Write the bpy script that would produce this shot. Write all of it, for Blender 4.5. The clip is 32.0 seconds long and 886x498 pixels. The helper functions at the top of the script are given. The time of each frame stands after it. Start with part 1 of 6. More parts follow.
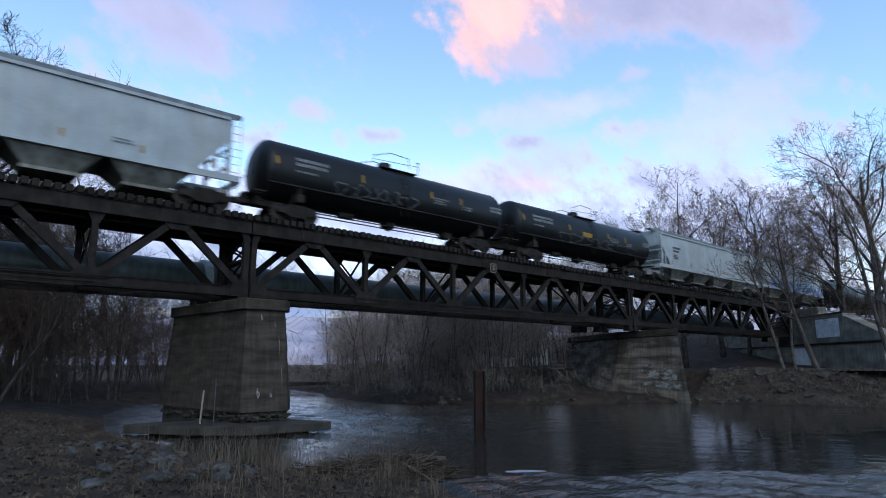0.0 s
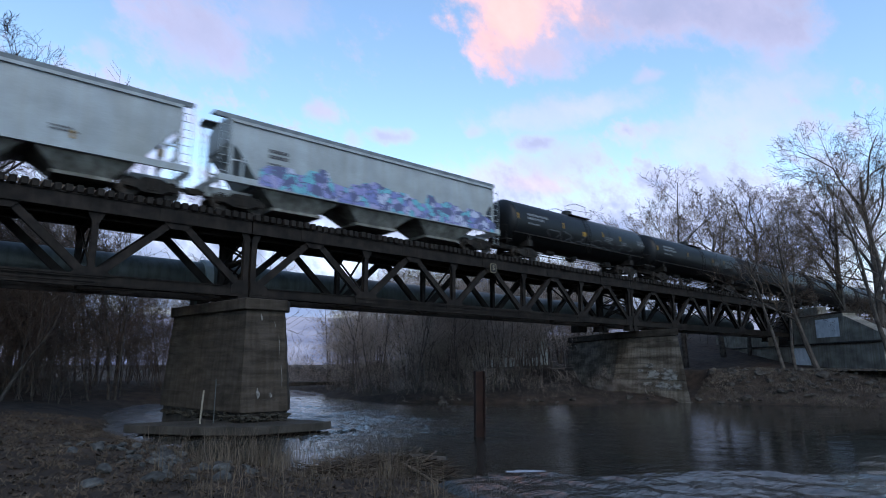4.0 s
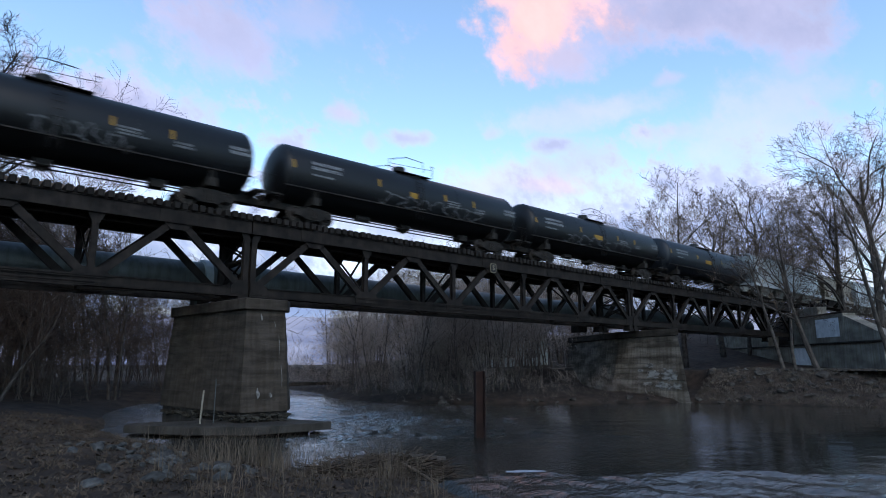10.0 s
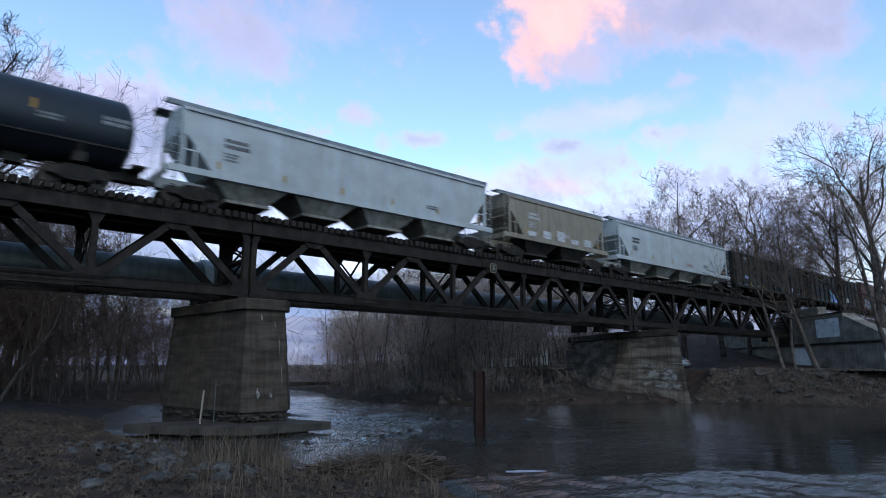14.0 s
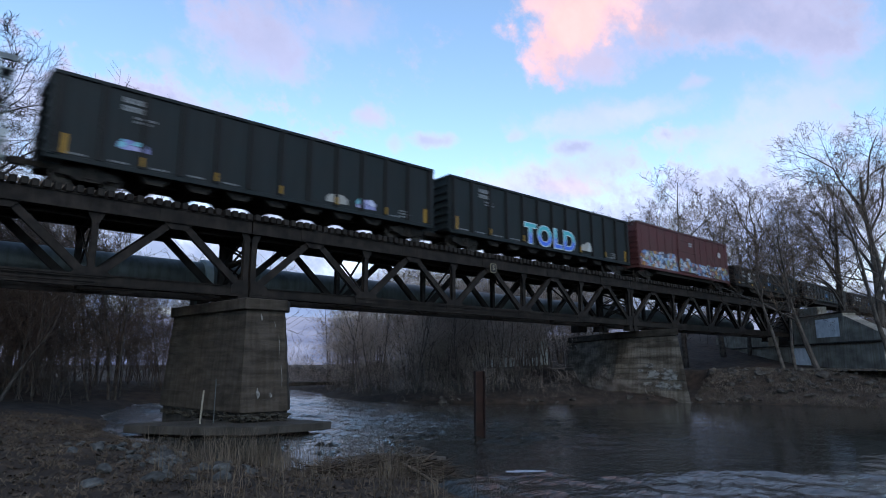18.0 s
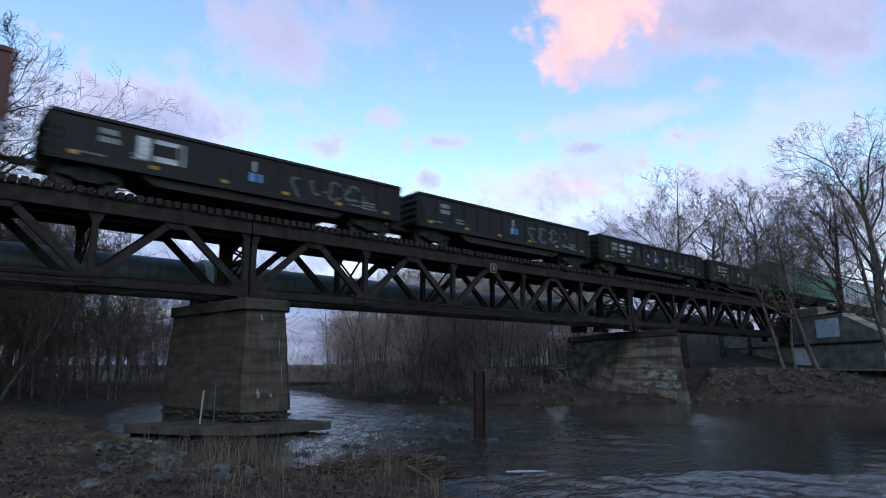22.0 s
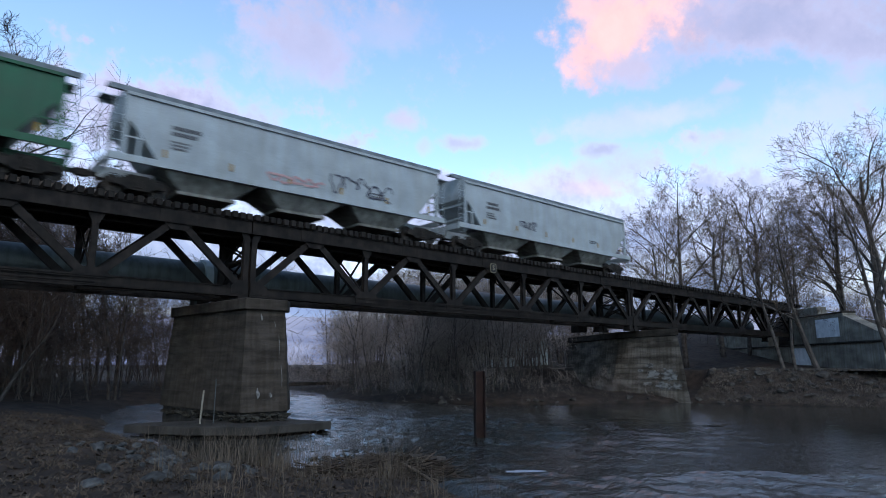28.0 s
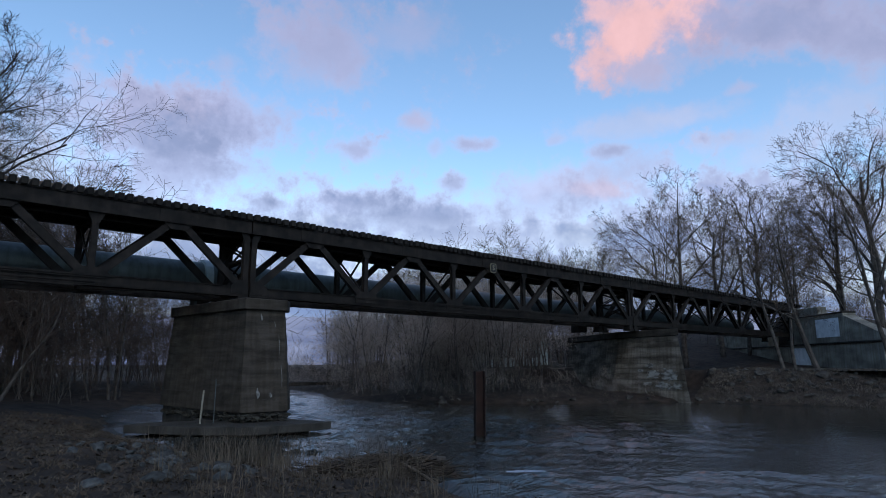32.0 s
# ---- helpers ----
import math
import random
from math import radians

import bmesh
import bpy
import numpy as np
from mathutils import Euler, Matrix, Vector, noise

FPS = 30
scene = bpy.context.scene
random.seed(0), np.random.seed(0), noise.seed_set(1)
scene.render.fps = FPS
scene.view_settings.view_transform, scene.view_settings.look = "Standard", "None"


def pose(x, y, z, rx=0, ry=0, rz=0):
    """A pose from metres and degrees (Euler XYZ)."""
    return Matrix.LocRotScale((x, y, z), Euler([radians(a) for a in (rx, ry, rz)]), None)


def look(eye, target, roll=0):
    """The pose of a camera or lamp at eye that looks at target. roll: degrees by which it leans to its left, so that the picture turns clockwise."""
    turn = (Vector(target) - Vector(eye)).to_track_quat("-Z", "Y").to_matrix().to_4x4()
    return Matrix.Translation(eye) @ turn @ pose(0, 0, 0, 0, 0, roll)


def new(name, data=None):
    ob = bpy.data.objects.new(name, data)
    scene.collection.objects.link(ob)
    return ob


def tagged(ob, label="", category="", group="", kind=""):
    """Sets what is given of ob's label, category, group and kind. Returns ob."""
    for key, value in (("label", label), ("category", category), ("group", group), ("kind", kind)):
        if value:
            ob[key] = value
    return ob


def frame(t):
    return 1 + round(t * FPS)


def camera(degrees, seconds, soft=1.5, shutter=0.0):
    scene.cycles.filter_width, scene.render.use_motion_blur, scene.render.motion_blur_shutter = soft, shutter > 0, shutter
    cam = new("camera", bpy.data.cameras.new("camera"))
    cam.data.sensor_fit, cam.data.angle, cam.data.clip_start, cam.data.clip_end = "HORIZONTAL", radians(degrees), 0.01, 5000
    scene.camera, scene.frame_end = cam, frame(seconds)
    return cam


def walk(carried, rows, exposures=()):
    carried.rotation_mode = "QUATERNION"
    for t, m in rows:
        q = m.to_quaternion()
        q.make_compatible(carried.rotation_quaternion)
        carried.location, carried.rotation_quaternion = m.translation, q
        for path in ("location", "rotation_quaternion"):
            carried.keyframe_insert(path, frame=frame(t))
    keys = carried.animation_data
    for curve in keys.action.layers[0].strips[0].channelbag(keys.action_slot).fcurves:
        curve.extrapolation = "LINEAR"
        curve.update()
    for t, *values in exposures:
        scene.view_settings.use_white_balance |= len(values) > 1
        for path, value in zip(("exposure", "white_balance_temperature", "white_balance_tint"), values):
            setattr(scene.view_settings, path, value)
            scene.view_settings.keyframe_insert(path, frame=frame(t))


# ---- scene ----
cam = camera(72.0, 32.0, soft=1.0, shutter=0.6)
EYE = (0.0, 0.0, 3.05)
VIEW = pose(0, 0, 3.05, 90 + 10.74, 0, -40.92)
walk(cam, [(0.0, VIEW), (32.0, VIEW)],
     exposures=[(0.0, 1.1, 6550, 5), (28.3, 1.1, 6550, 5), (29.0, 1.07, 6550, 5), (30.0, 0.76, 6350, 4), (30.8, 0.64, 6280, 4), (32.0, 0.62, 6280, 4)])

# ---- world, sun ----
SUN_ELEV, SUN_ROT = radians(40.0), radians(205.0)
world = bpy.data.worlds.new("dusk_sky")
scene.world = world
world.use_nodes = True
wn = world.node_tree.nodes
sky = wn.new("ShaderNodeTexSky")
sky.sky_type, sky.sun_disc = "NISHITA", False
sky.sun_elevation, sky.sun_rotation = SUN_ELEV, SUN_ROT
sky.air_density, sky.dust_density, sky.ozone_density = 1.0, 0.3, 2.0
world.node_tree.links.new(sky.outputs[0], wn["Background"].inputs[0])
wn["Background"].inputs[1].default_value = 0.15
sun = new("sun", bpy.data.lights.new("sun", "SUN"))
sun.data.energy, sun.data.angle, sun.data.color = 0.5, radians(25), (1.0, 0.93, 0.9)
sun.matrix_world = look((0, 0, 60), (-math.sin(SUN_ROT) * math.cos(SUN_ELEV), -math.cos(SUN_ROT) * math.cos(SUN_ELEV), 60 - math.sin(SUN_ELEV)))


# ---- materials ----
def mat(name, c1, c2, scale=3.0, rough=0.8, metal=0.0, bump=0.3, fine=40.0, rand=0.0, stretch=(1, 1, 1), streak=0.0, spec=0.18, edges=(0.35, 0.68)):
    """Two base colours mixed by broad noise, fine grain in colour, roughness and relief."""
    m = bpy.data.materials.new(name)
    m.use_nodes = True
    n, l = m.node_tree.nodes, m.node_tree.links
    b = n["Principled BSDF"]
    tc = n.new("ShaderNodeTexCoord")
    mp = n.new("ShaderNodeMapping")
    mp.inputs["Scale"].default_value = stretch
    l.new(tc.outputs["Object"], mp.inputs[0])
    big = n.new("ShaderNodeTexNoise")
    big.inputs["Scale"].default_value, big.inputs["Detail"].default_value = scale, 6
    small = n.new("ShaderNodeTexNoise")
    small.inputs["Scale"].default_value, small.inputs["Detail"].default_value = fine, 4
    for t in (big, small):
        l.new(mp.outputs[0], t.inputs["Vector"])
    ramp = n.new("ShaderNodeValToRGB")
    ramp.color_ramp.elements[0].position, ramp.color_ramp.elements[1].position = edges
    ramp.color_ramp.elements[0].color, ramp.color_ramp.elements[1].color = (*c1, 1), (*c2, 1)
    l.new(big.outputs["Fac"], ramp.inputs[0])
    mul = n.new("ShaderNodeMix")
    mul.data_type, mul.blend_type = "RGBA", "MULTIPLY"
    mul.inputs["Factor"].default_value = 0.45
    l.new(ramp.outputs[0], mul.inputs["A"])
    l.new(small.outputs["Fac"], mul.inputs["B"])
    out = mul.outputs["Result"]
    if rand:
        oi = n.new("ShaderNodeObjectInfo")
        mr = n.new("ShaderNodeMapRange")
        mr.inputs["To Min"].default_value, mr.inputs["To Max"].default_value = 1 - rand, 1 + rand
        l.new(oi.outputs["Random"], mr.inputs["Value"])
        sc = n.new("ShaderNodeVectorMath")
        sc.operation = "SCALE"
        l.new(out, sc.inputs[0])
        l.new(mr.outputs[0], sc.inputs["Scale"])
        out = sc.outputs[0]
    if streak:
        st = n.new("ShaderNodeTexNoise")
        st.inputs["Scale"].default_value, st.inputs["Detail"].default_value = 1.0, 5
        m2 = n.new("ShaderNodeMapping")
        m2.inputs["Scale"].default_value = (4.5, 4.5, 0.28)
        l.new(tc.outputs["Object"], m2.inputs[0])
        l.new(m2.outputs[0], st.inputs["Vector"])
        r2 = n.new("ShaderNodeValToRGB")
        r2.color_ramp.elements[0].position, r2.color_ramp.elements[1].position = 0.42, 0.62
        r2.color_ramp.elements[0].color = (1, 1, 1, 1)
        k = 1 - streak
        r2.color_ramp.elements[1].color = (k, k * 0.96, k * 0.9, 1)
        l.new(st.outputs["Fac"], r2.inputs[0])
        mm = n.new("ShaderNodeMix")
        mm.data_type, mm.blend_type = "RGBA", "MULTIPLY"
        mm.inputs["Factor"].default_value = 1.0
        l.new(out, mm.inputs["A"])
        l.new(r2.outputs[0], mm.inputs["B"])
        out = mm.outputs["Result"]
    l.new(out, b.inputs["Base Color"])
    rr = n.new("ShaderNodeMapRange")
    rr.inputs["To Min"].default_value, rr.inputs["To Max"].default_value = max(0.05, rough - 0.15), min(1, rough + 0.15)
    l.new(small.outputs["Fac"], rr.inputs["Value"])
    l.new(rr.outputs[0], b.inputs["Roughness"])
    b.inputs["Metallic"].default_value = metal
    b.inputs["Specular IOR Level"].default_value = spec
    bp = n.new("ShaderNodeBump")
    bp.inputs["Strength"].default_value, bp.inputs["Distance"].default_value = bump, 0.02
    l.new(small.outputs["Fac"], bp.inputs["Height"])
    l.new(bp.outputs[0], b.inputs["Normal"])
    return m


STEEL = mat("bridge_steel_paint", (0.0085, 0.0068, 0.0058), (0.027, 0.0205, 0.0168), 2.2, 0.8, 0.0, 0.3, 30, streak=0.3)
TIE = mat("creosoted_timber", (0.008, 0.0065, 0.0055), (0.022, 0.018, 0.015), 3, 0.9, 0, 0.5, 30, rand=0.35)
RAIL = mat("rail_steel", (0.06, 0.04, 0.03), (0.12, 0.09, 0.07), 6, 0.45, 0.7)
CONCRETE = mat("weathered_concrete", (0.034, 0.027, 0.021), (0.078, 0.063, 0.049), 0.8, 0.9, 0, 1.0, 12, stretch=(1, 1, 4.5), streak=0.28)
CONCRETE_S = mat("spalled_concrete", (0.085, 0.068, 0.052), (0.27, 0.228, 0.185), 0.55, 0.9, 0, 1.2, 7, stretch=(1, 1, 3.4), streak=0.3, edges=(0.4, 0.7))
CONCRETE_A = mat("grey_abutment_concrete", (0.16, 0.147, 0.127), (0.3, 0.28, 0.245), 0.5, 0.9, 0, 0.8, 8, stretch=(1, 1, 2.2), streak=0.22)
CONCRETE_D = mat("damp_concrete", (0.024, 0.02, 0.017), (0.062, 0.053, 0.045), 0.8, 0.8, 0, 0.5, 14, streak=0.4)
CONCRETE_F = mat("footing_concrete", (0.026, 0.023, 0.02), (0.062, 0.055, 0.047), 1.2, 0.85, 0, 0.6, 16, streak=0.2)
PIPE = mat("galvanized_pipe_cladding", (0.07, 0.08, 0.08), (0.12, 0.134, 0.136), 0.8, 0.5, 0.3, 0.15, 24, streak=0.25)
RUST = mat("rusted_steel", (0.018, 0.011, 0.0095), (0.042, 0.022, 0.0175), 2, 0.9, 0.2, 0.4, 25)
SOIL = mat("leaf_litter_soil", (0.014, 0.0095, 0.007), (0.05, 0.034, 0.024), 1.6, 0.95, 0, 1.0, 9)
ROCK = mat("riprap_stone", (0.028, 0.028, 0.027), (0.09, 0.09, 0.087), 1.4, 0.9, 0, 0.7, 10, rand=0.35)
BARK = mat("grey_bark", (0.042, 0.035, 0.03), (0.11, 0.092, 0.08), 2, 0.95, 0, 0.6, 20, rand=0.3)
# bark darkened in its colour so that trees read as unlit silhouettes
BARK_SILHOUETTE = mat("silhouette_bark", (0.014, 0.011, 0.01), (0.042, 0.034, 0.03), 2, 0.95, 0, 0.6, 20)
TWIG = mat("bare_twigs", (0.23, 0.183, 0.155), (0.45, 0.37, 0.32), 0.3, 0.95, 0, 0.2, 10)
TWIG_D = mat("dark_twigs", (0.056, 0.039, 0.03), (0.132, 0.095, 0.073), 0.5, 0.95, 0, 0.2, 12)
ROADM = mat("asphalt", (0.04, 0.04, 0.04), (0.065, 0.063, 0.06), 1.2, 0.9, 0, 0.4, 60)
STRAW = mat("pale_dead_grass", (0.055, 0.043, 0.033), (0.16, 0.128, 0.1), 0.6, 0.95, 0, 0.1, 12)
REED = mat("pale_reed_stems", (0.04, 0.031, 0.023), (0.15, 0.115, 0.083), 2.0, 0.95, 0, 0.1, 20)
GRASS = mat("dry_grass", (0.035, 0.026, 0.019), (0.15, 0.112, 0.08), 2.0, 0.95, 0, 0.1, 20)


# ---- mesh helpers ----
def mesh_of(name, bm):
    me = bpy.data.meshes.new(name)
    bm.to_mesh(me)
    bm.free()
    return me


def part(name, bm, material, parent, label="", smooth=False):
    me = bm if isinstance(bm, bpy.types.Mesh) else mesh_of(name, bm)
    if not me.materials:
        me.materials.append(material)
    if smooth:
        for p in me.polygons:
            p.use_smooth = True
    ob = new(name, me)
    ob.parent = parent
    if label:
        ob["label"] = label
    return ob


def box(bm, x0, x1, y0, y1, z0, z1, m=None):
    vs = [bm.verts.new((x, y, z)) for z in (z0, z1) for y in (y0, y1) for x in (x0, x1)]
    if m is not None:
        for v in vs:
            v.co = m @ v.co
    for f in ((0, 2, 3, 1), (4, 5, 7, 6), (0, 1, 5, 4), (2, 6, 7, 3), (1, 3, 7, 5), (0, 4, 6, 2)):
        bm.faces.new([vs[i] for i in f])
    return vs


def bevelled(bm, w=0.01):
    bmesh.ops.bevel(bm, geom=bm.edges[:], offset=w, segments=1, affect="EDGES", profile=0.5)
    return bm


def boxes(*rows, bevel=0.0):
    bm = bmesh.new()
    for r in rows:
        box(bm, *r)
    if bevel:
        bevelled(bm, bevel)
    return bm


def beam(bm, a, b, w, h, up=(0, 0, 1)):
    """A bar of section w across by h along up, from a to b."""
    a, b = Vector(a), Vector(b)
    d = b - a
    x = d.normalized()
    y = Vector(up).cross(x)
    y = y.normalized() if y.length > 1e-5 else Vector((0, 1, 0))
    z = x.cross(y)
    m = Matrix((x, y, z)).transposed().to_4x4()
    m.translation = a
    box(bm, 0, d.length, -w / 2, w / 2, -h / 2, h / 2, m)


def tube(bm, pts, r, n=6):
    """A round bar along points."""
    rings = []
    for i, p in enumerate(pts):
        p = Vector(p)
        d = Vector(pts[min(i + 1, len(pts) - 1)]) - Vector(pts[max(i - 1, 0)])
        d.normalize()
        s = d.orthogonal().normalized() if abs(d.z) > 0.95 or abs(d.z) < 1e-6 and False else d.cross(Vector((0.01, 0.02, 1))).normalized()
        t = d.cross(s)
        rings.append([bm.verts.new(p + (s * math.cos(k * math.tau / n) + t * math.sin(k * math.tau / n)) * r) for k in range(n)])
    for a, b in zip(rings, rings[1:]):
        for k in range(n):
            bm.faces.new((a[k], a[(k + 1) % n], b[(k + 1) % n], b[k]))
    bm.faces.new(rings[0][::-1])
    bm.faces.new(rings[-1])


def turned(bm, axis, prof, n=24, c=(0, 0, 0)):
    """A turned solid round x, y or z: prof holds (along, radius)."""
    c = Vector(c)
    rings = []
    for s, r in prof:
        ring = []
        for k in range(n):
            a = k * math.tau / n
            u, v = r * math.cos(a), r * math.sin(a)
            p = {"x": (s, u, v), "y": (u, s, v), "z": (u, v, s)}[axis]
            ring.append(bm.verts.new(c + Vector(p)))
        rings.append(ring)
    for a, b in zip(rings, rings[1:]):
        for k in range(n):
            bm.faces.new((a[k], a[(k + 1) % n], b[(k + 1) % n], b[k]))
    bm.faces.new(rings[0][::-1])
    bm.faces.new(rings[-1])
    bmesh.ops.recalc_face_normals(bm, faces=bm.faces[:])


def prism(bm, outline, y0, y1):
    """An outline in x, z pushed from y0 to y1."""
    a = [bm.verts.new((x, y0, z)) for x, z in outline]
    b = [bm.verts.new((x, y1, z)) for x, z in outline]
    k = len(outline)
    bm.faces.new(a)
    bm.faces.new(b[::-1])
    for i in range(k):
        bm.faces.new((a[i], b[i], b[(i + 1) % k], a[(i + 1) % k]))
    bmesh.ops.recalc_face_normals(bm, faces=bm.faces[:])


def soup(name, verts, faces, material):
    me = bpy.data.meshes.new(name)
    me.from_pydata(verts, [], faces)
    me.materials.append(material)
    return me


# ---- drifting clouds: one high sheet, its puffs named by bearing and height in degrees at the end of the clip ----
CLOUD_H = 350.0
DRIFT = Vector((4.3, -2.1))
PINK, ROSE, LILAC, SLATE, PALE = (0.60, 0.36, 0.38), (0.31, 0.285, 0.41), (0.17, 0.225, 0.395), (0.14, 0.19, 0.34), (0.42, 0.50, 0.6)
cloud_mat = bpy.data.materials.new("dusk_cloud")
cloud_mat.use_nodes = True
cn, cl = cloud_mat.node_tree.nodes, cloud_mat.node_tree.links
cn.remove(cn["Principled BSDF"])


def vmath(op, a, b=None):
    n = cn.new("ShaderNodeVectorMath")
    n.operation = op
    for i, v in enumerate((a, b)):
        if v is None:
            continue
        if isinstance(v, (tuple, Vector)):
            n.inputs[i].default_value = tuple(v)
        else:
            cl.new(v, n.inputs[i])
    return n.outputs["Value"] if op in ("DOT_PRODUCT", "LENGTH") else n.outputs[0]


def fmath(op, a, b, clamp=False):
    n = cn.new("ShaderNodeMath")
    n.operation, n.use_clamp = op, clamp
    for i, v in enumerate((a, b)):
        if isinstance(v, (int, float)):
            n.inputs[i].default_value = v
        else:
            cl.new(v, n.inputs[i])
    return n.outputs[0]


cloud_tc = cn.new("ShaderNodeTexCoord")
cloud_dir = vmath("NORMALIZE", vmath("ADD", cloud_tc.outputs["Object"], (DRIFT.x * 32, DRIFT.y * 32, CLOUD_H)))
cloud_noise = []
for sc, det in ((9.0, 5), (30.0, 6)):
    t = cn.new("ShaderNodeTexNoise")
    t.inputs["Scale"].default_value, t.inputs["Detail"].default_value, t.inputs["Roughness"].default_value = sc, det, 0.62
    cl.new(cloud_dir, t.inputs["Vector"])
    cloud_noise.append(t)
cloud_warp = vmath("ADD", vmath("MULTIPLY", vmath("SUBTRACT", cloud_noise[0].outputs["Color"], (0.5, 0.5, 0.5)), (1.7, 1.7, 0)),
                   vmath("MULTIPLY", vmath("SUBTRACT", cloud_noise[1].outputs["Color"], (0.5, 0.5, 0.5)), (1.9, 1.9, 0)))
cloud_state = {"alpha": None, "colour": None}


def puff(bearing, height, wide, high, colour, dense):
    """A cloud at that bearing and height, wide and high in degrees from its middle."""
    b, e = radians(bearing), radians(height)
    d = CLOUD_H / math.tan(e)
    out, side = Vector((math.sin(b), math.cos(b))), Vector((math.cos(b), -math.sin(b)))
    c = out * d - DRIFT * 32.0
    slant = math.hypot(d, CLOUD_H)
    ku = side * (1 / (slant * math.tan(radians(wide)) ))
    kv = out * (math.sin(e) / (slant * math.tan(radians(high))))
    p = vmath("SUBTRACT", cloud_tc.outputs["Object"], (c.x, c.y, 0))
    co = cn.new("ShaderNodeCombineXYZ")
    cl.new(vmath("DOT_PRODUCT", p, (ku.x, ku.y, 0)), co.inputs[0])
    cl.new(vmath("DOT_PRODUCT", p, (kv.x, kv.y, 0)), co.inputs[1])
    r = vmath("LENGTH", vmath("ADD", co.outputs[0], cloud_warp))
    mr = cn.new("ShaderNodeMapRange")
    mr.interpolation_type = "SMOOTHSTEP"
    mr.inputs["From Min"].default_value, mr.inputs["From Max"].default_value = (1.3, 0.3) if colour is PINK else (1.45, 0.15)
    mr.inputs["To Min"].default_value, mr.inputs["To Max"].default_value = 0.0, dense
    cl.new(r, mr.inputs["Value"])
    a = mr.outputs[0]
    if cloud_state["alpha"] is None:
        rgb = cn.new("ShaderNodeRGB")
        rgb.outputs[0].default_value = (*colour, 1)
        cloud_state.update(alpha=a, colour=rgb.outputs[0])
        return
    mx = cn.new("ShaderNodeMix")
    mx.data_type = "RGBA"
    cl.new(a, mx.inputs["Factor"])
    cl.new(cloud_state["colour"], mx.inputs["A"])
    mx.inputs["B"].default_value = (*colour, 1)
    inv = fmath("MULTIPLY", fmath("SUBTRACT", 1.0, cloud_state["alpha"]), fmath("SUBTRACT", 1.0, a))
    cloud_state.update(alpha=fmath("SUBTRACT", 1.0, inv), colour=mx.outputs["Result"])


puff(59.1, 28.5, 3.9, 2.8, PINK, 1.00)
puff(56.3, 26.4, 2.1, 1.9, PINK, 0.85)
puff(63.8, 29.5, 5.4, 2.9, PINK, 1.00)
puff(60.5, 25.5, 3.2, 1.5, ROSE, 0.59)
puff(69.8, 27.6, 5.2, 2.6, LILAC, 0.75)
puff(75.3, 26.5, 4.2, 2.4, LILAC, 0.64)
puff(78.4, 24.1, 2.5, 2.2, LILAC, 0.68)
puff(57.2, 31.4, 2.1, 1.3, PINK, 0.80)
puff(29.1, 28.5, 4.7, 3.5, LILAC, 0.51)
puff(19.9, 26.2, 1.1, 1.1, LILAC, 0.21)
puff(37.8, 30.6, 3.0, 1.9, LILAC, 0.21)
puff(16.8, 22.2, 4.3, 1.8, ROSE, 0.64)
puff(21.7, 21.9, 4.1, 2.2, LILAC, 0.59)
puff(17.0, 19.1, 6.0, 3.5, SLATE, 0.85)
puff(13.2, 20.4, 2.6, 2.5, LILAC, 0.47)
puff(15.5, 15.6, 5.0, 1.9, SLATE, 0.42)
puff(38.2, 22.7, 1.7, 1.0, ROSE, 0.51)
puff(32.6, 20.0, 2.2, 1.0, SLATE, 0.59)
puff(43.8, 20.7, 2.2, 0.7, SLATE, 0.59)
puff(52.0, 20.7, 0.9, 0.5, SLATE, 0.30)
puff(56.7, 19.4, 1.9, 0.7, SLATE, 0.64)
puff(40.1, 20.4, 0.8, 0.8, SLATE, 0.30)
puff(35.8, 14.3, 6.6, 1.7, SLATE, 0.72)
puff(41.2, 14.2, 3.2, 1.3, LILAC, 0.68)
puff(42.0, 16.9, 1.3, 0.9, SLATE, 0.64)
puff(24.6, 14.6, 1.8, 0.7, SLATE, 0.59)
puff(28.9, 12.9, 3.6, 0.9, PALE, 0.51)
puff(32.5, 15.4, 3.1, 1.0, SLATE, 0.51)
puff(53.2, 16.5, 6.9, 1.6, ROSE, 0.42)
puff(55.8, 15.8, 2.9, 1.0, PINK, 0.40)
puff(50.5, 14.8, 7.0, 1.6, LILAC, 0.42)
puff(55.1, 12.0, 4.4, 1.3, PALE, 0.51)
puff(58.4, 17.9, 4.2, 1.5, LILAC, 0.34)
puff(58.1, 21.4, 5.1, 1.3, PALE, 0.30)
puff(68.5, 23.0, 1.2, 0.5, ROSE, 0.26)
puff(64.1, 21.6, 3.9, 1.0, PALE, 0.26)
puff(66.8, 19.1, 2.1, 0.6, SLATE, 0.21)
puff(71.9, 18.0, 6.0, 1.8, PALE, 0.30)
puff(68.6, 14.8, 6.3, 1.9, LILAC, 0.42)
puff(76.2, 20.3, 3.5, 1.7, PALE, 0.26)
puff(47.2, 11.3, 14.9, 2.1, PALE, 0.3)
puff(42.5, 12.4, 9.0, 1.7, SLATE, 0.6)
puff(57.0, 11.2, 7.0, 1.6, LILAC, 0.55)
puff(16.5, 9.2, 16.0, 3.6, SLATE, 0.9)
puff(61.5, 11.6, 7.7, 3.0, LILAC, 0.7)
puff(8.9, 21.0, 4.9, 2.6, ROSE, 0.34)
puff(5.1, 15.8, 4.5, 3.8, PALE, 0.42)
puff(29.5, 4.6, 4.0, 2.6, SLATE, 0.8)
puff(18.0, 4.9, 22.0, 1.7, SLATE, 0.95)
puff(30.0, 5.2, 12.0, 1.6, LILAC, 0.95)
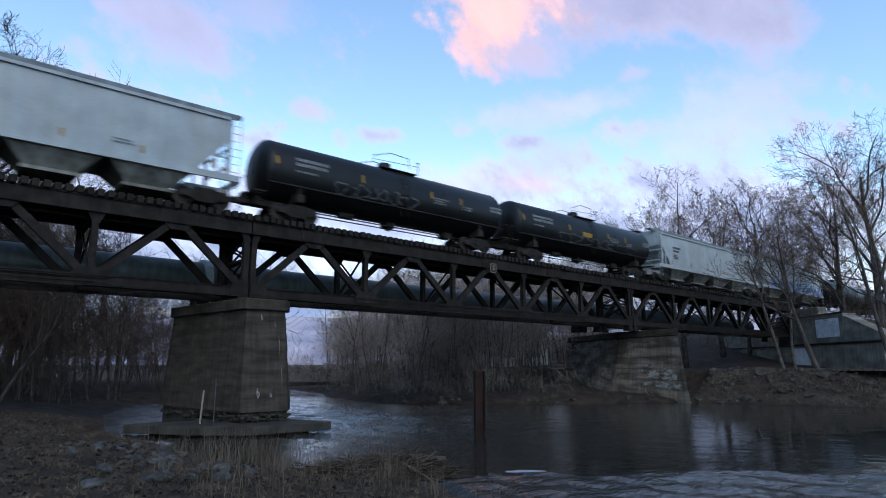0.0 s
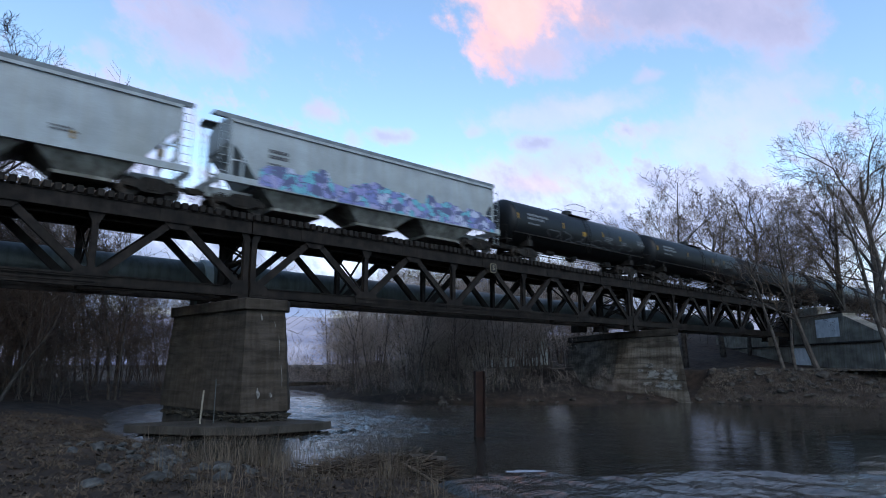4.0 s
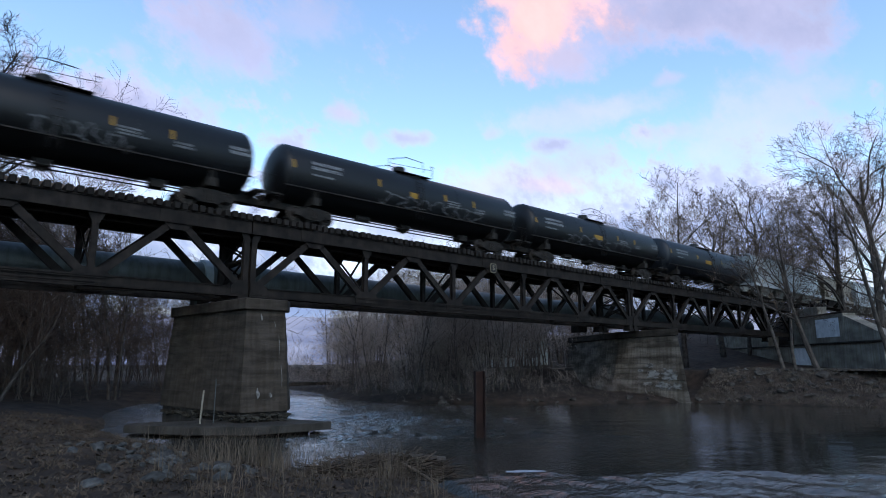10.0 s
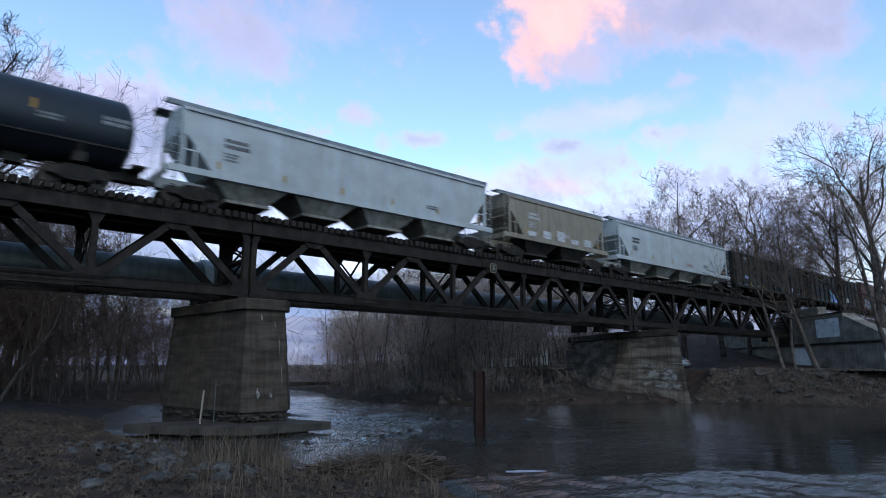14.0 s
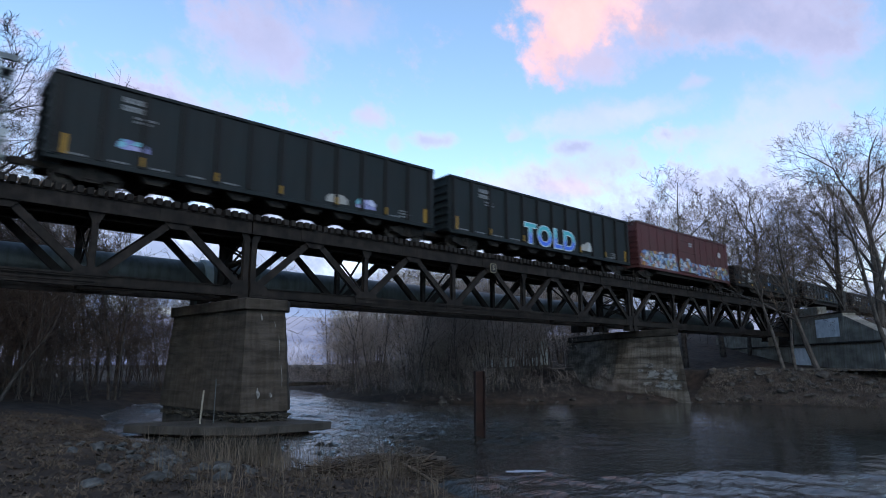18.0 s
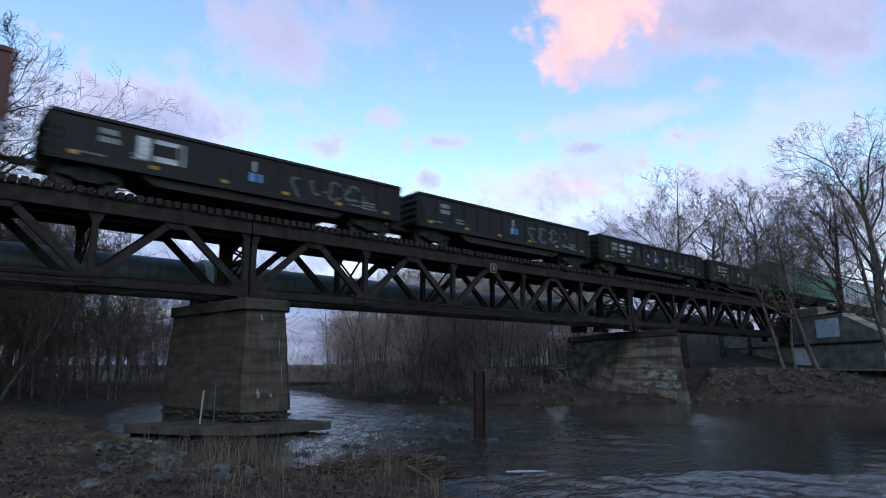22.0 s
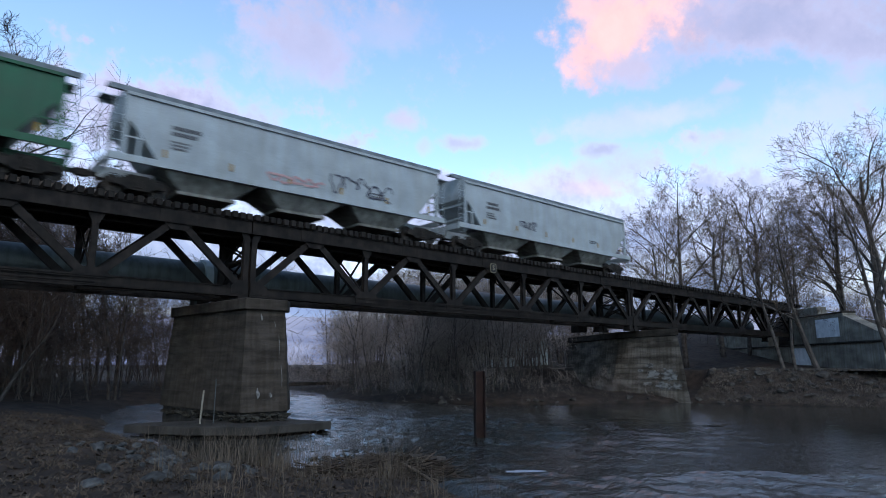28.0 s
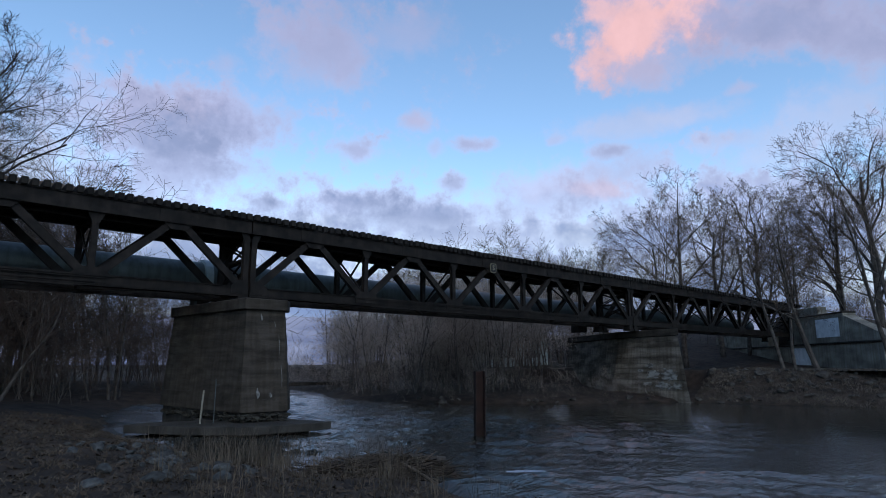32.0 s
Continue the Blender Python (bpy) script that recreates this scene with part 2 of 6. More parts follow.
puff(50.0, 4.9, 20.0, 1.6, LILAC, 0.9)
puff(46.0, 7.2, 15.0, 2.6, LILAC, 0.8)
puff(66.0, 7.4, 12.0, 3.0, LILAC, 0.9)
puff(74.0, 10.4, 8.0, 3.2, LILAC, 0.75)
puff(72.0, 4.9, 20.0, 1.7, SLATE, 0.95)
cloud_em, cloud_tr, cloud_mix = cn.new("ShaderNodeEmission"), cn.new("ShaderNodeBsdfTransparent"), cn.new("ShaderNodeMixShader")
cl.new(cloud_state["colour"], cloud_em.inputs["Color"])
cl.new(fmath("ADD", 0.72, fmath("MULTIPLY", cloud_noise[0].outputs["Fac"], 0.5)), cloud_em.inputs["Strength"])
cl.new(cloud_state["alpha"], cloud_mix.inputs[0])
cl.new(cloud_tr.outputs[0], cloud_mix.inputs[1])
cl.new(cloud_em.outputs[0], cloud_mix.inputs[2])
cl.new(cloud_mix.outputs[0], cn["Material Output"].inputs["Surface"])
bm = bmesh.new()
bm.faces.new([bm.verts.new(v) for v in [(4900 * math.cos(k * math.tau / 48), 4900 * math.sin(k * math.tau / 48), 0) for k in range(48)]])
clouds = tagged(new("backdrop_clouds", mesh_of("clouds", bm)), "pink and lilac dusk clouds drifting over blue sky", "clouds", kind="structure")
clouds.data.materials.append(cloud_mat)
clouds.location.z = CLOUD_H

# a low bank of cloud all round the horizon
bank_mat = bpy.data.materials.new("cloud_bank")
bank_mat.use_nodes = True
bn, bl = bank_mat.node_tree.nodes, bank_mat.node_tree.links
bank_tc, bank_mp, bank_tx, bank_rp, bank_em = (bn.new("ShaderNode" + k) for k in ("TexCoord", "Mapping", "TexNoise", "ValToRGB", "Emission"))
bank_mp.inputs["Scale"].default_value = (1, 1, 4)
bank_tx.inputs["Scale"].default_value, bank_tx.inputs["Detail"].default_value = 0.0016, 6
bank_rp.color_ramp.elements[0].position, bank_rp.color_ramp.elements[1].position = 0.35, 0.68
bank_rp.color_ramp.elements[0].color, bank_rp.color_ramp.elements[1].color = (0.10, 0.12, 0.22, 1), (0.27, 0.29, 0.42, 1)
bl.new(bank_tc.outputs["Object"], bank_mp.inputs[0])
bl.new(bank_mp.outputs[0], bank_tx.inputs["Vector"])
bl.new(bank_tx.outputs["Fac"], bank_rp.inputs[0])
bl.new(bank_rp.outputs[0], bank_em.inputs["Color"])
bl.new(bank_em.outputs[0], bn["Material Output"].inputs["Surface"])
bm = bmesh.new()
for k in range(72):
    a, b = k * math.tau / 72, (k + 1) * math.tau / 72
    bm.faces.new([bm.verts.new((4600 * math.cos(q), 4600 * math.sin(q), z)) for q, z in ((a, -60), (b, -60), (b, CLOUD_H - 5), (a, CLOUD_H - 5))])
bank = tagged(new("backdrop_cloud_bank", mesh_of("cloud_bank", bm)), "grey lilac bank of cloud low on the horizon", "clouds", kind="structure")
bank.data.materials.append(bank_mat)


# ---- plan ----
TRACK_Y = 28.78           # centre of the track, which runs along x
NEAR_T, FAR_T = 27.34, 30.21   # planes of the two trusses
TIE_TOP, RAIL_TOP = 10.04, 10.21
CHORD_T, CHORD_B = 9.72, 6.14
PANEL = 6.334
WATER_Z = 0.33
NEAR_SHORE = [(9, -900), (8.6, -40), (8.4, 0), (8.6, 6), (9.0, 9.2), (9.6, 11.0), (9.0, 12.0), (7.9, 12.9), (7.6, 14.5), (7.0, 18), (6.6, 24), (6.5, 29), (7.6, 33), (8.6, 38.5),
              (12.2, 46), (14.4, 47.5), (25.6, 51), (28, 58), (29, 70), (18, 110), (-10, 200), (-200, 900)]
FAR_SHORE = [(66, -900), (57, -60), (51, 0), (48, 12), (45.8, 17), (43.8, 23.2), (37.2, 26.7), (32.2, 30.2), (27.4, 36.9), (26.6, 42), (27.7, 46.5), (31.5, 56), (34, 70), (26, 112), (0, 205), (-185, 905)]
ROAD = [(75, -70), (60, -12), (54.2, 6), (55.6, 16), (60.8, 26.9), (70, 45), (86, 75), (120, 140)]


def shore_gap(pts, x, y):
    """How far (x, y) lies to the right of a line of points, as arrays."""
    best = np.full(x.shape, 1e9)
    for (ax, ay), (bx, by) in zip(pts, pts[1:]):
        dx, dy = bx - ax, by - ay
        t = np.clip(((x - ax) * dx + (y - ay) * dy) / (dx * dx + dy * dy), 0, 1)
        best = np.minimum(best, np.hypot(x - ax - t * dx, y - ay - t * dy))
    return best * np.sign(x - np.interp(y, [p[1] for p in pts], [p[0] for p in pts]))


def wobble(x, y, s, a):
    return a * (np.sin(x * s + 1.3) * np.cos(y * s * 1.31 + 0.4) + 0.5 * np.sin(x * s * 2.3 - y * s * 1.9 + 2.0) + 0.3 * np.sin(x * s * 5.1 + y * s * 4.3))


def smooth(t):
    t = np.clip(t, 0, 1)
    return t * t * (3 - 2 * t)


def ground_z(x, y):
    """The height of the ground: two banks with the river bed between, a road shelf and wooded rises behind."""
    x, y = np.asarray(x, float), np.asarray(y, float)
    a = -shore_gap(NEAR_SHORE, x, y)      # inland on the near bank
    b = shore_gap(FAR_SHORE, x, y)        # inland on the far bank
    road = np.abs(shore_gap(ROAD, x, y))
    back = smooth((y - 44) / 14)
    near = np.where(a > 0, 0.95 * (1 - np.exp(-a / 3.0)) + 0.015 * np.clip(a - 8, 0, 60) + back * 8 * smooth((a - 4) / 45) * smooth((14 - x) / 12), 0.5 * a)
    flat = smooth((y - 23) / 4) * smooth((52 - x) / 6)      # low wooded shore round the far pier
    far = np.where(b > 0, 0.6 * (1 - np.exp(-b / 1.2)) + 1.7 * smooth((b - 1.5 - 7 * flat) / (5.5 + 18 * flat)) + 7.0 * smooth((b - 22) / 60) * smooth((x - 34) / 22) * smooth((130 - y) / 50), 0.5 * b)
    far = np.where((b > 0) & (road < 9), far + (np.minimum(far, 2.25) - far) * smooth((9 - road) / 5), far)
    z = np.maximum(near, far)
    bank = 9.1 - 0.55 * np.clip(np.abs(y - TRACK_Y) - 2.4, 0, 40)     # railway embankment beyond the abutment
    z = np.where(x > 78, np.maximum(z, bank * smooth((x - 80 - 0.9 * (y - TRACK_Y)) / 3.0)), z)
    z = np.maximum(z, -1.6) + WATER_Z
    rough = np.where((z > WATER_Z + 0.05) & (road > 3.2), 1.0, 0.0)
    return z + rough * (wobble(x, y, 0.55, 0.06) + wobble(x, y, 2.1, 0.03))


def ground_at(x, y):
    return float(ground_z(np.array([x]), np.array([y]))[0])


# ---- setting ----
def ground():
    xs = np.concatenate([-np.geomspace(1500, 62, 24), np.arange(-60, 110, 0.6), np.geomspace(111, 1800, 26)])
    ys = np.concatenate([-np.geomspace(1200, 32, 20), np.arange(-30, 75, 0.6), np.geomspace(76, 1800, 34)])
    gx, gy = np.meshgrid(xs, ys)
    z = ground_z(gx, gy)
    n, k = len(xs), len(ys)
    verts = np.stack([gx.ravel(), gy.ravel(), z.ravel()], 1)
    i = np.arange((k - 1) * (n - 1))
    r = i // (n - 1) * n + i % (n - 1)
    faces = np.stack([r, r + 1, r + n + 1, r + n], 1)
    me = soup("ground", verts.tolist(), faces.tolist(), SOIL)
    for p in me.polygons:
        p.use_smooth = True
    tagged(new("ground", me), "brown leaf-littered river banks with dead grass", "ground", kind="structure")


ground()


def water_material(name="river_water", even=0.0):
    m = bpy.data.materials.new(name)
    m.use_nodes = True
    n, l = m.node_tree.nodes, m.node_tree.links
    b = n["Principled BSDF"]
    b.inputs["Base Color"].default_value = (0.016, 0.016, 0.014, 1)
    b.inputs["Roughness"].default_value = 0.035
    b.inputs["IOR"].default_value = 1.33
    tc = n.new("ShaderNodeTexCoord")
    xyz = n.new("ShaderNodeSeparateXYZ")
    l.new(tc.outputs["Object"], xyz.inputs[0])
    last = None
    for sc, st, di in (((2.4, 7.0, 1), 1.0, 0.045), ((8, 18, 1), 0.35, 0.01)):
        mp = n.new("ShaderNodeMapping")
        mp.inputs["Scale"].default_value = sc
        mp.inputs["Rotation"].default_value = (0, 0, radians(44))
        l.new(tc.outputs["Object"], mp.inputs[0])
        t = n.new("ShaderNodeTexNoise")
        t.inputs["Scale"].default_value, t.inputs["Detail"].default_value, t.inputs["Distortion"].default_value = 1.0, 3, 0.8
        l.new(mp.outputs[0], t.inputs["Vector"])
        bp = n.new("ShaderNodeBump")
        bp.inputs["Distance"].default_value = di
        quick = []      # the stream runs roughest before the near pier and smooth elsewhere
        for k, lo, hi, e in ((1, 11.0, 17.0, 1.0), (0, 29.0, 17.0, st)):
            q = n.new("ShaderNodeMapRange")
            q.interpolation_type = "SMOOTHSTEP"
            q.inputs["From Min"].default_value, q.inputs["From Max"].default_value = lo, hi
            q.inputs["To Min"].default_value, q.inputs["To Max"].default_value = 0.2 * e, e
            l.new(xyz.outputs[k], q.inputs["Value"])
            quick.append(q)
        both = n.new("ShaderNodeMath")
        both.operation = "MULTIPLY"
        l.new(quick[0].outputs[0], both.inputs[0])
        l.new(quick[1].outputs[0], both.inputs[1])
        if even:
            bp.inputs["Strength"].default_value = even * st
        else:
            l.new(both.outputs[0], bp.inputs["Strength"])
        l.new(t.outputs["Fac"], bp.inputs["Height"])
        if last:
            l.new(last.outputs[0], bp.inputs["Normal"])
        last = bp
    l.new(last.outputs[0], b.inputs["Normal"])
    return m


def ripple(x, y, seed, longest, shortest, count, slope, spread):
    """Crossing wave trains that run with the stream; slope: the steepness of each."""
    rs = random.Random(seed)
    z = np.zeros(x.shape)
    for _ in range(count):
        w = longest * (shortest / longest) ** rs.random()
        a = radians(rs.gauss(-48, spread))
        k = math.tau / w
        z += slope * w / math.tau * np.sin(k * (x * math.cos(a + math.pi / 2) + y * math.sin(a + math.pi / 2)) + rs.uniform(0, 6.3)) * (0.6 + 0.4 * np.sin(x * rs.uniform(0.1, 0.5) + y * rs.uniform(0.1, 0.5) + rs.uniform(0, 6)))
    return z


def sheet(name, xs, ys, z, material):
    gx, gy = np.meshgrid(xs, ys)
    n, k = len(xs), len(ys)
    i = np.arange((k - 1) * (n - 1))
    r = i // (n - 1) * n + i % (n - 1)
    f = np.stack([r, r + 1, r + n + 1, r + n], 1)
    me = bpy.data.meshes.new(name)
    me.vertices.add(n * k)
    me.vertices.foreach_set("co", np.stack([gx.ravel(), gy.ravel(), z(gx, gy).ravel()], 1).ravel())
    me.loops.add(f.size)
    me.loops.foreach_set("vertex_index", f.ravel().astype(np.int32))
    me.polygons.add(len(f))
    me.polygons.foreach_set("loop_start", np.arange(0, f.size, 4, dtype=np.int32))
    me.polygons.foreach_set("use_smooth", np.ones(len(f), bool))
    me.update(calc_edges=True)
    me.materials.append(material)
    return me


WATER = water_material()


def water():
    xs = np.concatenate([-np.geomspace(400, 8, 14), np.arange(-6, 58, 0.22), np.geomspace(59, 700, 14)])
    ys = np.concatenate([-np.geomspace(500, 4, 14), np.arange(-2, 92, 0.25), np.geomspace(93, 1000, 16)])

    def height(x, y):
        keep = smooth((x + 6) / 2) * smooth((58 - x) / 3) * smooth((y + 2) / 2) * smooth((92 - y) / 6)
        quick = 0.09 + 1.5 * smooth((y - 14) / 9) * smooth((29 - x) / 12)
        return keep * quick * (ripple(x, y, 3, 2.4, 0.6, 16, 0.06, 22) + ripple(x, y, 4, 0.9, 0.42, 14, 0.075, 26))
    ob = new("water", sheet("water", xs, ys, height, WATER))
    ob.location.z = WATER_Z
    return tagged(ob, "dark rippled river water reflecting the dusk sky", "river", kind="structure")


def riffle():
    """A standing wave where the stream quickens before the camera: a long rising face, a crest and a short back."""
    xs, ys = np.arange(8.6, 27, 0.065), np.arange(-3, 13, 0.065)

    def height(x, y):
        # c: along the crest; s: away from the camera
        c = x * 0.756 - y * 0.655
        s = x * 0.655 + y * 0.756
        crest = 15.35 + 0.22 * np.sin(c * 1.15 + 0.6) + 0.12 * np.sin(c * 2.7) - 1.3 * smooth((1.7 - c) / 1.4) - 0.05 * np.clip(c - 7, 0, 9)
        d = crest - s
        rise = np.where(d > 0, np.exp(-d / 1.9), np.exp(-(d / 0.33) ** 2))
        high = 0.17 + 0.03 * np.sin(c * 0.9 + 1.0) + 0.015 * np.sin(c * 3.1)
        edge = smooth((x - 8.7) / 0.8) * smooth((12.8 - y) / 1.5) * smooth((27 - x) / 4)
        near = smooth((d + 0.5) / 0.6)
        w = ripple(x, y, 8, 1.3, 0.3, 22, 0.045, 40) * near
        return edge * (rise * high + w + 0.012) - 0.05 * (1 - edge) - 0.06 * smooth((-d - 0.5) / 0.5)
    ob = new("riffle", sheet("riffle", xs, ys, height, water_material("quick_water", 0.75)))
    ob.location.z = WATER_Z
    return tagged(ob, "standing waves of quick dark water", "river", kind="structure")


riffle()
river = water()


# ---- bridge ----
def slab(bm, outline, z0, z1, top=None):
    """An outline in x, y raised from z0 to z1; top: the outline up there."""
    a = [bm.verts.new((x, y, z0)) for x, y in outline]
    b = [bm.verts.new((x, y, z1)) for x, y in (top or outline)]
    k = len(outline)
    bm.faces.new(a[::-1])
    bm.faces.new(b)
    for i in range(k):
        bm.faces.new((a[i], a[(i + 1) % k], b[(i + 1) % k], b[i]))
    bmesh.ops.recalc_face_normals(bm, faces=bm.faces[:])


def lifts(p, outline, top, z0, z1, n, seed, material=None, loose=0.008, joint=0.004):
    """Board-marked concrete lifts of a pier shaft, each a little proud or set back."""
    rs = random.Random(seed)
    mix = lambda t: [(ax + (bx - ax) * t, ay + (by - ay) * t) for (ax, ay), (bx, by) in zip(outline, top)]
    for i in range(n):
        bm = bmesh.new()
        t0, t1 = i / n, (i + 1) / n
        e = rs.uniform(-loose, loose)
        cx = sum(x for x, _ in outline) / len(outline)
        cy = sum(y for _, y in outline) / len(outline)
        grow = lambda pts: [(x + e * (1 if x > cx else -1), y + e * (1 if y > cy else -1)) for x, y in pts]
        slab(bm, grow(mix(t0)), z0 + (z1 - z0) * t0, z0 + (z1 - z0) * t1 - joint, grow(mix(t1)))
        part("concrete_lift", bm, material or CONCRETE, p)


p1 = tagged(new("bridge_pier"), "stained board-marked concrete river pier with a capped top", "bridge pier", "bridge piers")
P1B = [(10.25, 24.15), (12.35, 24.15), (12.86, 24.95), (12.86, 33.6), (10.3, 33.5), (9.42, 31.5)]
P1T = [(10.5, 24.62), (12.2, 24.62), (12.54, 25.2), (12.54, 33.3), (10.5, 33.2), (9.72, 31.4)]
lifts(p1, P1B, P1T, 1.16, 5.33, 17, 1)
bm = bmesh.new()
slab(bm, [(10.37, 24.3), (12.3, 24.3), (12.74, 25.0), (12.74, 33.5), (10.4, 33.4), (9.55, 31.4)], -1.2, 1.16)
part("plinth", bm, CONCRETE_D, p1, "broken rubble plinth at the waterline")
bm = bmesh.new()
slab(bm, [(10.36, 24.45), (12.27, 24.45), (12.7, 25.1), (12.7, 33.45), (10.42, 33.35), (9.58, 31.5)], 5.33, 5.8)
part("cap", bevelled(bm, 0.03), CONCRETE, p1)
FOOT = [(6.7, 26.7), (8.4, 24.0), (10.15, 22.55), (12.3, 22.5), (13.62, 22.75), (12.95, 24.4), (12.95, 28.0), (9.8, 28.0), (9.7, 26.7), (7.4, 27.2)]
bm = bmesh.new()
slab(bm, FOOT, 0.44, 0.75)
part("footing", bevelled(bm, 0.025), CONCRETE_F, p1, "low wide concrete footing slab")
bm = bmesh.new()
slab(bm, [(11 + (x - 11) * 0.8, 26 + (y - 26) * 0.7) for x, y in FOOT], -1.4, 0.44)
part("foundation", bm, CONCRETE_D, p1, "wet set-back foundation under the footing")
LIME = mat("lime_streaks", (0.08, 0.076, 0.066), (0.26, 0.25, 0.235), 9, 0.9, 0, 0.3, 40)
rs = random.Random(6)
for x, z, w, h in ((11.15, 5.02, 0.05, 0.28), (11.0, 1.9, 0.08, 0.42), (11.55, 1.82, 0.07, 0.2), (11.95, 3.9, 0.02, 0.8), (12.05, 2.6, 0.015, 0.9), (11.75, 4.75, 0.02, 0.3)):
    bm = bmesh.new()
    n = 9
    ring = []
    for i in range(2 * n):
        t = i / (n - 1) if i < n else (2 * n - 1 - i) / (n - 1)
        s = (1 if i < n else -1) * w * (0.25 + 0.75 * math.sin(math.pi * min(1, t * 1.1))) * rs.uniform(0.5, 1.2)
        zz = z - h / 2 + h * t
        ring.append((x + s + 0.02 * math.sin(5 * t), 24.15 + 0.47 * (zz - 1.16) / 4.17 - 0.022, zz))
    bm.faces.new([bm.verts.new(v) for v in ring])
    part("lime_streak", bm, LIME, p1, "pale lime streak on the concrete")
p2 = tagged(new("bridge_pier"), "spalled pale concrete pier with faded paint on the far bank", "bridge pier", "bridge piers")
P2 = [(43.4, 23.3), (45.2, 25.6), (48.2, 30), (53.0, 37.3), (50.6, 38.8), (44.7, 29.2)]
P2B = [(43.25, 22.55), (45.8, 25.3), (48.8, 29.7), (53.7, 37.1), (50.3, 39.5), (43.8, 29.6)]
lifts(p2, P2B, P2, 0.3, 5.2, 12, 2, CONCRETE_S, 0.035, 0.02)
bm = bmesh.new()
slab(bm, [(x + dx, y + dy) for (x, y), (dx, dy) in zip(P2, ((-0.05, -0.12), (0.12, -0.05), (0.12, -0.05), (0.12, -0.05), (-0.1, 0.1), (-0.12, 0.02)))], 5.2, 5.72)
part("cap", bevelled(bm, 0.03), CONCRETE, p2)


CHALK = mat("faded_whitewash", (0.1, 0.09, 0.078), (0.29, 0.275, 0.25), 2.6, 0.9, 0, 0.6, 14, stretch=(1, 1, 2.0), edges=(0.38, 0.6))


def whitewash(u, z, wide, high, seed):
    """A ragged patch of old whitewash on the river face of the far pier."""
    rs = random.Random(seed)
    ring = []
    for i in range(26):
        a = i * math.tau / 26
        k = rs.uniform(0.55, 1.1)
        uu, zz = u + wide * k * math.cos(a), z + high * k * math.sin(a)
        t = (zz - 0.3) / 4.9
        near = Vector(P2B[0]).lerp(Vector(P2[0]), t)
        back = Vector(P2B[5]).lerp(Vector(P2[5]), t)
        p = near.lerp(back, uu)
        ring.append((p.x - 0.05, p.y, zz))
    bm = bmesh.new()
    mid = bm.verts.new((sum(p[0] for p in ring) / 26, sum(p[1] for p in ring) / 26, sum(p[2] for p in ring) / 26))
    vs = [bm.verts.new(p) for p in ring]
    for i in range(26):
        bm.faces.new((mid, vs[i], vs[(i + 1) % 26]))
    part("whitewash_patch", bm, CHALK, p2, "ragged patch of faded whitewash")


for k, (u, z, wide, high) in enumerate(((0.2, 2.3, 0.12, 0.55), (0.42, 2.3, 0.1, 0.4), (0.28, 1.5, 0.14, 0.3), (0.12, 1.5, 0.07, 0.3), (0.5, 1.6, 0.07, 0.2), (0.46, 3.0, 0.07, 0.22), (0.6, 2.6, 0.05, 0.16))):
    whitewash(u, z, wide, high, 40 + k)


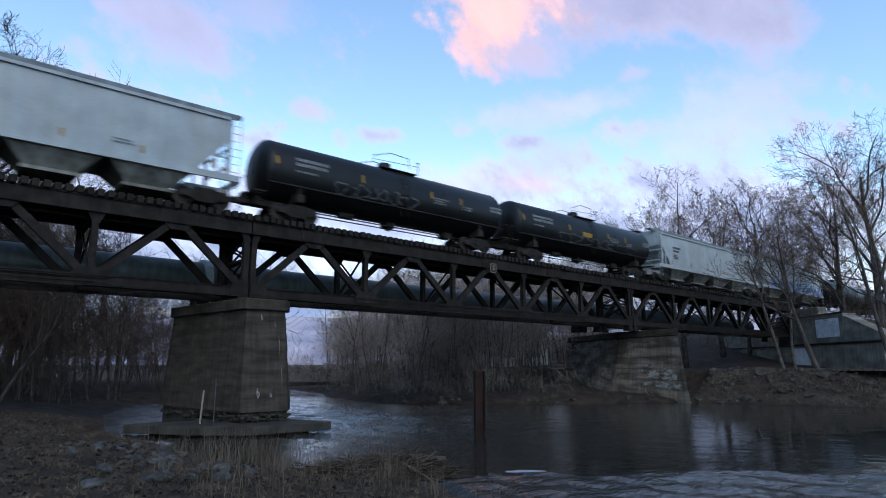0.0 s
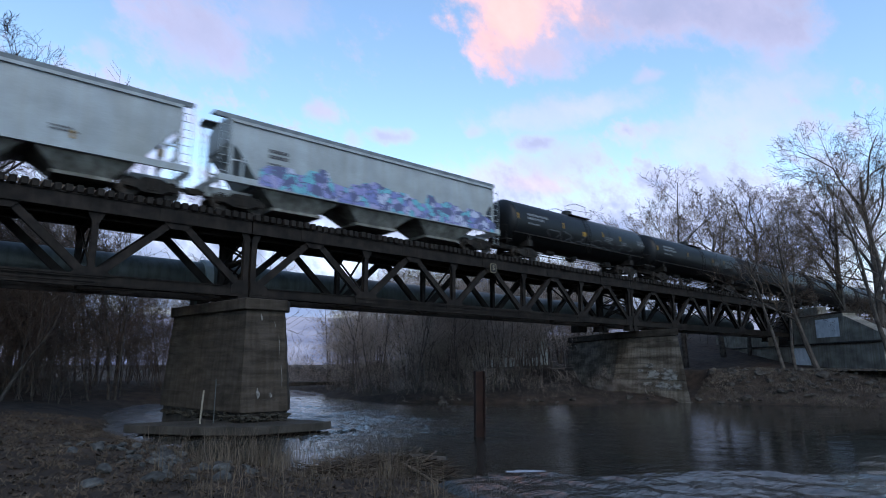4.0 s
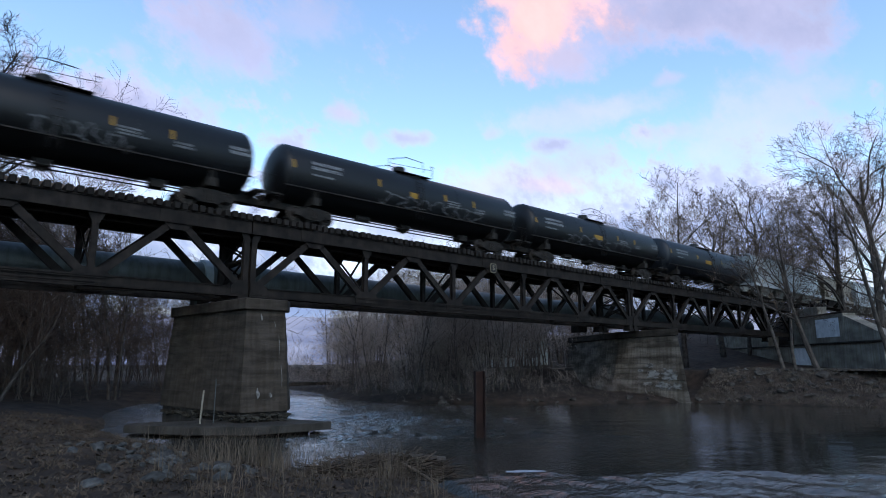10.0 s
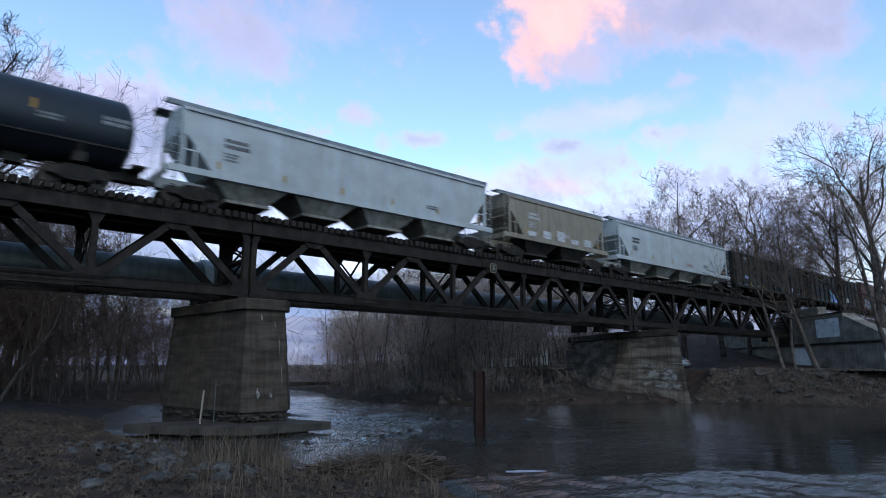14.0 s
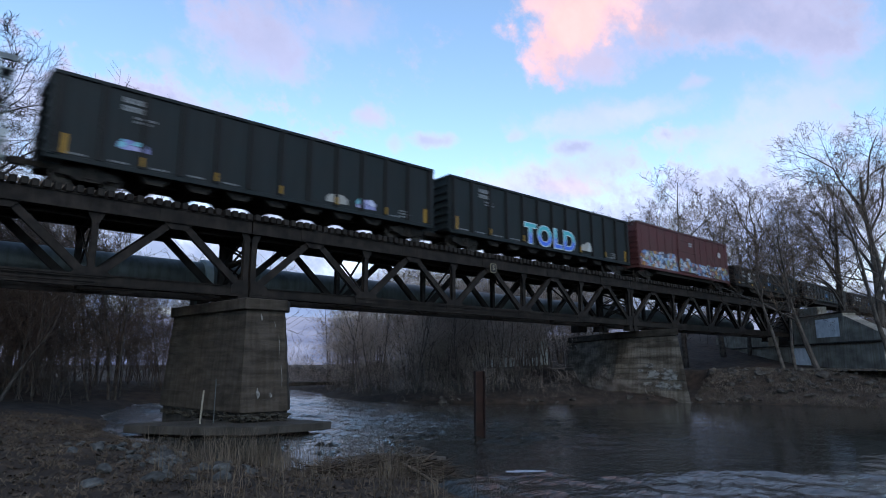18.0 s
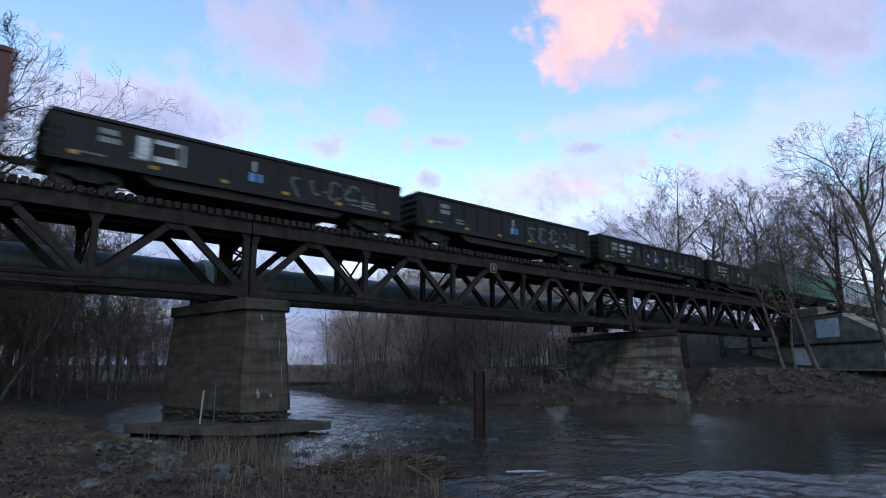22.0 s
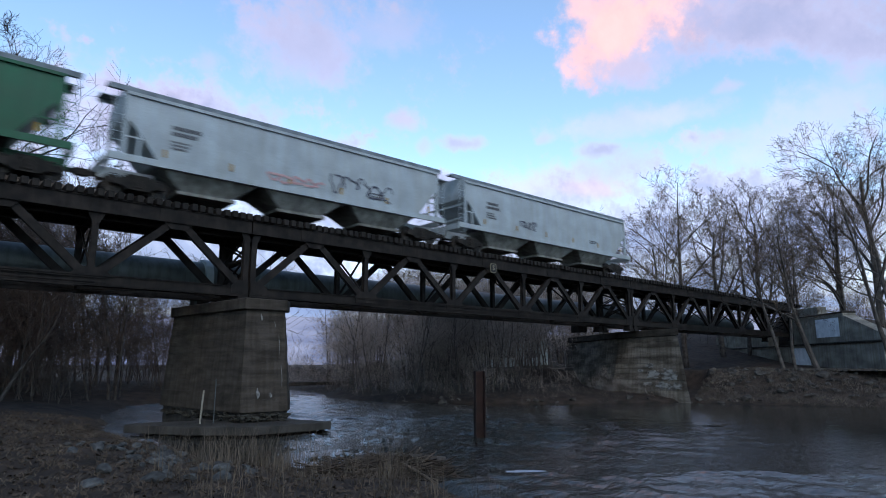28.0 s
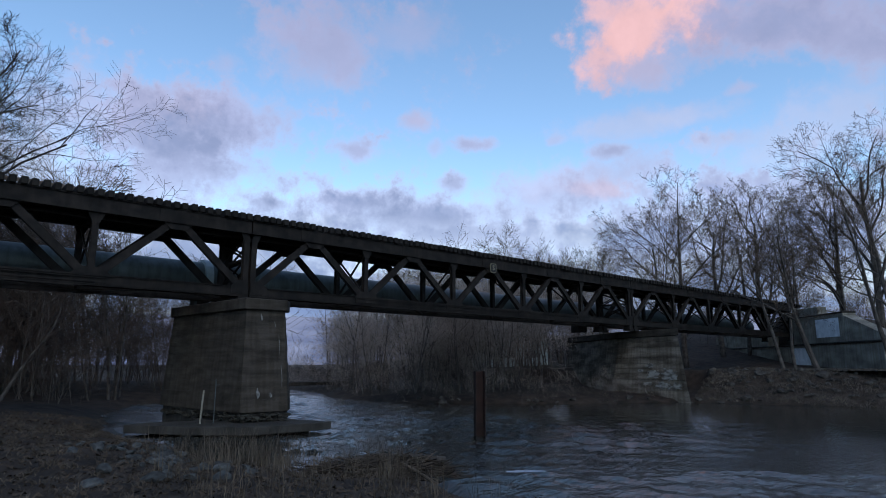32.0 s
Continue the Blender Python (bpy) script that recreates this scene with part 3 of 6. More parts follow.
def span(x0, panels, panel, label):
    """A riveted deck truss span: two Warren trusses with posts, sway frames and laterals."""
    s = tagged(new("truss_span"), label, "bridge span", "truss spans")
    s.location = (x0, 0, 0)
    length = panels * panel
    for y in (NEAR_T, FAR_T):
        part("top_chord", boxes((-0.15, length + 0.15, y - 0.2, y + 0.2, CHORD_T - 0.6, CHORD_T),
                                (-0.15, length + 0.15, y - 0.26, y + 0.26, CHORD_T - 0.02, CHORD_T + 0.02),
                                (-0.15, length + 0.15, y - 0.27, y + 0.27, CHORD_T - 0.63, CHORD_T - 0.6)), STEEL, s)
        part("bottom_chord", boxes((-0.15, length + 0.15, y - 0.2, y - 0.12, CHORD_B, CHORD_B + 0.44), (-0.15, length + 0.15, y + 0.12, y + 0.2, CHORD_B, CHORD_B + 0.44),
                                   (-0.15, length + 0.15, y - 0.25, y + 0.25, CHORD_B - 0.02, CHORD_B + 0.03)), STEEL, s)
        for i in range(panels + 1):
            bm = bmesh.new()
            x = i * panel
            w = 0.26 if i in (0, panels) else 0.24
            beam(bm, (x, y - 0.12, CHORD_B + 0.4), (x, y - 0.12, CHORD_T - 0.6), 0.03, w, (1, 0, 0))
            beam(bm, (x, y + 0.12, CHORD_B + 0.4), (x, y + 0.12, CHORD_T - 0.6), 0.03, w, (1, 0, 0))
            beam(bm, (x, y, CHORD_B + 0.4), (x, y, CHORD_T - 0.6), 0.24, 0.03, (1, 0, 0))
            prism(bm, [(x - 0.34, CHORD_T - 0.62), (x - 0.13, CHORD_T - 1.05), (x + 0.13, CHORD_T - 1.05), (x + 0.34, CHORD_T - 0.62)], y - 0.16, y - 0.137)
            part("post", bm, STEEL, s)
        for i in range(panels):
            for xa, xb in ((i * panel, (i + 0.5) * panel), ((i + 1) * panel, (i + 0.5) * panel)):
                bm = bmesh.new()
                for dy in (-0.1, 0.1):
                    beam(bm, (xa, y + dy, CHORD_B + 0.25), (xb, y + dy, CHORD_T - 0.4), 0.03, 0.31, (0, 0, 1))
                beam(bm, (xa, y, CHORD_B + 0.25), (xb, y, CHORD_T - 0.4), 0.17, 0.03, (0, 0, 1))
                part("diagonal", bm, STEEL, s)
            bm = bmesh.new()
            prism(bm, [((i + 0.5) * panel + dx, z) for dx, z in ((-0.62, CHORD_T - 0.61), (-0.3, CHORD_T - 0.9), (0.3, CHORD_T - 0.9), (0.62, CHORD_T - 0.61))], y - 0.19, y - 0.165)
            prism(bm, [((i + 0.5) * panel + dx, z) for dx, z in ((-0.62, CHORD_T - 0.61), (-0.3, CHORD_T - 0.9), (0.3, CHORD_T - 0.9), (0.62, CHORD_T - 0.61))], y + 0.165, y + 0.19)
            part("gusset_plate", bm, STEEL, s)
        for i in range(panels + 1):
            bm = bmesh.new()
            out = [(i * panel + dx, z) for dx, z in ((-0.7, CHORD_B + 0.46), (-0.35, CHORD_B + 0.72), (0.35, CHORD_B + 0.72), (0.7, CHORD_B + 0.46), (0.7, CHORD_B + 0.1), (-0.7, CHORD_B + 0.1))]
            if i == 0:
                out = [(max(px, -0.12), z) for px, z in out]
            if i == panels:
                out = [(min(px, i * panel + 0.12), z) for px, z in out]
            prism(bm, out, y - 0.235, y - 0.205)
            part("gusset_plate", bm, STEEL, s)
        for dy in (-0.235, 0.235):
            for z in (CHORD_B + 0.405, CHORD_B + 0.03):
                part("flange_angle", boxes((0.72, length - 0.72, y + dy - 0.035, y + dy + 0.035, z, z + 0.035)), STEEL, s)
        for i in range(1, panels * 2, 2):
            bm = bmesh.new()
            x = i * panel / 2
            box(bm, x - 0.8, x + 0.8, y - 0.225, y - 0.203, CHORD_T - 0.58, CHORD_T - 0.03)
            for k in range(9):
                for z in (CHORD_T - 0.52, CHORD_T - 0.3, CHORD_T - 0.08):
                    box(bm, x - 0.72 + k * 0.18 - 0.016, x - 0.72 + k * 0.18 + 0.016, y - 0.24, y - 0.224, z - 0.016, z + 0.016)
            part("splice_plate", bm, STEEL, s)
        # stacked cover plates on the middle stretch of the bottom chord
        lo, hi = 1.0 * panel, (panels - 1.0) * panel
        for k, (z, out) in enumerate(((CHORD_B + 0.36, 0.3), (CHORD_B + 0.29, 0.29), (CHORD_B + 0.12, 0.29), (CHORD_B - 0.06, 0.29))):
            part("cover_plate", boxes((lo - 0.8 + 0.35 * k, hi + 0.8 - 0.35 * k, y - out, y - 0.27, z, z + 0.045)), STEEL, s)
    for i in range(panels + 1):
        bm = bmesh.new()
        x = i * panel
        cuts = (CHORD_B + 0.6, CHORD_B + 1.75, CHORD_T - 0.75) if i in (0, panels) else (CHORD_B + 0.6, CHORD_T - 0.7)
        for z0, z1 in zip(cuts, cuts[1:]):
            beam(bm, (x, NEAR_T, z0), (x, FAR_T, z1), 0.08, 0.08)
            beam(bm, (x, FAR_T, z0), (x, NEAR_T, z1), 0.08, 0.08)
        if len(cuts) > 2:
            beam(bm, (x, NEAR_T, cuts[1]), (x, FAR_T, cuts[1]), 0.08, 0.12)
        beam(bm, (x, NEAR_T, CHORD_T - 0.62), (x, FAR_T, CHORD_T - 0.62), 0.1, 0.3)
        beam(bm, (x, NEAR_T, CHORD_B + 0.3), (x, FAR_T, CHORD_B + 0.3), 0.1, 0.2)
        part("sway_frame", bm, STEEL, s)
    for i in range(panels * 2):
        a, b = (NEAR_T, FAR_T) if i % 2 else (FAR_T, NEAR_T)
        for z in (CHORD_T - 0.2, CHORD_B + 0.1):
            bm = bmesh.new()
            beam(bm, (i * panel / 2, a, z), ((i + 1) * panel / 2, b, z), 0.1, 0.1)
            part("lateral_brace", bm, STEEL, s)
    for x in (0.0, length):
        for y in (NEAR_T, FAR_T):
            bm = bmesh.new()
            box(bm, x - 0.15 - 0.3 * (x > 1), x + 0.15 + 0.3 * (x < 1), y - 0.3, y + 0.3, 5.7, 5.86)
            prism(bm, [(x - 0.02 - 0.3 * (x > 1), CHORD_B - 0.02), (x + 0.02 + 0.3 * (x < 1), CHORD_B - 0.02), (x + 0.12 + 0.3 * (x < 1), 5.86), (x - 0.12 - 0.3 * (x > 1), 5.86)], y - 0.24, y + 0.24)
            part("bearing", bm, STEEL, s)
    return s


span(11.44 - 5 * PANEL, 5, PANEL, "dark painted riveted steel deck truss span over the near bank")
span(11.80, 5, PANEL, "dark painted riveted steel deck truss span over the river")
span(43.86, 5, 6.6, "dark painted riveted steel deck truss span over the far bank")

deck = tagged(new("railway_deck"), "open timber railway deck with creosoted ties and steel rails", "railway track")
for y in (TRACK_Y - 0.75, TRACK_Y + 0.75):
    part("rail", boxes((-140, 480, y - 0.035, y + 0.035, TIE_TOP + 0.12, RAIL_TOP), (-140, 480, y - 0.01, y + 0.01, TIE_TOP, RAIL_TOP), (-140, 480, y - 0.07, y + 0.07, TIE_TOP, TIE_TOP + 0.02)), RAIL, deck)
for y in (TRACK_Y - 0.85, TRACK_Y + 0.85):
    part("stringer", boxes((-40, 77, y - 0.12, y + 0.12, 8.95, TIE_TOP - 0.28), (-40, 77, y - 0.2, y + 0.2, 8.93, 8.97)), STEEL, deck)
part("centre_plank", boxes((-40, 77, TRACK_Y - 0.35, TRACK_Y + 0.35, TIE_TOP + 0.002, TIE_TOP + 0.06)), TIE, deck)
tie_me = mesh_of("tie", boxes((-0.12, 0.12, -1.8, 1.8, -0.3, 0), bevel=0.02))
for i in range(225):
    t = part("tie", tie_me, TIE, deck)
    t.location = (-3 + i * 0.37 + random.uniform(-0.015, 0.015), TRACK_Y + random.uniform(-0.07, 0.07), TIE_TOP + random.uniform(-0.012, 0.006))

pipe = tagged(new("pipeline"), "large grey metal-clad pipeline on saddles beside the bridge", "pipeline")
bm = bmesh.new()
turned(bm, "x", [(-60, 0.9), (77, 0.9)], 32, (0, 32.3, 7.45))
part("pipe", bm, PIPE, pipe, smooth=True)
bm = bmesh.new()
turned(bm, "x", [(11.1, 0.92), (11.12, 1.03), (11.5, 1.03), (11.52, 0.92)], 32, (0, 32.3, 7.45))
part("collar", bm, mat("pale_galvanized_collar", (0.3, 0.33, 0.34), (0.42, 0.45, 0.46), 2, 0.5, 0.2, 0.1, 24), pipe, "pale galvanized joint collar")
for x in (15.9, 21.9, 28.5):
    bm = bmesh.new()
    tube(bm, [(x + 0.1 * math.cos(a), 32.3, 8.42 + 0.1 * math.sin(a)) for a in np.linspace(-0.5, 3.64, 9)], 0.02, 5)
    part("lifting_ring", bm, PIPE, pipe)
for x, y in ((10.9, 31.9), (11.2, 33.0)):
    bm = bmesh.new()
    turned(bm, "z", [(5.76, 0.09), (6.75, 0.09)], 10, (x, y, 0))
    part("support_post", bm, PIPE, pipe)
for x in (11.2, 43.5):
    part("saddle", boxes((x - 0.3, x + 0.3, 31.7, 32.9, 5.76, 6.65)), CONCRETE_D, pipe)

# skewed abutment with wing walls beyond the third span
ab = tagged(new("bridge_abutment"), "stained concrete railway abutment with white-painted patches", "abutment")
A0, A1 = Vector((91.0, 43.0)), Vector((66.0, 15.9))
AD = (A1 - A0).normalized()
AN = Vector((AD.y, -AD.x))     # towards the river
if AN.x > 0:
    AN = -AN


def ab_box(name, s0, s1, d0, d1, z0, z1, material, label="", bevel=0.03):
    """A block along the abutment: s metres along it from the far end, d towards the river."""
    bm = bmesh.new()
    c = [A0 + AD * s + AN * d for s, d in ((s0, d0), (s1, d0), (s1, d1), (s0, d1))]
    slab(bm, [(v.x, v.y) for v in c], z0, z1)
    return part(name, bevelled(bm, bevel) if bevel else bm, material, ab, label)


AL = (A1 - A0).length
ab_box("lower_wall", 0, AL, -1.2, 0.0, 1.0, 5.1, CONCRETE_A)
ab_box("ledge", -0.05, AL + 0.05, -1.2, 0.18, 5.1, 5.28, CONCRETE_D)
ab_box("breast_wall", 0, 15.5, -1.6, -0.25, 5.28, 7.0, CONCRETE_A)
ab_box("back_wall", 21.5, 31.0, -1.6, -0.3, 5.28, 8.15, CONCRETE_A)
ab_box("coping", 21.4, 31.05, -1.65, -0.22, 8.15, 8.32, CONCRETE_D)
ab_box("parapet_block", 22.6, 26.2, -1.6, -0.6, 8.32, 9.2, CONCRETE_A)
bm = bmesh.new()
wing = [[bm.verts.new((*(A0 + AD * s + AN * d), z)) for s, z in ((31.0, 5.28), (36.8, 5.28), (36.8, 5.7), (31.0, 7.9))] for d in (-0.35, -1.5)]
bm.faces.new(wing[0])
bm.faces.new(wing[1][::-1])
for i in range(4):
    bm.faces.new((wing[0][i], wing[0][(i + 1) % 4], wing[1][(i + 1) % 4], wing[1][i]))
bmesh.ops.recalc_face_normals(bm, faces=bm.faces[:])
part("wing_wall", bm, CONCRETE_A, ab, "concrete wing wall with a sloping top")
WHITE_W = mat("white_wall_paint", (0.55, 0.57, 0.62), (0.78, 0.8, 0.84), 1.5, 0.8, 0, 0.1, 20)
ab_box("painted_patch", 26.1, 30.2, -0.3, -0.285, 5.85, 7.75, WHITE_W, "white painted rectangle over old graffiti", 0)
ab_box("painted_patch", 21.7, 25.0, 0.0, 0.015, 3.0, 4.85, WHITE_W, "white painted rectangle over old graffiti", 0)

pile = tagged(new("mooring_pile"), "rusty steel pile standing in the river", "pile")
bm = bmesh.new()
for dx in (-0.17, 0.17):
    box(bm, dx - 0.018, dx + 0.018, -0.19, 0.19, -2, 2.8)
box(bm, -0.17, 0.17, -0.015, 0.015, -2, 2.8)
part("shaft", bm, RUST, pile)
pile.location = (16.85, 17.3, 0)
pile.rotation_euler = (radians(0.5), 0, radians(-30))


# ---- the train ----
def paint(name, c, rough=0.45, dirt=0.5, worn=(0.09, 0.07, 0.05), spec=0.3):
    k = 0.72
    return mat(name, tuple(v * k + w * (1 - k) * dirt for v, w in zip(c, worn)), c, 0.9, rough, 0.0, 0.08, 18, streak=0.25 * dirt, spec=spec)


BLACK = paint("black_tank_paint", (0.0065, 0.0072, 0.0085), 0.42, 0.25, (0.025, 0.021, 0.017), 0.24)
NAVY = paint("dark_blue_grey_tank_paint", (0.014, 0.019, 0.027), 0.42, 0.25, (0.03, 0.025, 0.02), 0.26)
GREY_H = paint("light_grey_hopper_paint", (0.385, 0.425, 0.445), 0.5, 0.3, (0.3, 0.3, 0.28))
TAN_H = paint("tan_hopper_paint", (0.24, 0.21, 0.16), 0.6, 1.0)
GREEN_H = paint("green_hopper_paint", (0.008, 0.1, 0.043), 0.5, 0.5)
OXIDE = paint("oxide_red_boxcar_paint", (0.08, 0.0165, 0.0165), 0.6, 0.6)
GON_G = paint("dark_green_gondola_paint", (0.0095, 0.015, 0.0165), 0.65, 0.8, (0.026, 0.02, 0.017), 0.2)
GON_K = paint("black_gondola_paint", (0.0092, 0.0083, 0.008), 0.65, 0.8, (0.024, 0.019, 0.016), 0.2)
UNDER = mat("underframe_grime", (0.012, 0.011, 0.010), (0.04, 0.034, 0.029), 3, 0.85, 0.1, 0.3, 25)
WHEEL = mat("wheel_steel", (0.03, 0.026, 0.022), (0.08, 0.065, 0.055), 4, 0.6, 0.6, 0.2, 25)
TANK_P = mat("dulled_stencil_paint", (0.12, 0.125, 0.13), (0.26, 0.27, 0.28), 9, 0.7, 0, 0.05, 40)
WHITE_P = mat("white_stencil_paint", (0.28, 0.29, 0.3), (0.5, 0.51, 0.52), 6, 0.7, 0, 0.05, 30)
DARK_P = mat("dark_stencil_paint", (0.06, 0.06, 0.065), (0.1, 0.1, 0.11), 6, 0.7, 0, 0.05, 30)
YELLOW_P = mat("yellow_reflective_stripe", (0.24, 0.13, 0.015), (0.36, 0.21, 0.03), 6, 0.5, 0, 0.05, 30)

WHEEL_R = 0.44


def wheelset_mesh():
    bm = bmesh.new()
    turned(bm, "y", [(-0.8, 0.09), (0.8, 0.09)], 8)
    for s in (-1, 1):
        turned(bm, "y", [(s * 0.68, WHEEL_R + 0.025), (s * 0.705, WHEEL_R + 0.02), (s * 0.71, WHEEL_R), (s * 0.80, WHEEL_R - 0.005), (s * 0.80, WHEEL_R - 0.06), (s * 0.76, WHEEL_R - 0.09), (s * 0.76, 0.16), (s * 0.83, 0.14), (s * 0.83, 0.02)], 20)
    return mesh_of("wheelset", bm)


def truck_mesh():
    bm = bmesh.new()
    for s in (-1, 1):
        y0, y1 = s * 0.93, s * 1.08
        out = [(-1.12, 0.55), (-1.05, 0.66), (-0.72, 0.66), (-0.42, 0.86), (0.42, 0.86), (0.72, 0.66), (1.05, 0.66), (1.12, 0.55), (1.08, 0.36), (0.72, 0.36),
               (0.42, 0.2), (-0.42, 0.2), (-0.72, 0.36), (-1.08, 0.36)]
        prism(bm, out, min(y0, y1), max(y0, y1))
        for dx in (-0.14, 0, 0.14):
            turned(bm, "z", [(0.3, 0.06), (0.72, 0.06)], 8, (dx, s * 1.1, 0))
        for dx in (-0.89, 0.89):
            turned(bm, "y", [(s * 1.02, 0.13), (s * 1.14, 0.11)], 10, (dx, 0, WHEEL_R))
    box(bm, -0.2, 0.2, -1.1, 1.1, 0.5, 0.8)
    return mesh_of("truck", bm)


def coupler_mesh():
    bm = bmesh.new()
    box(bm, -0.75, 0.1, -0.07, 0.07, 0.78, 0.95)
    box(bm, 0.05, 0.38, -0.15, 0.15, 0.72, 1.0)
    box(bm, -0.5, -0.2, -0.2, 0.2, 0.7, 1.0)
    tube(bm, [(0.0, -0.3, 0.8), (0.2, -0.3, 0.5), (0.36, -0.25, 0.42)], 0.025, 5)
    return mesh_of("coupler", bm)


WHEELSET, TRUCK, COUPLER = wheelset_mesh(), truck_mesh(), coupler_mesh()
wheels = []     # (car number, wheelset)


def running_gear(car, number, length, inset):
    """Trucks with their wheelsets, and couplers at both ends."""
    for s in (-1, 1):
        t = part("truck", TRUCK, UNDER, car)
        t.location.x = s * (length / 2 - inset)
        for dx in (-0.89, 0.89):
            w = part("wheelset", WHEELSET, WHEEL, t)
            w.location = (dx, 0, WHEEL_R)
            wheels.append((number, w))
        c = part("coupler", COUPLER, UNDER, car)
        c.location.x = s * (length / 2 - 0.38)
        c.rotation_euler.z = 0 if s > 0 else math.pi


def ladder(bm, x, y, z0, z1, w=0.42, along="x", step=0.38, r=0.018):
    d = Vector((w / 2, 0, 0)) if along == "x" else Vector((0, w / 2, 0))
    c = Vector((x, y, 0))
    for s in (-1, 1):
        tube(bm, [c + s * d + Vector((0, 0, z0)), c + s * d + Vector((0, 0, z1))], r, 5)
    z = z0 + 0.1
    while z < z1:
        tube(bm, [c - d + Vector((0, 0, z)), c + d + Vector((0, 0, z))], r * 0.8, 4)
        z += step


def stencil(car, name, rows, material, label=""):
    """Flat painted marks on the camera-side skin: (x0, x1, y, z0, z1)."""
    bm = bmesh.new()
    for x0, x1, y, z0, z1 in rows:
        box(bm, x0, x1, y - 0.004, y + 0.006, z0, z1)
    ob = part(name, bm, material, car, label)
    ob["kind"] = "stuff"
    return ob


def writing(rng, x, z, y, lines, h=0.22, gap=0.1, wmax=1.6):
    """Bars in place of lettering: words as broken runs."""
    out = []
    for i in range(lines):
        zz = z - i * (h + gap)
        at = x
        end = x + wmax * rng.uniform(0.7, 1.0)
        while at < end:
            w = rng.uniform(0.10, 0.16) * h / 0.2
            out.append((at, at + w, y, zz - h, zz))
            at += w + 0.035
    return out


def tank_car(number, length, material, rng, label):
    car = tagged(new("tank_car"), label, "tank car", "train cars")
    half = length / 2 - 0.55
    r = 1.61
    zc = 2.64
    bm = bmesh.new()
    prof = [(-half + 0.62 * (1 - math.sin(a)), max(0.05, r * math.cos(a))) for a in (1.52, 1.35, 1.15, 0.95, 0.72, 0.5, 0.25, 0.0)]
    turned(bm, "x", prof + [(-s, q) for s, q in prof[::-1]], 40, (0, 0, zc))
    part("tank", bm, material, car, smooth=True)
    for x in (-half + 0.66, -3.1, 3.1, half - 0.66):
        bm = bmesh.new()
        turned(bm, "x", [(x - 0.04, r + 0.008), (x + 0.04, r + 0.008)], 40, (0, 0, zc))
        part("weld_band", bm, material, car)
    # stub sills, bolsters, bottom gear
    for s in (-1, 1):
        part("stub_sill", boxes((min(s * (half - 2.6), s * (half + 0.42)), max(s * (half - 2.6), s * (half + 0.42)), -0.28, 0.28, 0.72, 1.3)), UNDER, car)
        xb = s * (length / 2 - 2.7)
        bm = bmesh.new()
        box(bm, xb - 0.22, xb + 0.22, -1.35, 1.35, 0.95, 1.35)
        for sy in (-1, 1):
            beam(bm, (xb, sy * 1.1, 1.0), (xb, sy * 1.38, 2.1), 0.3, 0.06)
        part("bolster", bm, UNDER, car)
        part("end_platform", boxes((min(s * (half - 0.2), s * (half + 0.4)), max(s * (half - 0.2), s * (half + 0.4)), -1.45, 1.45, 1.12, 1.2)), UNDER, car)
    bm = bmesh.new()
    for y in (-1.46, 1.46):
        beam(bm, (-half + 0.3, y, 1.72), (half - 0.3, y, 1.72), 0.05, 0.07)
        for x in np.linspace(-half + 0.7, half - 0.7, 7):
            beam(bm, (x, y, 1.72), (x, y * 0.8, 1.86), 0.05, 0.05)
    part("running_board", bm, UNDER, car)
    bm = bmesh.new()
    for y in (-0.35, 0.3):
        tube(bm, [(-half + 2.4, y, 0.8), (half - 2.4, y, 0.8)], 0.035, 6)
    box(bm, -0.32, 0.32, -0.32, 0.32, 0.75, 1.2)
    turned(bm, "z", [(0.62, 0.14), (0.8, 0.2), (1.15, 0.2)], 12)
    box(bm, half - 4.6, half - 3.9, -0.5, 0.1, 0.68, 1.05)
    turned(bm, "x", [(-3.6, 0.2), (-2.7, 0.2)], 12, (0, -0.35, 0.95))
    part("outlet_valve", bm, UNDER, car)
    # dome platform and rails
    top = zc + r
    bm = bmesh.new()
    turned(bm, "z", [(top - 0.08, 0.4), (top + 0.36, 0.4), (top + 0.4, 0.36), (top + 0.43, 0.2)], 20, (-0.35, 0, 0))
    part("manway_housing", bm, material, car)
    bm = bmesh.new()
    turned(bm, "z", [(top - 0.05, 0.2), (top + 0.2, 0.2)], 14, (0.75, 0.1, 0))
    part("safety_valve", bm, material, car)
    bm = bmesh.new()
    box(bm, -1.15, 1.45, -0.95, -0.55, top - 0.14, top - 0.1)
    box(bm, -1.15, 1.45, 0.55, 0.95, top - 0.14, top - 0.1)
    part("walkway", bm, UNDER, car)
    for y in (-0.95, 0.95):
        bm = bmesh.new()
        tube(bm, [(-1.75, y, top - 0.1), (-1.75, y, top + 0.42), (-0.5, y, top + 0.8), (0.75, y, top + 0.74), (0.85, y, top + 0.1)], 0.024, 5)
        part("handrail", bm, UNDER, car)
        bm = bmesh.new()
        tube(bm, [(-1.75, y, top + 0.2), (0.85, y, top + 0.34), (1.5, y, top + 0.4)], 0.016, 4)
        tube(bm, [(1.5, y, top - 0.12), (1.5, y, top + 0.62)], 0.024, 5)
        tube(bm, [(1.38, y, top + 0.6), (1.62, y, top + 0.62)], 0.03, 5)
        part("midrail", bm, UNDER, car)
    bm = bmesh.new()
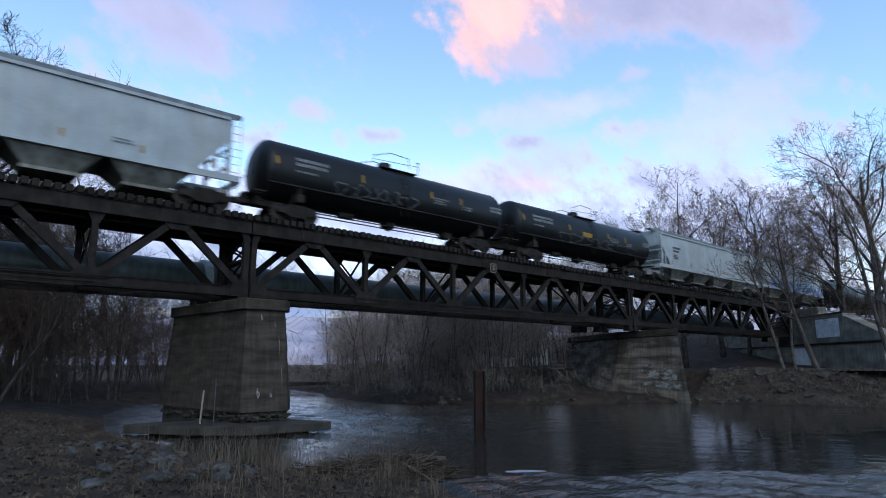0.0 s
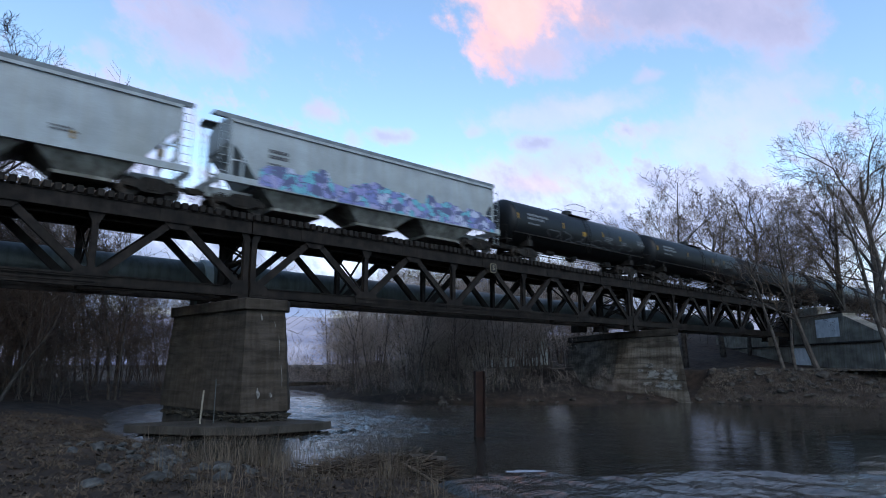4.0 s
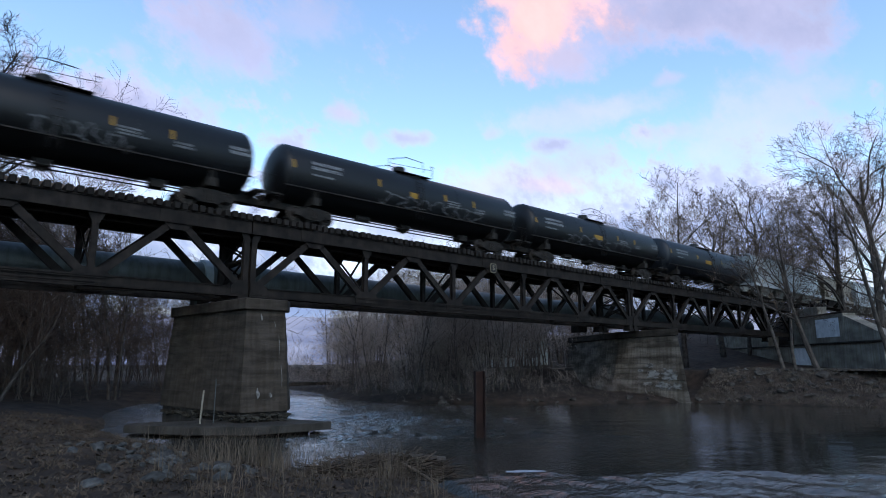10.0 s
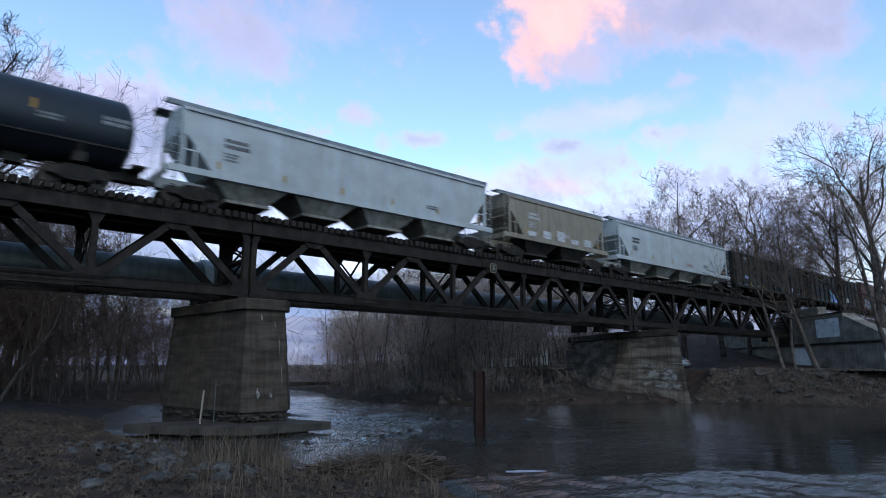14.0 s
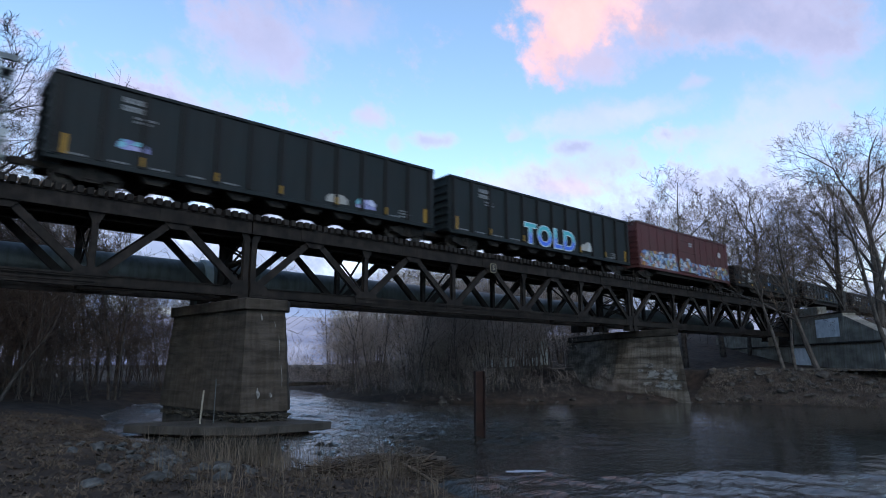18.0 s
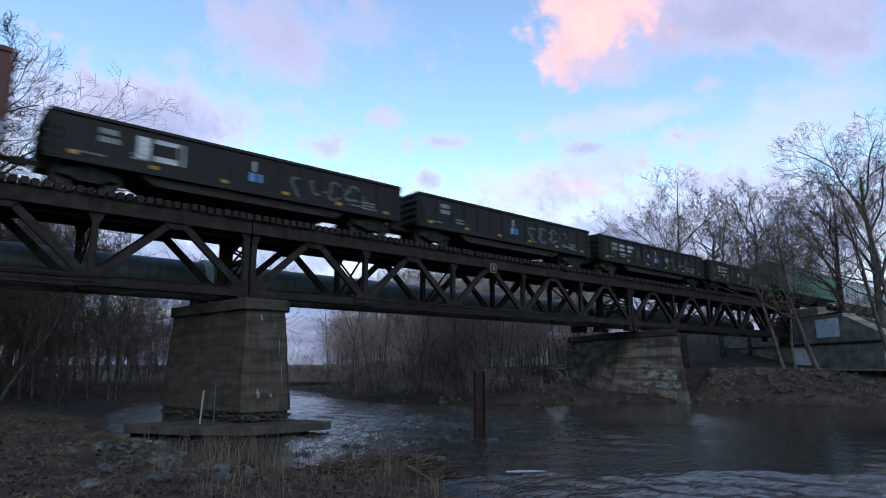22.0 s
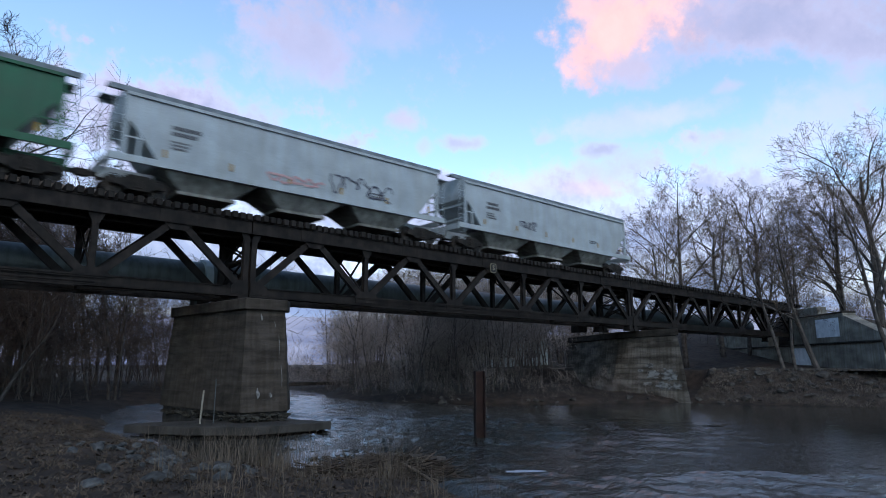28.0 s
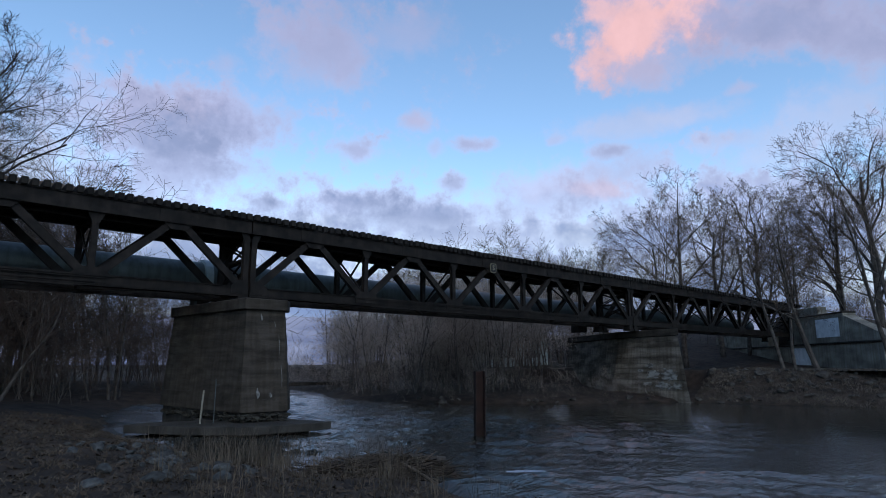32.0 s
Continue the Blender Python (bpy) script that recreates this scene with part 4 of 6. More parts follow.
    for y in (-1.5,):
        pts = [(0.1, -1.5, 1.2)] + [(0.1, -(r + 0.07) * math.cos(a), zc + (r + 0.07) * math.sin(a)) for a in np.linspace(-0.3, 1.1, 8)]
        for dx in (-0.22, 0.22):
            tube(bm, [(p[0] + dx, p[1], p[2]) for p in pts], 0.018, 5)
        for p in pts[1:]:
            tube(bm, [(p[0] - 0.22, p[1], p[2]), (p[0] + 0.22, p[1], p[2])], 0.014, 4)
    part("ladder", bm, UNDER, car)
    for s in (-1, 1):
        bm = bmesh.new()
        ladder(bm, s * (half + 0.1), -1.45, 0.55, 1.2, 0.4)
        tube(bm, [(s * (half + 0.38), -1.45, 1.2), (s * (half + 0.38), -1.45, 2.1), (s * (half + 0.1), -1.3, 2.1)], 0.02, 5)
        tube(bm, [(s * (half + 0.4), 1.45, 1.2), (s * (half + 0.4), 1.45, 2.1), (s * (half + 0.4), -1.45, 2.1)], 0.02, 5)
        part("end_grab_irons", bm, UNDER, car)

    def on_skin(rows):
        bm = bmesh.new()
        for x0, x1, z0, z1 in rows:
            k = 4
            a = [math.asin((z - zc) / r) for z in np.linspace(z0, z1, k)]
            low = [[bm.verts.new((x, -(r + 0.012) * math.cos(q), zc + (r + 0.012) * math.sin(q))) for q in a] for x in (x0, x1)]
            for i in range(k - 1):
                bm.faces.new((low[0][i], low[1][i], low[1][i + 1], low[0][i + 1]))
        return bm
    w = [(x0, x1, z0, z1) for x0, x1, _, z0, z1 in writing(rng, -half + 1.7, zc + 0.55, 0, 2, 0.17, 0.1, 2.3) + writing(rng, -half + 1.7, zc - 0.12, 0, 1, 0.1, 0.05, 1.5)
         + writing(rng, 2.3, zc + 0.1, 0, 3, 0.09, 0.05, 1.1) + writing(rng, 4.6, zc - 0.05, 0, 2, 0.1, 0.05, 0.9) + writing(rng, half - 1.5, zc + 0.35, 0, 2, 0.16, 0.06, 1.1)]
    part("stencil_lettering", on_skin(w), TANK_P, car, "dulled white stencilled lettering")["kind"] = "stuff"
    ys = [(x, x + 0.14, zc + 0.0, zc + 0.42) for x in (-half + 0.6, -2.9, 2.0, 4.4)]
    if rng.random() < 0.75:
        ys.append((-0.9 + rng.uniform(-0.5, 0.4), -0.1, zc - 0.25, zc + 0.08))
    part("reflective_stripes", on_skin(ys), YELLOW_P, car, "yellow reflective stripes")["kind"] = "stuff"
    running_gear(car, number, length, 2.7)
    return car


def covered_hopper(number, length, material, rng, label, bays=4, tall=4.72):
    car = tagged(new("covered_hopper"), label, "hopper car", "train cars")
    half = length / 2 - 0.58      # end sill
    zs, zt = 1.28, tall - 0.42    # side sill, top of the side
    w = 1.52
    cut = 2.0                     # where the slope sheet meets the side sill, from the end
    bm = bmesh.new()
    # curved side skins with slope-sheet ends
    n = 9
    zz = np.linspace(zs + 0.25, zt, n)
    hs = [half - 0.55 - (cut - 0.55) * (1 - min(1, (z - zs - 0.25) / (1.75))) ** 0.9 for z in zz]
    loops = []
    for z, h in zip(zz, hs):
        bow = w - 0.09 * ((z - 2.7) / 1.9) ** 2
        loops.append([bm.verts.new(v) for v in ((-h, -bow, z), (h, -bow, z), (h, bow, z), (-h, bow, z))])
    for a, b in zip(loops, loops[1:]):
        for i in range(4):
            bm.faces.new((a[i], a[(i + 1) % 4], b[(i + 1) % 4], b[i]))
    # roof
    prev = loops[-1]
    for y, z in ((1.25, zt + 0.2), (0.75, zt + 0.32), (0.3, zt + 0.36)):
        h = hs[-1]
        cur = [bm.verts.new(v) for v in ((-h, -y, z), (h, -y, z), (h, y, z), (-h, y, z))]
        for i in range(4):
            bm.faces.new((prev[i], prev[(i + 1) % 4], cur[(i + 1) % 4], cur[i]))
        prev = cur
    bm.faces.new(prev)
    bm.faces.new(loops[0][::-1])
    bmesh.ops.recalc_face_normals(bm, faces=bm.faces[:])
    part("body", bm, material, car)
    # side sill, top rail, corner posts
    bm = bmesh.new()
    for y in (-1, 1):
        y0, y1 = sorted((y * 1.42, y * 1.56))
        box(bm, -half, half, y0, y1, zs, zs + 0.3)
        y0, y1 = sorted((y * 1.40, y * 1.56))
        box(bm, -half + 0.55, half - 0.55, y0, y1, zt - 0.06, zt + 0.08)
    part("side_sill", bm, material, car)
    for s in (-1, 1):
        bm = bmesh.new()
        for y in (-1.46, 1.46):
            x0, x1 = sorted((s * (half - 0.55), s * (half - 0.70)))
            box(bm, x0, x1, y - 0.06, y + 0.06, zs + 0.3, zt)
            beam(bm, (s * (half - 0.6), y, zs + 1.1), (s * (half - 1.9), y, zs + 1.1), 0.05, 0.06)
            beam(bm, (s * (half - 1.2), y, zs + 0.3), (s * (half - 1.2), y, zs + 1.6), 0.05, 0.12)
        x0, x1 = sorted((s * (half - 0.1), s * half))
        box(bm, x0, x1, -1.52, 1.52, zs - 0.1, zs + 0.25)
        box(bm, min(s * (half - 2.2), s * half), max(s * (half - 2.2), s * half), -0.3, 0.3, 0.72, 1.2)
        beam(bm, (s * (half - 0.6), -1.46, zs + 0.7), (s * (half - 0.6), 1.46, zs + 0.7), 0.06, 0.1)
        beam(bm, (s * (half - 0.6), -1.46, zs + 1.6), (s * (half - 0.6), 1.46, zs + 1.6), 0.06, 0.1)
        part("end_frame", bm, material, car)
        bm = bmesh.new()
        ladder(bm, s * (half - 0.3), -1.5, 0.5, zt, 0.45)
        part("ladder", bm, material, car)
        bm = bmesh.new()
        ladder(bm, s * (half - 0.06), 0.8, 0.6, zt + 0.2, 0.45, "y")
        part("ladder", bm, material, car)
    # outlet bays; on grey cars their paint holds the shade below the body
    inner = half - 2.0
    step = 2 * inner / bays
    for i in range(bays):
        c = -inner + (i + 0.5) * step
        bm = bmesh.new()
        ring0 = [bm.verts.new((c + sx * step * 0.47, sy * 1.45, zs + 0.08)) for sx, sy in ((-1, -1), (1, -1), (1, 1), (-1, 1))]
        ring1 = [bm.verts.new((c + sx * step * 0.24, sy * 0.85, 0.52)) for sx, sy in ((-1, -1), (1, -1), (1, 1), (-1, 1))]
        for k in range(4):
            bm.faces.new((ring0[k], ring0[(k + 1) % 4], ring1[(k + 1) % 4], ring1[k]))
        bm.faces.new(ring0)
        bm.faces.new(ring1[::-1])
        box(bm, c - step * 0.28, c + step * 0.28, -0.95, 0.95, 0.40, 0.54)
        bmesh.ops.recalc_face_normals(bm, faces=bm.faces[:])
        part("outlet_bay", bm, UNDER if material is not GREY_H else HOPPER_SHADE, car, "grimy, darkened sloping discharge hopper")
    # roof walk and hatches
    bm = bmesh.new()
    for y in (-0.72, 0.72):
        box(bm, -half - 0.1, half + 0.1, y - 0.28, y + 0.28, zt + 0.45, zt + 0.50)
        for x in np.linspace(-half + 0.8, half - 0.8, 16):
            box(bm, x - 0.03, x + 0.03, y - 0.28, y + 0.28, zt + 0.2, zt + 0.45)
    part("roof_walk", bm, ROOFW, car, "grey steel roof walkway")
    for y in (-1.03, 1.03):
        bm = bmesh.new()
        box(bm, -half - 0.1, half + 0.1, y - 0.012, y + 0.012, zt + 0.27, zt + 0.5)
        for x in np.linspace(-half, half, 18):
            box(bm, x - 0.035, x + 0.035, y - 0.025, y - 0.013, zt + 0.2, zt + 0.5)
        part("walkway_fascia", bm, ROOFW, car)
    bm = bmesh.new()
    for x in np.linspace(-half + 1.6, half - 1.6, 8):
        turned(bm, "z", [(zt + 0.3, 0.32), (zt + 0.44, 0.32), (zt + 0.47, 0.2)], 14, (x, 0, 0))
    part("hatch_covers", bm, material, car)
    ink = WHITE_P if material in (GREEN_H, TAN_H) else DARK_P
    stencil(car, "stencil_lettering", writing(rng, -half + 2.5, 3.3, -1.535, 2, 0.18, 0.1, 1.3) + writing(rng, -half + 2.5, 2.6, -1.535, 3, 0.09, 0.06, 0.8)
            + writing(rng, half - 5.5, 2.2, -1.535, 2, 0.08, 0.06, 1.0), ink)
    stencil(car, "reflective_stripes", [(x, x + 0.12, -1.54, 1.75, 2.1) for x in np.linspace(-half + 2.2, half - 1.4, 6)], YELLOW_P)
    running_gear(car, number, length, 2.0 if length > 15 else 1.9)
    return car


# bay paint with underbody shade mixed into its colour, plus dirt streaks
HOPPER_SHADE = mat("shaded_bay_paint", (0.13, 0.128, 0.113), (0.29, 0.285, 0.26), 1.0, 0.8, 0, 0.2, 18, streak=0.4)
ROOFW = mat("galvanized_walkway", (0.12, 0.137, 0.15), (0.22, 0.245, 0.262), 2.0, 0.6, 0.1, 0.3, 20)


def gondola(number, length, material, rng, label, tall, ribs, high):
    car = tagged(new("gondola_car"), label, "gondola", "train cars")
    half = length / 2 - 0.62
    z0 = 1.02 if not high else 0.98
    w = 1.45
    for y in (-1, 1):
        bm = bmesh.new()
        y0, y1 = sorted((y * w, y * (w - 0.06)))
        box(bm, -half, half, y0, y1, z0 + 0.07, tall - 0.15)
        part("side_wall", bm, material, car)
        y0, y1 = sorted((y * (w + 0.08), y * (w - 0.1)))
        part("top_rail", boxes((-half, half, y0, y1, tall - 0.14, tall + 0.02), bevel=0.02), material, car)
        part("bottom_rail", boxes((-half, half, y0, y1, z0 - 0.16, z0 + 0.06), bevel=0.02), material, car)
        y0, y1 = sorted((y * (w + 0.003), y * (w + (0.14 if high else 0.05))))
        rib = mesh_of("side_rib", boxes((-0.09, 0.09, y0, y1, z0 + 0.065, tall - 0.145)))
        for x in np.linspace(-half + 0.35, half - 0.35, ribs):
            part("side_rib", rib, GON_K, car).location.x = x
    for s in (-1, 1):
        bm = bmesh.new()
        x0, x1 = sorted((s * half, s * (half - 0.06)))
        box(bm, x0, x1, -w, w, z0, tall)
        part("end_wall", bm, material, car)
        for k in range(5 if not high else 8):
            z = z0 + 0.15 + k * (tall - z0 - 0.3) / (4 if not high else 7)
            x0, x1 = sorted((s * (half + 0.003), s * (half + 0.1)))
            part("end_rib", boxes((x0, x1, -w + 0.05, w - 0.05, z - 0.05, z + 0.05)), material, car)
        bm = bmesh.new()
        ladder(bm, s * (half - 0.3), -w - 0.1, 0.5, min(tall, 2.4), 0.4)
        part("ladder", bm, material, car)
        bm = bmesh.new()
        ladder(bm, s * (half + 0.08), 1.0, 0.6, min(tall, 2.4), 0.4, "y")
        part("ladder", bm, material, car)
    bm = bmesh.new()
    box(bm, -half, half, -w + 0.07, w - 0.07, z0 - 0.02, z0 + 0.04)
    box(bm, -half, half, -0.25, 0.25, 0.7, z0 - 0.03)
    if not high:
        prism(bm, [(-half + 3.4, z0 - 0.1), (-half + 4.2, 0.45), (half - 4.2, 0.45), (half - 3.4, z0 - 0.1)], -1.3, 1.3)
    else:
        for x in np.linspace(-half + 4.2, half - 4.2, 7):
            prism(bm, [(x - 0.75, z0 - 0.1), (x - 0.3, 0.5), (x + 0.3, 0.5), (x + 0.75, z0 - 0.1)], -1.25, 1.25)
    part("underframe", bm, UNDER, car)
    stencil(car, "stencil_lettering", writing(rng, -half + 1.3 * (2 if high else 1.4), tall - 0.42, -w - 0.02, 2, 0.24, 0.12, 1.0) + writing(rng, -half + 3.1, tall - 1.2, -w - 0.02, 2, 0.1, 0.08, 0.9)
            + writing(rng, half - 2.6, z0 + 0.6, -w - 0.02, 3, 0.09, 0.07, 0.9), TANK_P)
    if high:
        bays = np.linspace(-half + 0.35, half - 0.35, ribs)
        marks = [(bays[k] - 0.06, bays[k] + 0.06, -w - 0.147, z0 + 0.15, z0 + 0.55) for k in range(2, ribs - 1, 2)]
        marks += [(x - 0.1, x + 0.1, -w - 0.02, z0 + 0.12, z0 + 0.95) for x in (bays[0] + 0.3, bays[-1] - 0.3)]
        words = []
        for k in list(range(0, 5)) + [ribs - 3]:
            words += writing(rng, bays[k] + 0.35, z0 + 0.22, -w - 0.015, 1, 0.08, 0.05, 0.9)
        stencil(car, "sill_lettering", words, TANK_P)
    else:
        marks = [(x, x + 0.34, -w - 0.06, z0 + 0.12, z0 + 0.28) for x in np.linspace(-half + 0.8, half - 1.2, 6)]
        stencil(car, "sill_lettering", writing(rng, -half + 0.9, z0 + 0.32, -w - 0.06, 1, 0.08, 0.05, 1.2) + writing(rng, half - 3.4, z0 + 0.32, -w - 0.06, 1, 0.08, 0.05, 1.2), TANK_P)
    stencil(car, "reflective_stripes", marks, YELLOW_P)
    running_gear(car, number, length, 2.3)
    return car


def boxcar(number, length, rng, label):
    car = tagged(new("boxcar"), label, "boxcar", "train cars")
    half = length / 2 - 0.72
    z0, z1, w = 0.98, 4.8, 1.48
    for y in (-1, 1):
        bm = bmesh.new()
        y0, y1 = sorted((y * w, y * (w - 0.05)))
        box(bm, -half, half, y0, y1, z0, z1)
        part("side_wall", bm, OXIDE, car)
        y0, y1 = sorted((y * (w + 0.003), y * (w + 0.02)))
        rib = mesh_of("side_rib", boxes((-0.03, 0.03, y0, y1, z0 + 0.13, z1 - 0.13)))
        for x in np.linspace(-half + 0.6, half - 0.6, 13):
            if abs(x) > 1.9:
                part("side_rib", rib, OXIDE, car).location.x = x
        y0, y1 = sorted((y * (w - 0.02), y * (w + 0.06)))
        part("top_rail", boxes((-half, half, y0, y1, z1 - 0.12, z1 + 0.02)), OXIDE, car)
        part("side_sill", boxes((-half, half, y0, y1, z0 - 0.1, z0 + 0.12)), OXIDE, car)
        y0, y1 = sorted((y * (w + 0.03), y * (w + 0.08)))
        door = part("sliding_door", boxes((-1.75, 1.75, y0, y1, z0 + 0.16, z1 - 0.2), bevel=0.01), OXIDE, car)
        y0, y1 = sorted((y * (w + 0.082), y * (w + 0.11)))
        for k in (1, 3, 5):
            z = z0 + 0.5 + k * 0.52
            part("door_rib", boxes((-1.65, 1.65, y0, y1, z - 0.03, z + 0.03)), OXIDE, door)
        bm = bmesh.new()
        tube(bm, [(1.2, y * (w + 0.14), z0 + 0.2), (1.2, y * (w + 0.14), z1 - 0.25)], 0.02, 5)
        part("locking_bar", bm, OXIDE, door)
    for s in (-1, 1):
        bm = bmesh.new()
        x0, x1 = sorted((s * half, s * (half - 0.06)))
        box(bm, x0, x1, -w, w, z0 - 0.1, z1)
        for k in range(7):
            z = z0 + 0.3 + k * 0.47
            x0, x1 = sorted((s * (half - 0.01), s * (half + 0.09)))
            box(bm, x0, x1, -w + 0.05, w - 0.05, z - 0.07, z + 0.07)
        part("end_wall", bm, OXIDE, car)
        bm = bmesh.new()
        ladder(bm, s * (half - 0.3), -w - 0.06, 0.5, 2.4, 0.4)
        part("ladder", bm, OXIDE, car)
    bm = bmesh.new()
    prism(bm, [(-half - 0.05, z1), (half + 0.05, z1), (half + 0.05, z1 + 0.06), (-half - 0.05, z1 + 0.06)], -w - 0.03, w + 0.03)
    for x in np.linspace(-half + 0.3, half - 0.3, 14):
        box(bm, x - 0.04, x + 0.04, -w, w, z1 + 0.05, z1 + 0.11)
    part("roof", bm, UNDER, car, "dark ribbed steel roof")
    bm = bmesh.new()
    box(bm, -half, half, -0.28, 0.28, 0.68, z0)
    box(bm, -half + 2.9, half - 2.9, -1.3, 1.3, 0.62, z0)
    part("underframe", bm, UNDER, car)
    running_gear(car, number, length, 2.3)
    return car


def graffiti_mat(name, palette, scale=1.6):
    """Overlapping sprayed fills: distorted cells picked from a palette, with darker outlines."""
    m = bpy.data.materials.new(name)
    m.use_nodes = True
    n, l = m.node_tree.nodes, m.node_tree.links
    b = n["Principled BSDF"]
    tc = n.new("ShaderNodeTexCoord")
    nz = n.new("ShaderNodeTexNoise")
    nz.inputs["Scale"].default_value, nz.inputs["Detail"].default_value = 1.4, 3
    l.new(tc.outputs["Object"], nz.inputs["Vector"])
    add = n.new("ShaderNodeVectorMath")
    add.operation = "MULTIPLY_ADD"
    add.inputs[1].default_value = (0.9, 0.9, 0.9)
    l.new(nz.outputs["Color"], add.inputs[0])
    l.new(tc.outputs["Object"], add.inputs[2])
    vo = n.new("ShaderNodeTexVoronoi")
    vo.inputs["Scale"].default_value = scale
    l.new(add.outputs[0], vo.inputs["Vector"])
    sep = n.new("ShaderNodeSeparateColor")
    l.new(vo.outputs["Color"], sep.inputs[0])
    ramp = n.new("ShaderNodeValToRGB")
    ramp.color_ramp.interpolation = "CONSTANT"
    el = ramp.color_ramp.elements
    el[0].color, el[0].position = (*palette[0], 1), 0.0
    el[1].color, el[1].position = (*palette[1], 1), 1.0 / len(palette)
    for i, c in enumerate(palette[2:], 2):
        el.new(i / len(palette)).color = (*c, 1)
    l.new(sep.outputs[0], ramp.inputs[0])
    ed = n.new("ShaderNodeTexVoronoi")
    ed.feature = "DISTANCE_TO_EDGE"
    ed.inputs["Scale"].default_value = scale
    l.new(add.outputs[0], ed.inputs["Vector"])
    gt = n.new("ShaderNodeMath")
    gt.operation = "GREATER_THAN"
    gt.inputs[1].default_value = 0.05
    l.new(ed.outputs["Distance"], gt.inputs[0])
    mx = n.new("ShaderNodeMix")
    mx.data_type = "RGBA"
    l.new(gt.outputs[0], mx.inputs["Factor"])
    mx.inputs["A"].default_value = (*palette[-1], 1)
    l.new(ramp.outputs[0], mx.inputs["B"])
    l.new(mx.outputs["Result"], b.inputs["Base Color"])
    b.inputs["Roughness"].default_value = 0.6
    return m


def graffiti(car, rng, x0, x1, z0, z1, y, material, label, ragged=0.35, tilt=0.0):
    """A sprayed band with an uneven upper edge and ends."""
    bm = bmesh.new()
    n = max(6, int((x1 - x0) / 0.22))
    low, top = [], []
    h = 0.7
    for i in range(n + 1):
        x = x0 + (x1 - x0) * i / n
        if i % 3 == 0:
            h = rng.uniform(1 - ragged, 1)
        e = min(1, 8.0 * min(i, n - i) / n + 0.6)
        low.append(bm.verts.new((x, y, z0 + rng.uniform(0, 0.06))))
        top.append(bm.verts.new((x + rng.uniform(-0.05, 0.05), y, z0 + (z1 - z0) * h * e + rng.uniform(-0.04, 0.04))))
    for i in range(n):
        bm.faces.new((low[i], low[i + 1], top[i + 1], top[i]))
    ob = part("graffiti", bm, material, car, label)
    ob["kind"] = "stuff"
    return ob


def scribble(car, rng, x0, x1, z0, z1, material, label, skin, loops=5, w=0.05):
    """Looping spray lines as flat ribbons; skin(z) gives the side's y."""
    bm = bmesh.new()
    for k in range(loops):
        cx = x0 + (x1 - x0) * (k + 0.5) / loops
        rx, rz = (x1 - x0) / loops * rng.uniform(0.4, 0.62), (z1 - z0) * rng.uniform(0.3, 0.5)
        cz = (z0 + z1) / 2 + rng.uniform(-0.1, 0.1) * (z1 - z0)
        a0, turn = rng.uniform(0, 6.3), rng.uniform(3.2, 6.5)
        prev = None
        for i in range(15):
            a = a0 + turn * i / 14
            sq = 1 + 0.25 * math.sin(3 * a + k)
            x, z = cx + rx * sq * math.cos(a), cz + rz * sq * math.sin(a)
            dx, dz = -math.sin(a) * rx, math.cos(a) * rz
            q = math.hypot(dx, dz)
            nx, nz = -dz / q * w, dx / q * w
            cur = [bm.verts.new((x + nx * s, skin(z + nz * s), z + nz * s)) for s in (-1, 1)]
            if prev:
                bm.faces.new((prev[0], cur[0], cur[1], prev[1]))
            prev = cur
    ob = part("graffiti", bm, material, car, label)
    ob["kind"] = "stuff"
    return ob


def letters(text, size, at, materials, car, label):
    """Fat sprayed letters with a pale outline behind a blue fill."""
    for k, (m, grow, dy) in enumerate(materials):
        fc = bpy.data.curves.new("letters", "FONT")
        fc.body, fc.size, fc.offset, fc.extrude = text, size, grow, 0.002
        fc.space_character = 1.18
        fo = bpy.data.objects.new("letters", fc)
        scene.collection.objects.link(fo)
        bpy.context.view_layer.update()
        me = bpy.data.meshes.new_from_object(fo.evaluated_get(bpy.context.evaluated_depsgraph_get()))
        bpy.data.objects.remove(fo)
        me.materials.clear()
        ob = part("graffiti_letters", me, m, car, label if not k else "")
        ob.location, ob.rotation_euler = (at[0], at[1] - dy, at[2]), (radians(90), 0, 0)


# couplings between the cars at 0 s, as x along the track; the train runs towards -x
SPEED = 15.07
ENDS = [-8.3, 11.5, 29.7, 48.0, 69.5, 89.4, 107.4, 126.1, 144.8, 163.1, 181.7, 200.1, 218.0, 239.4, 252.4, 273.7, 294.8, 315.9, 334.0, 352.6, 370.7, 388.9, 405.4, 426.6, 446.3, 466.5]
cars = []
rng = random.Random(5)
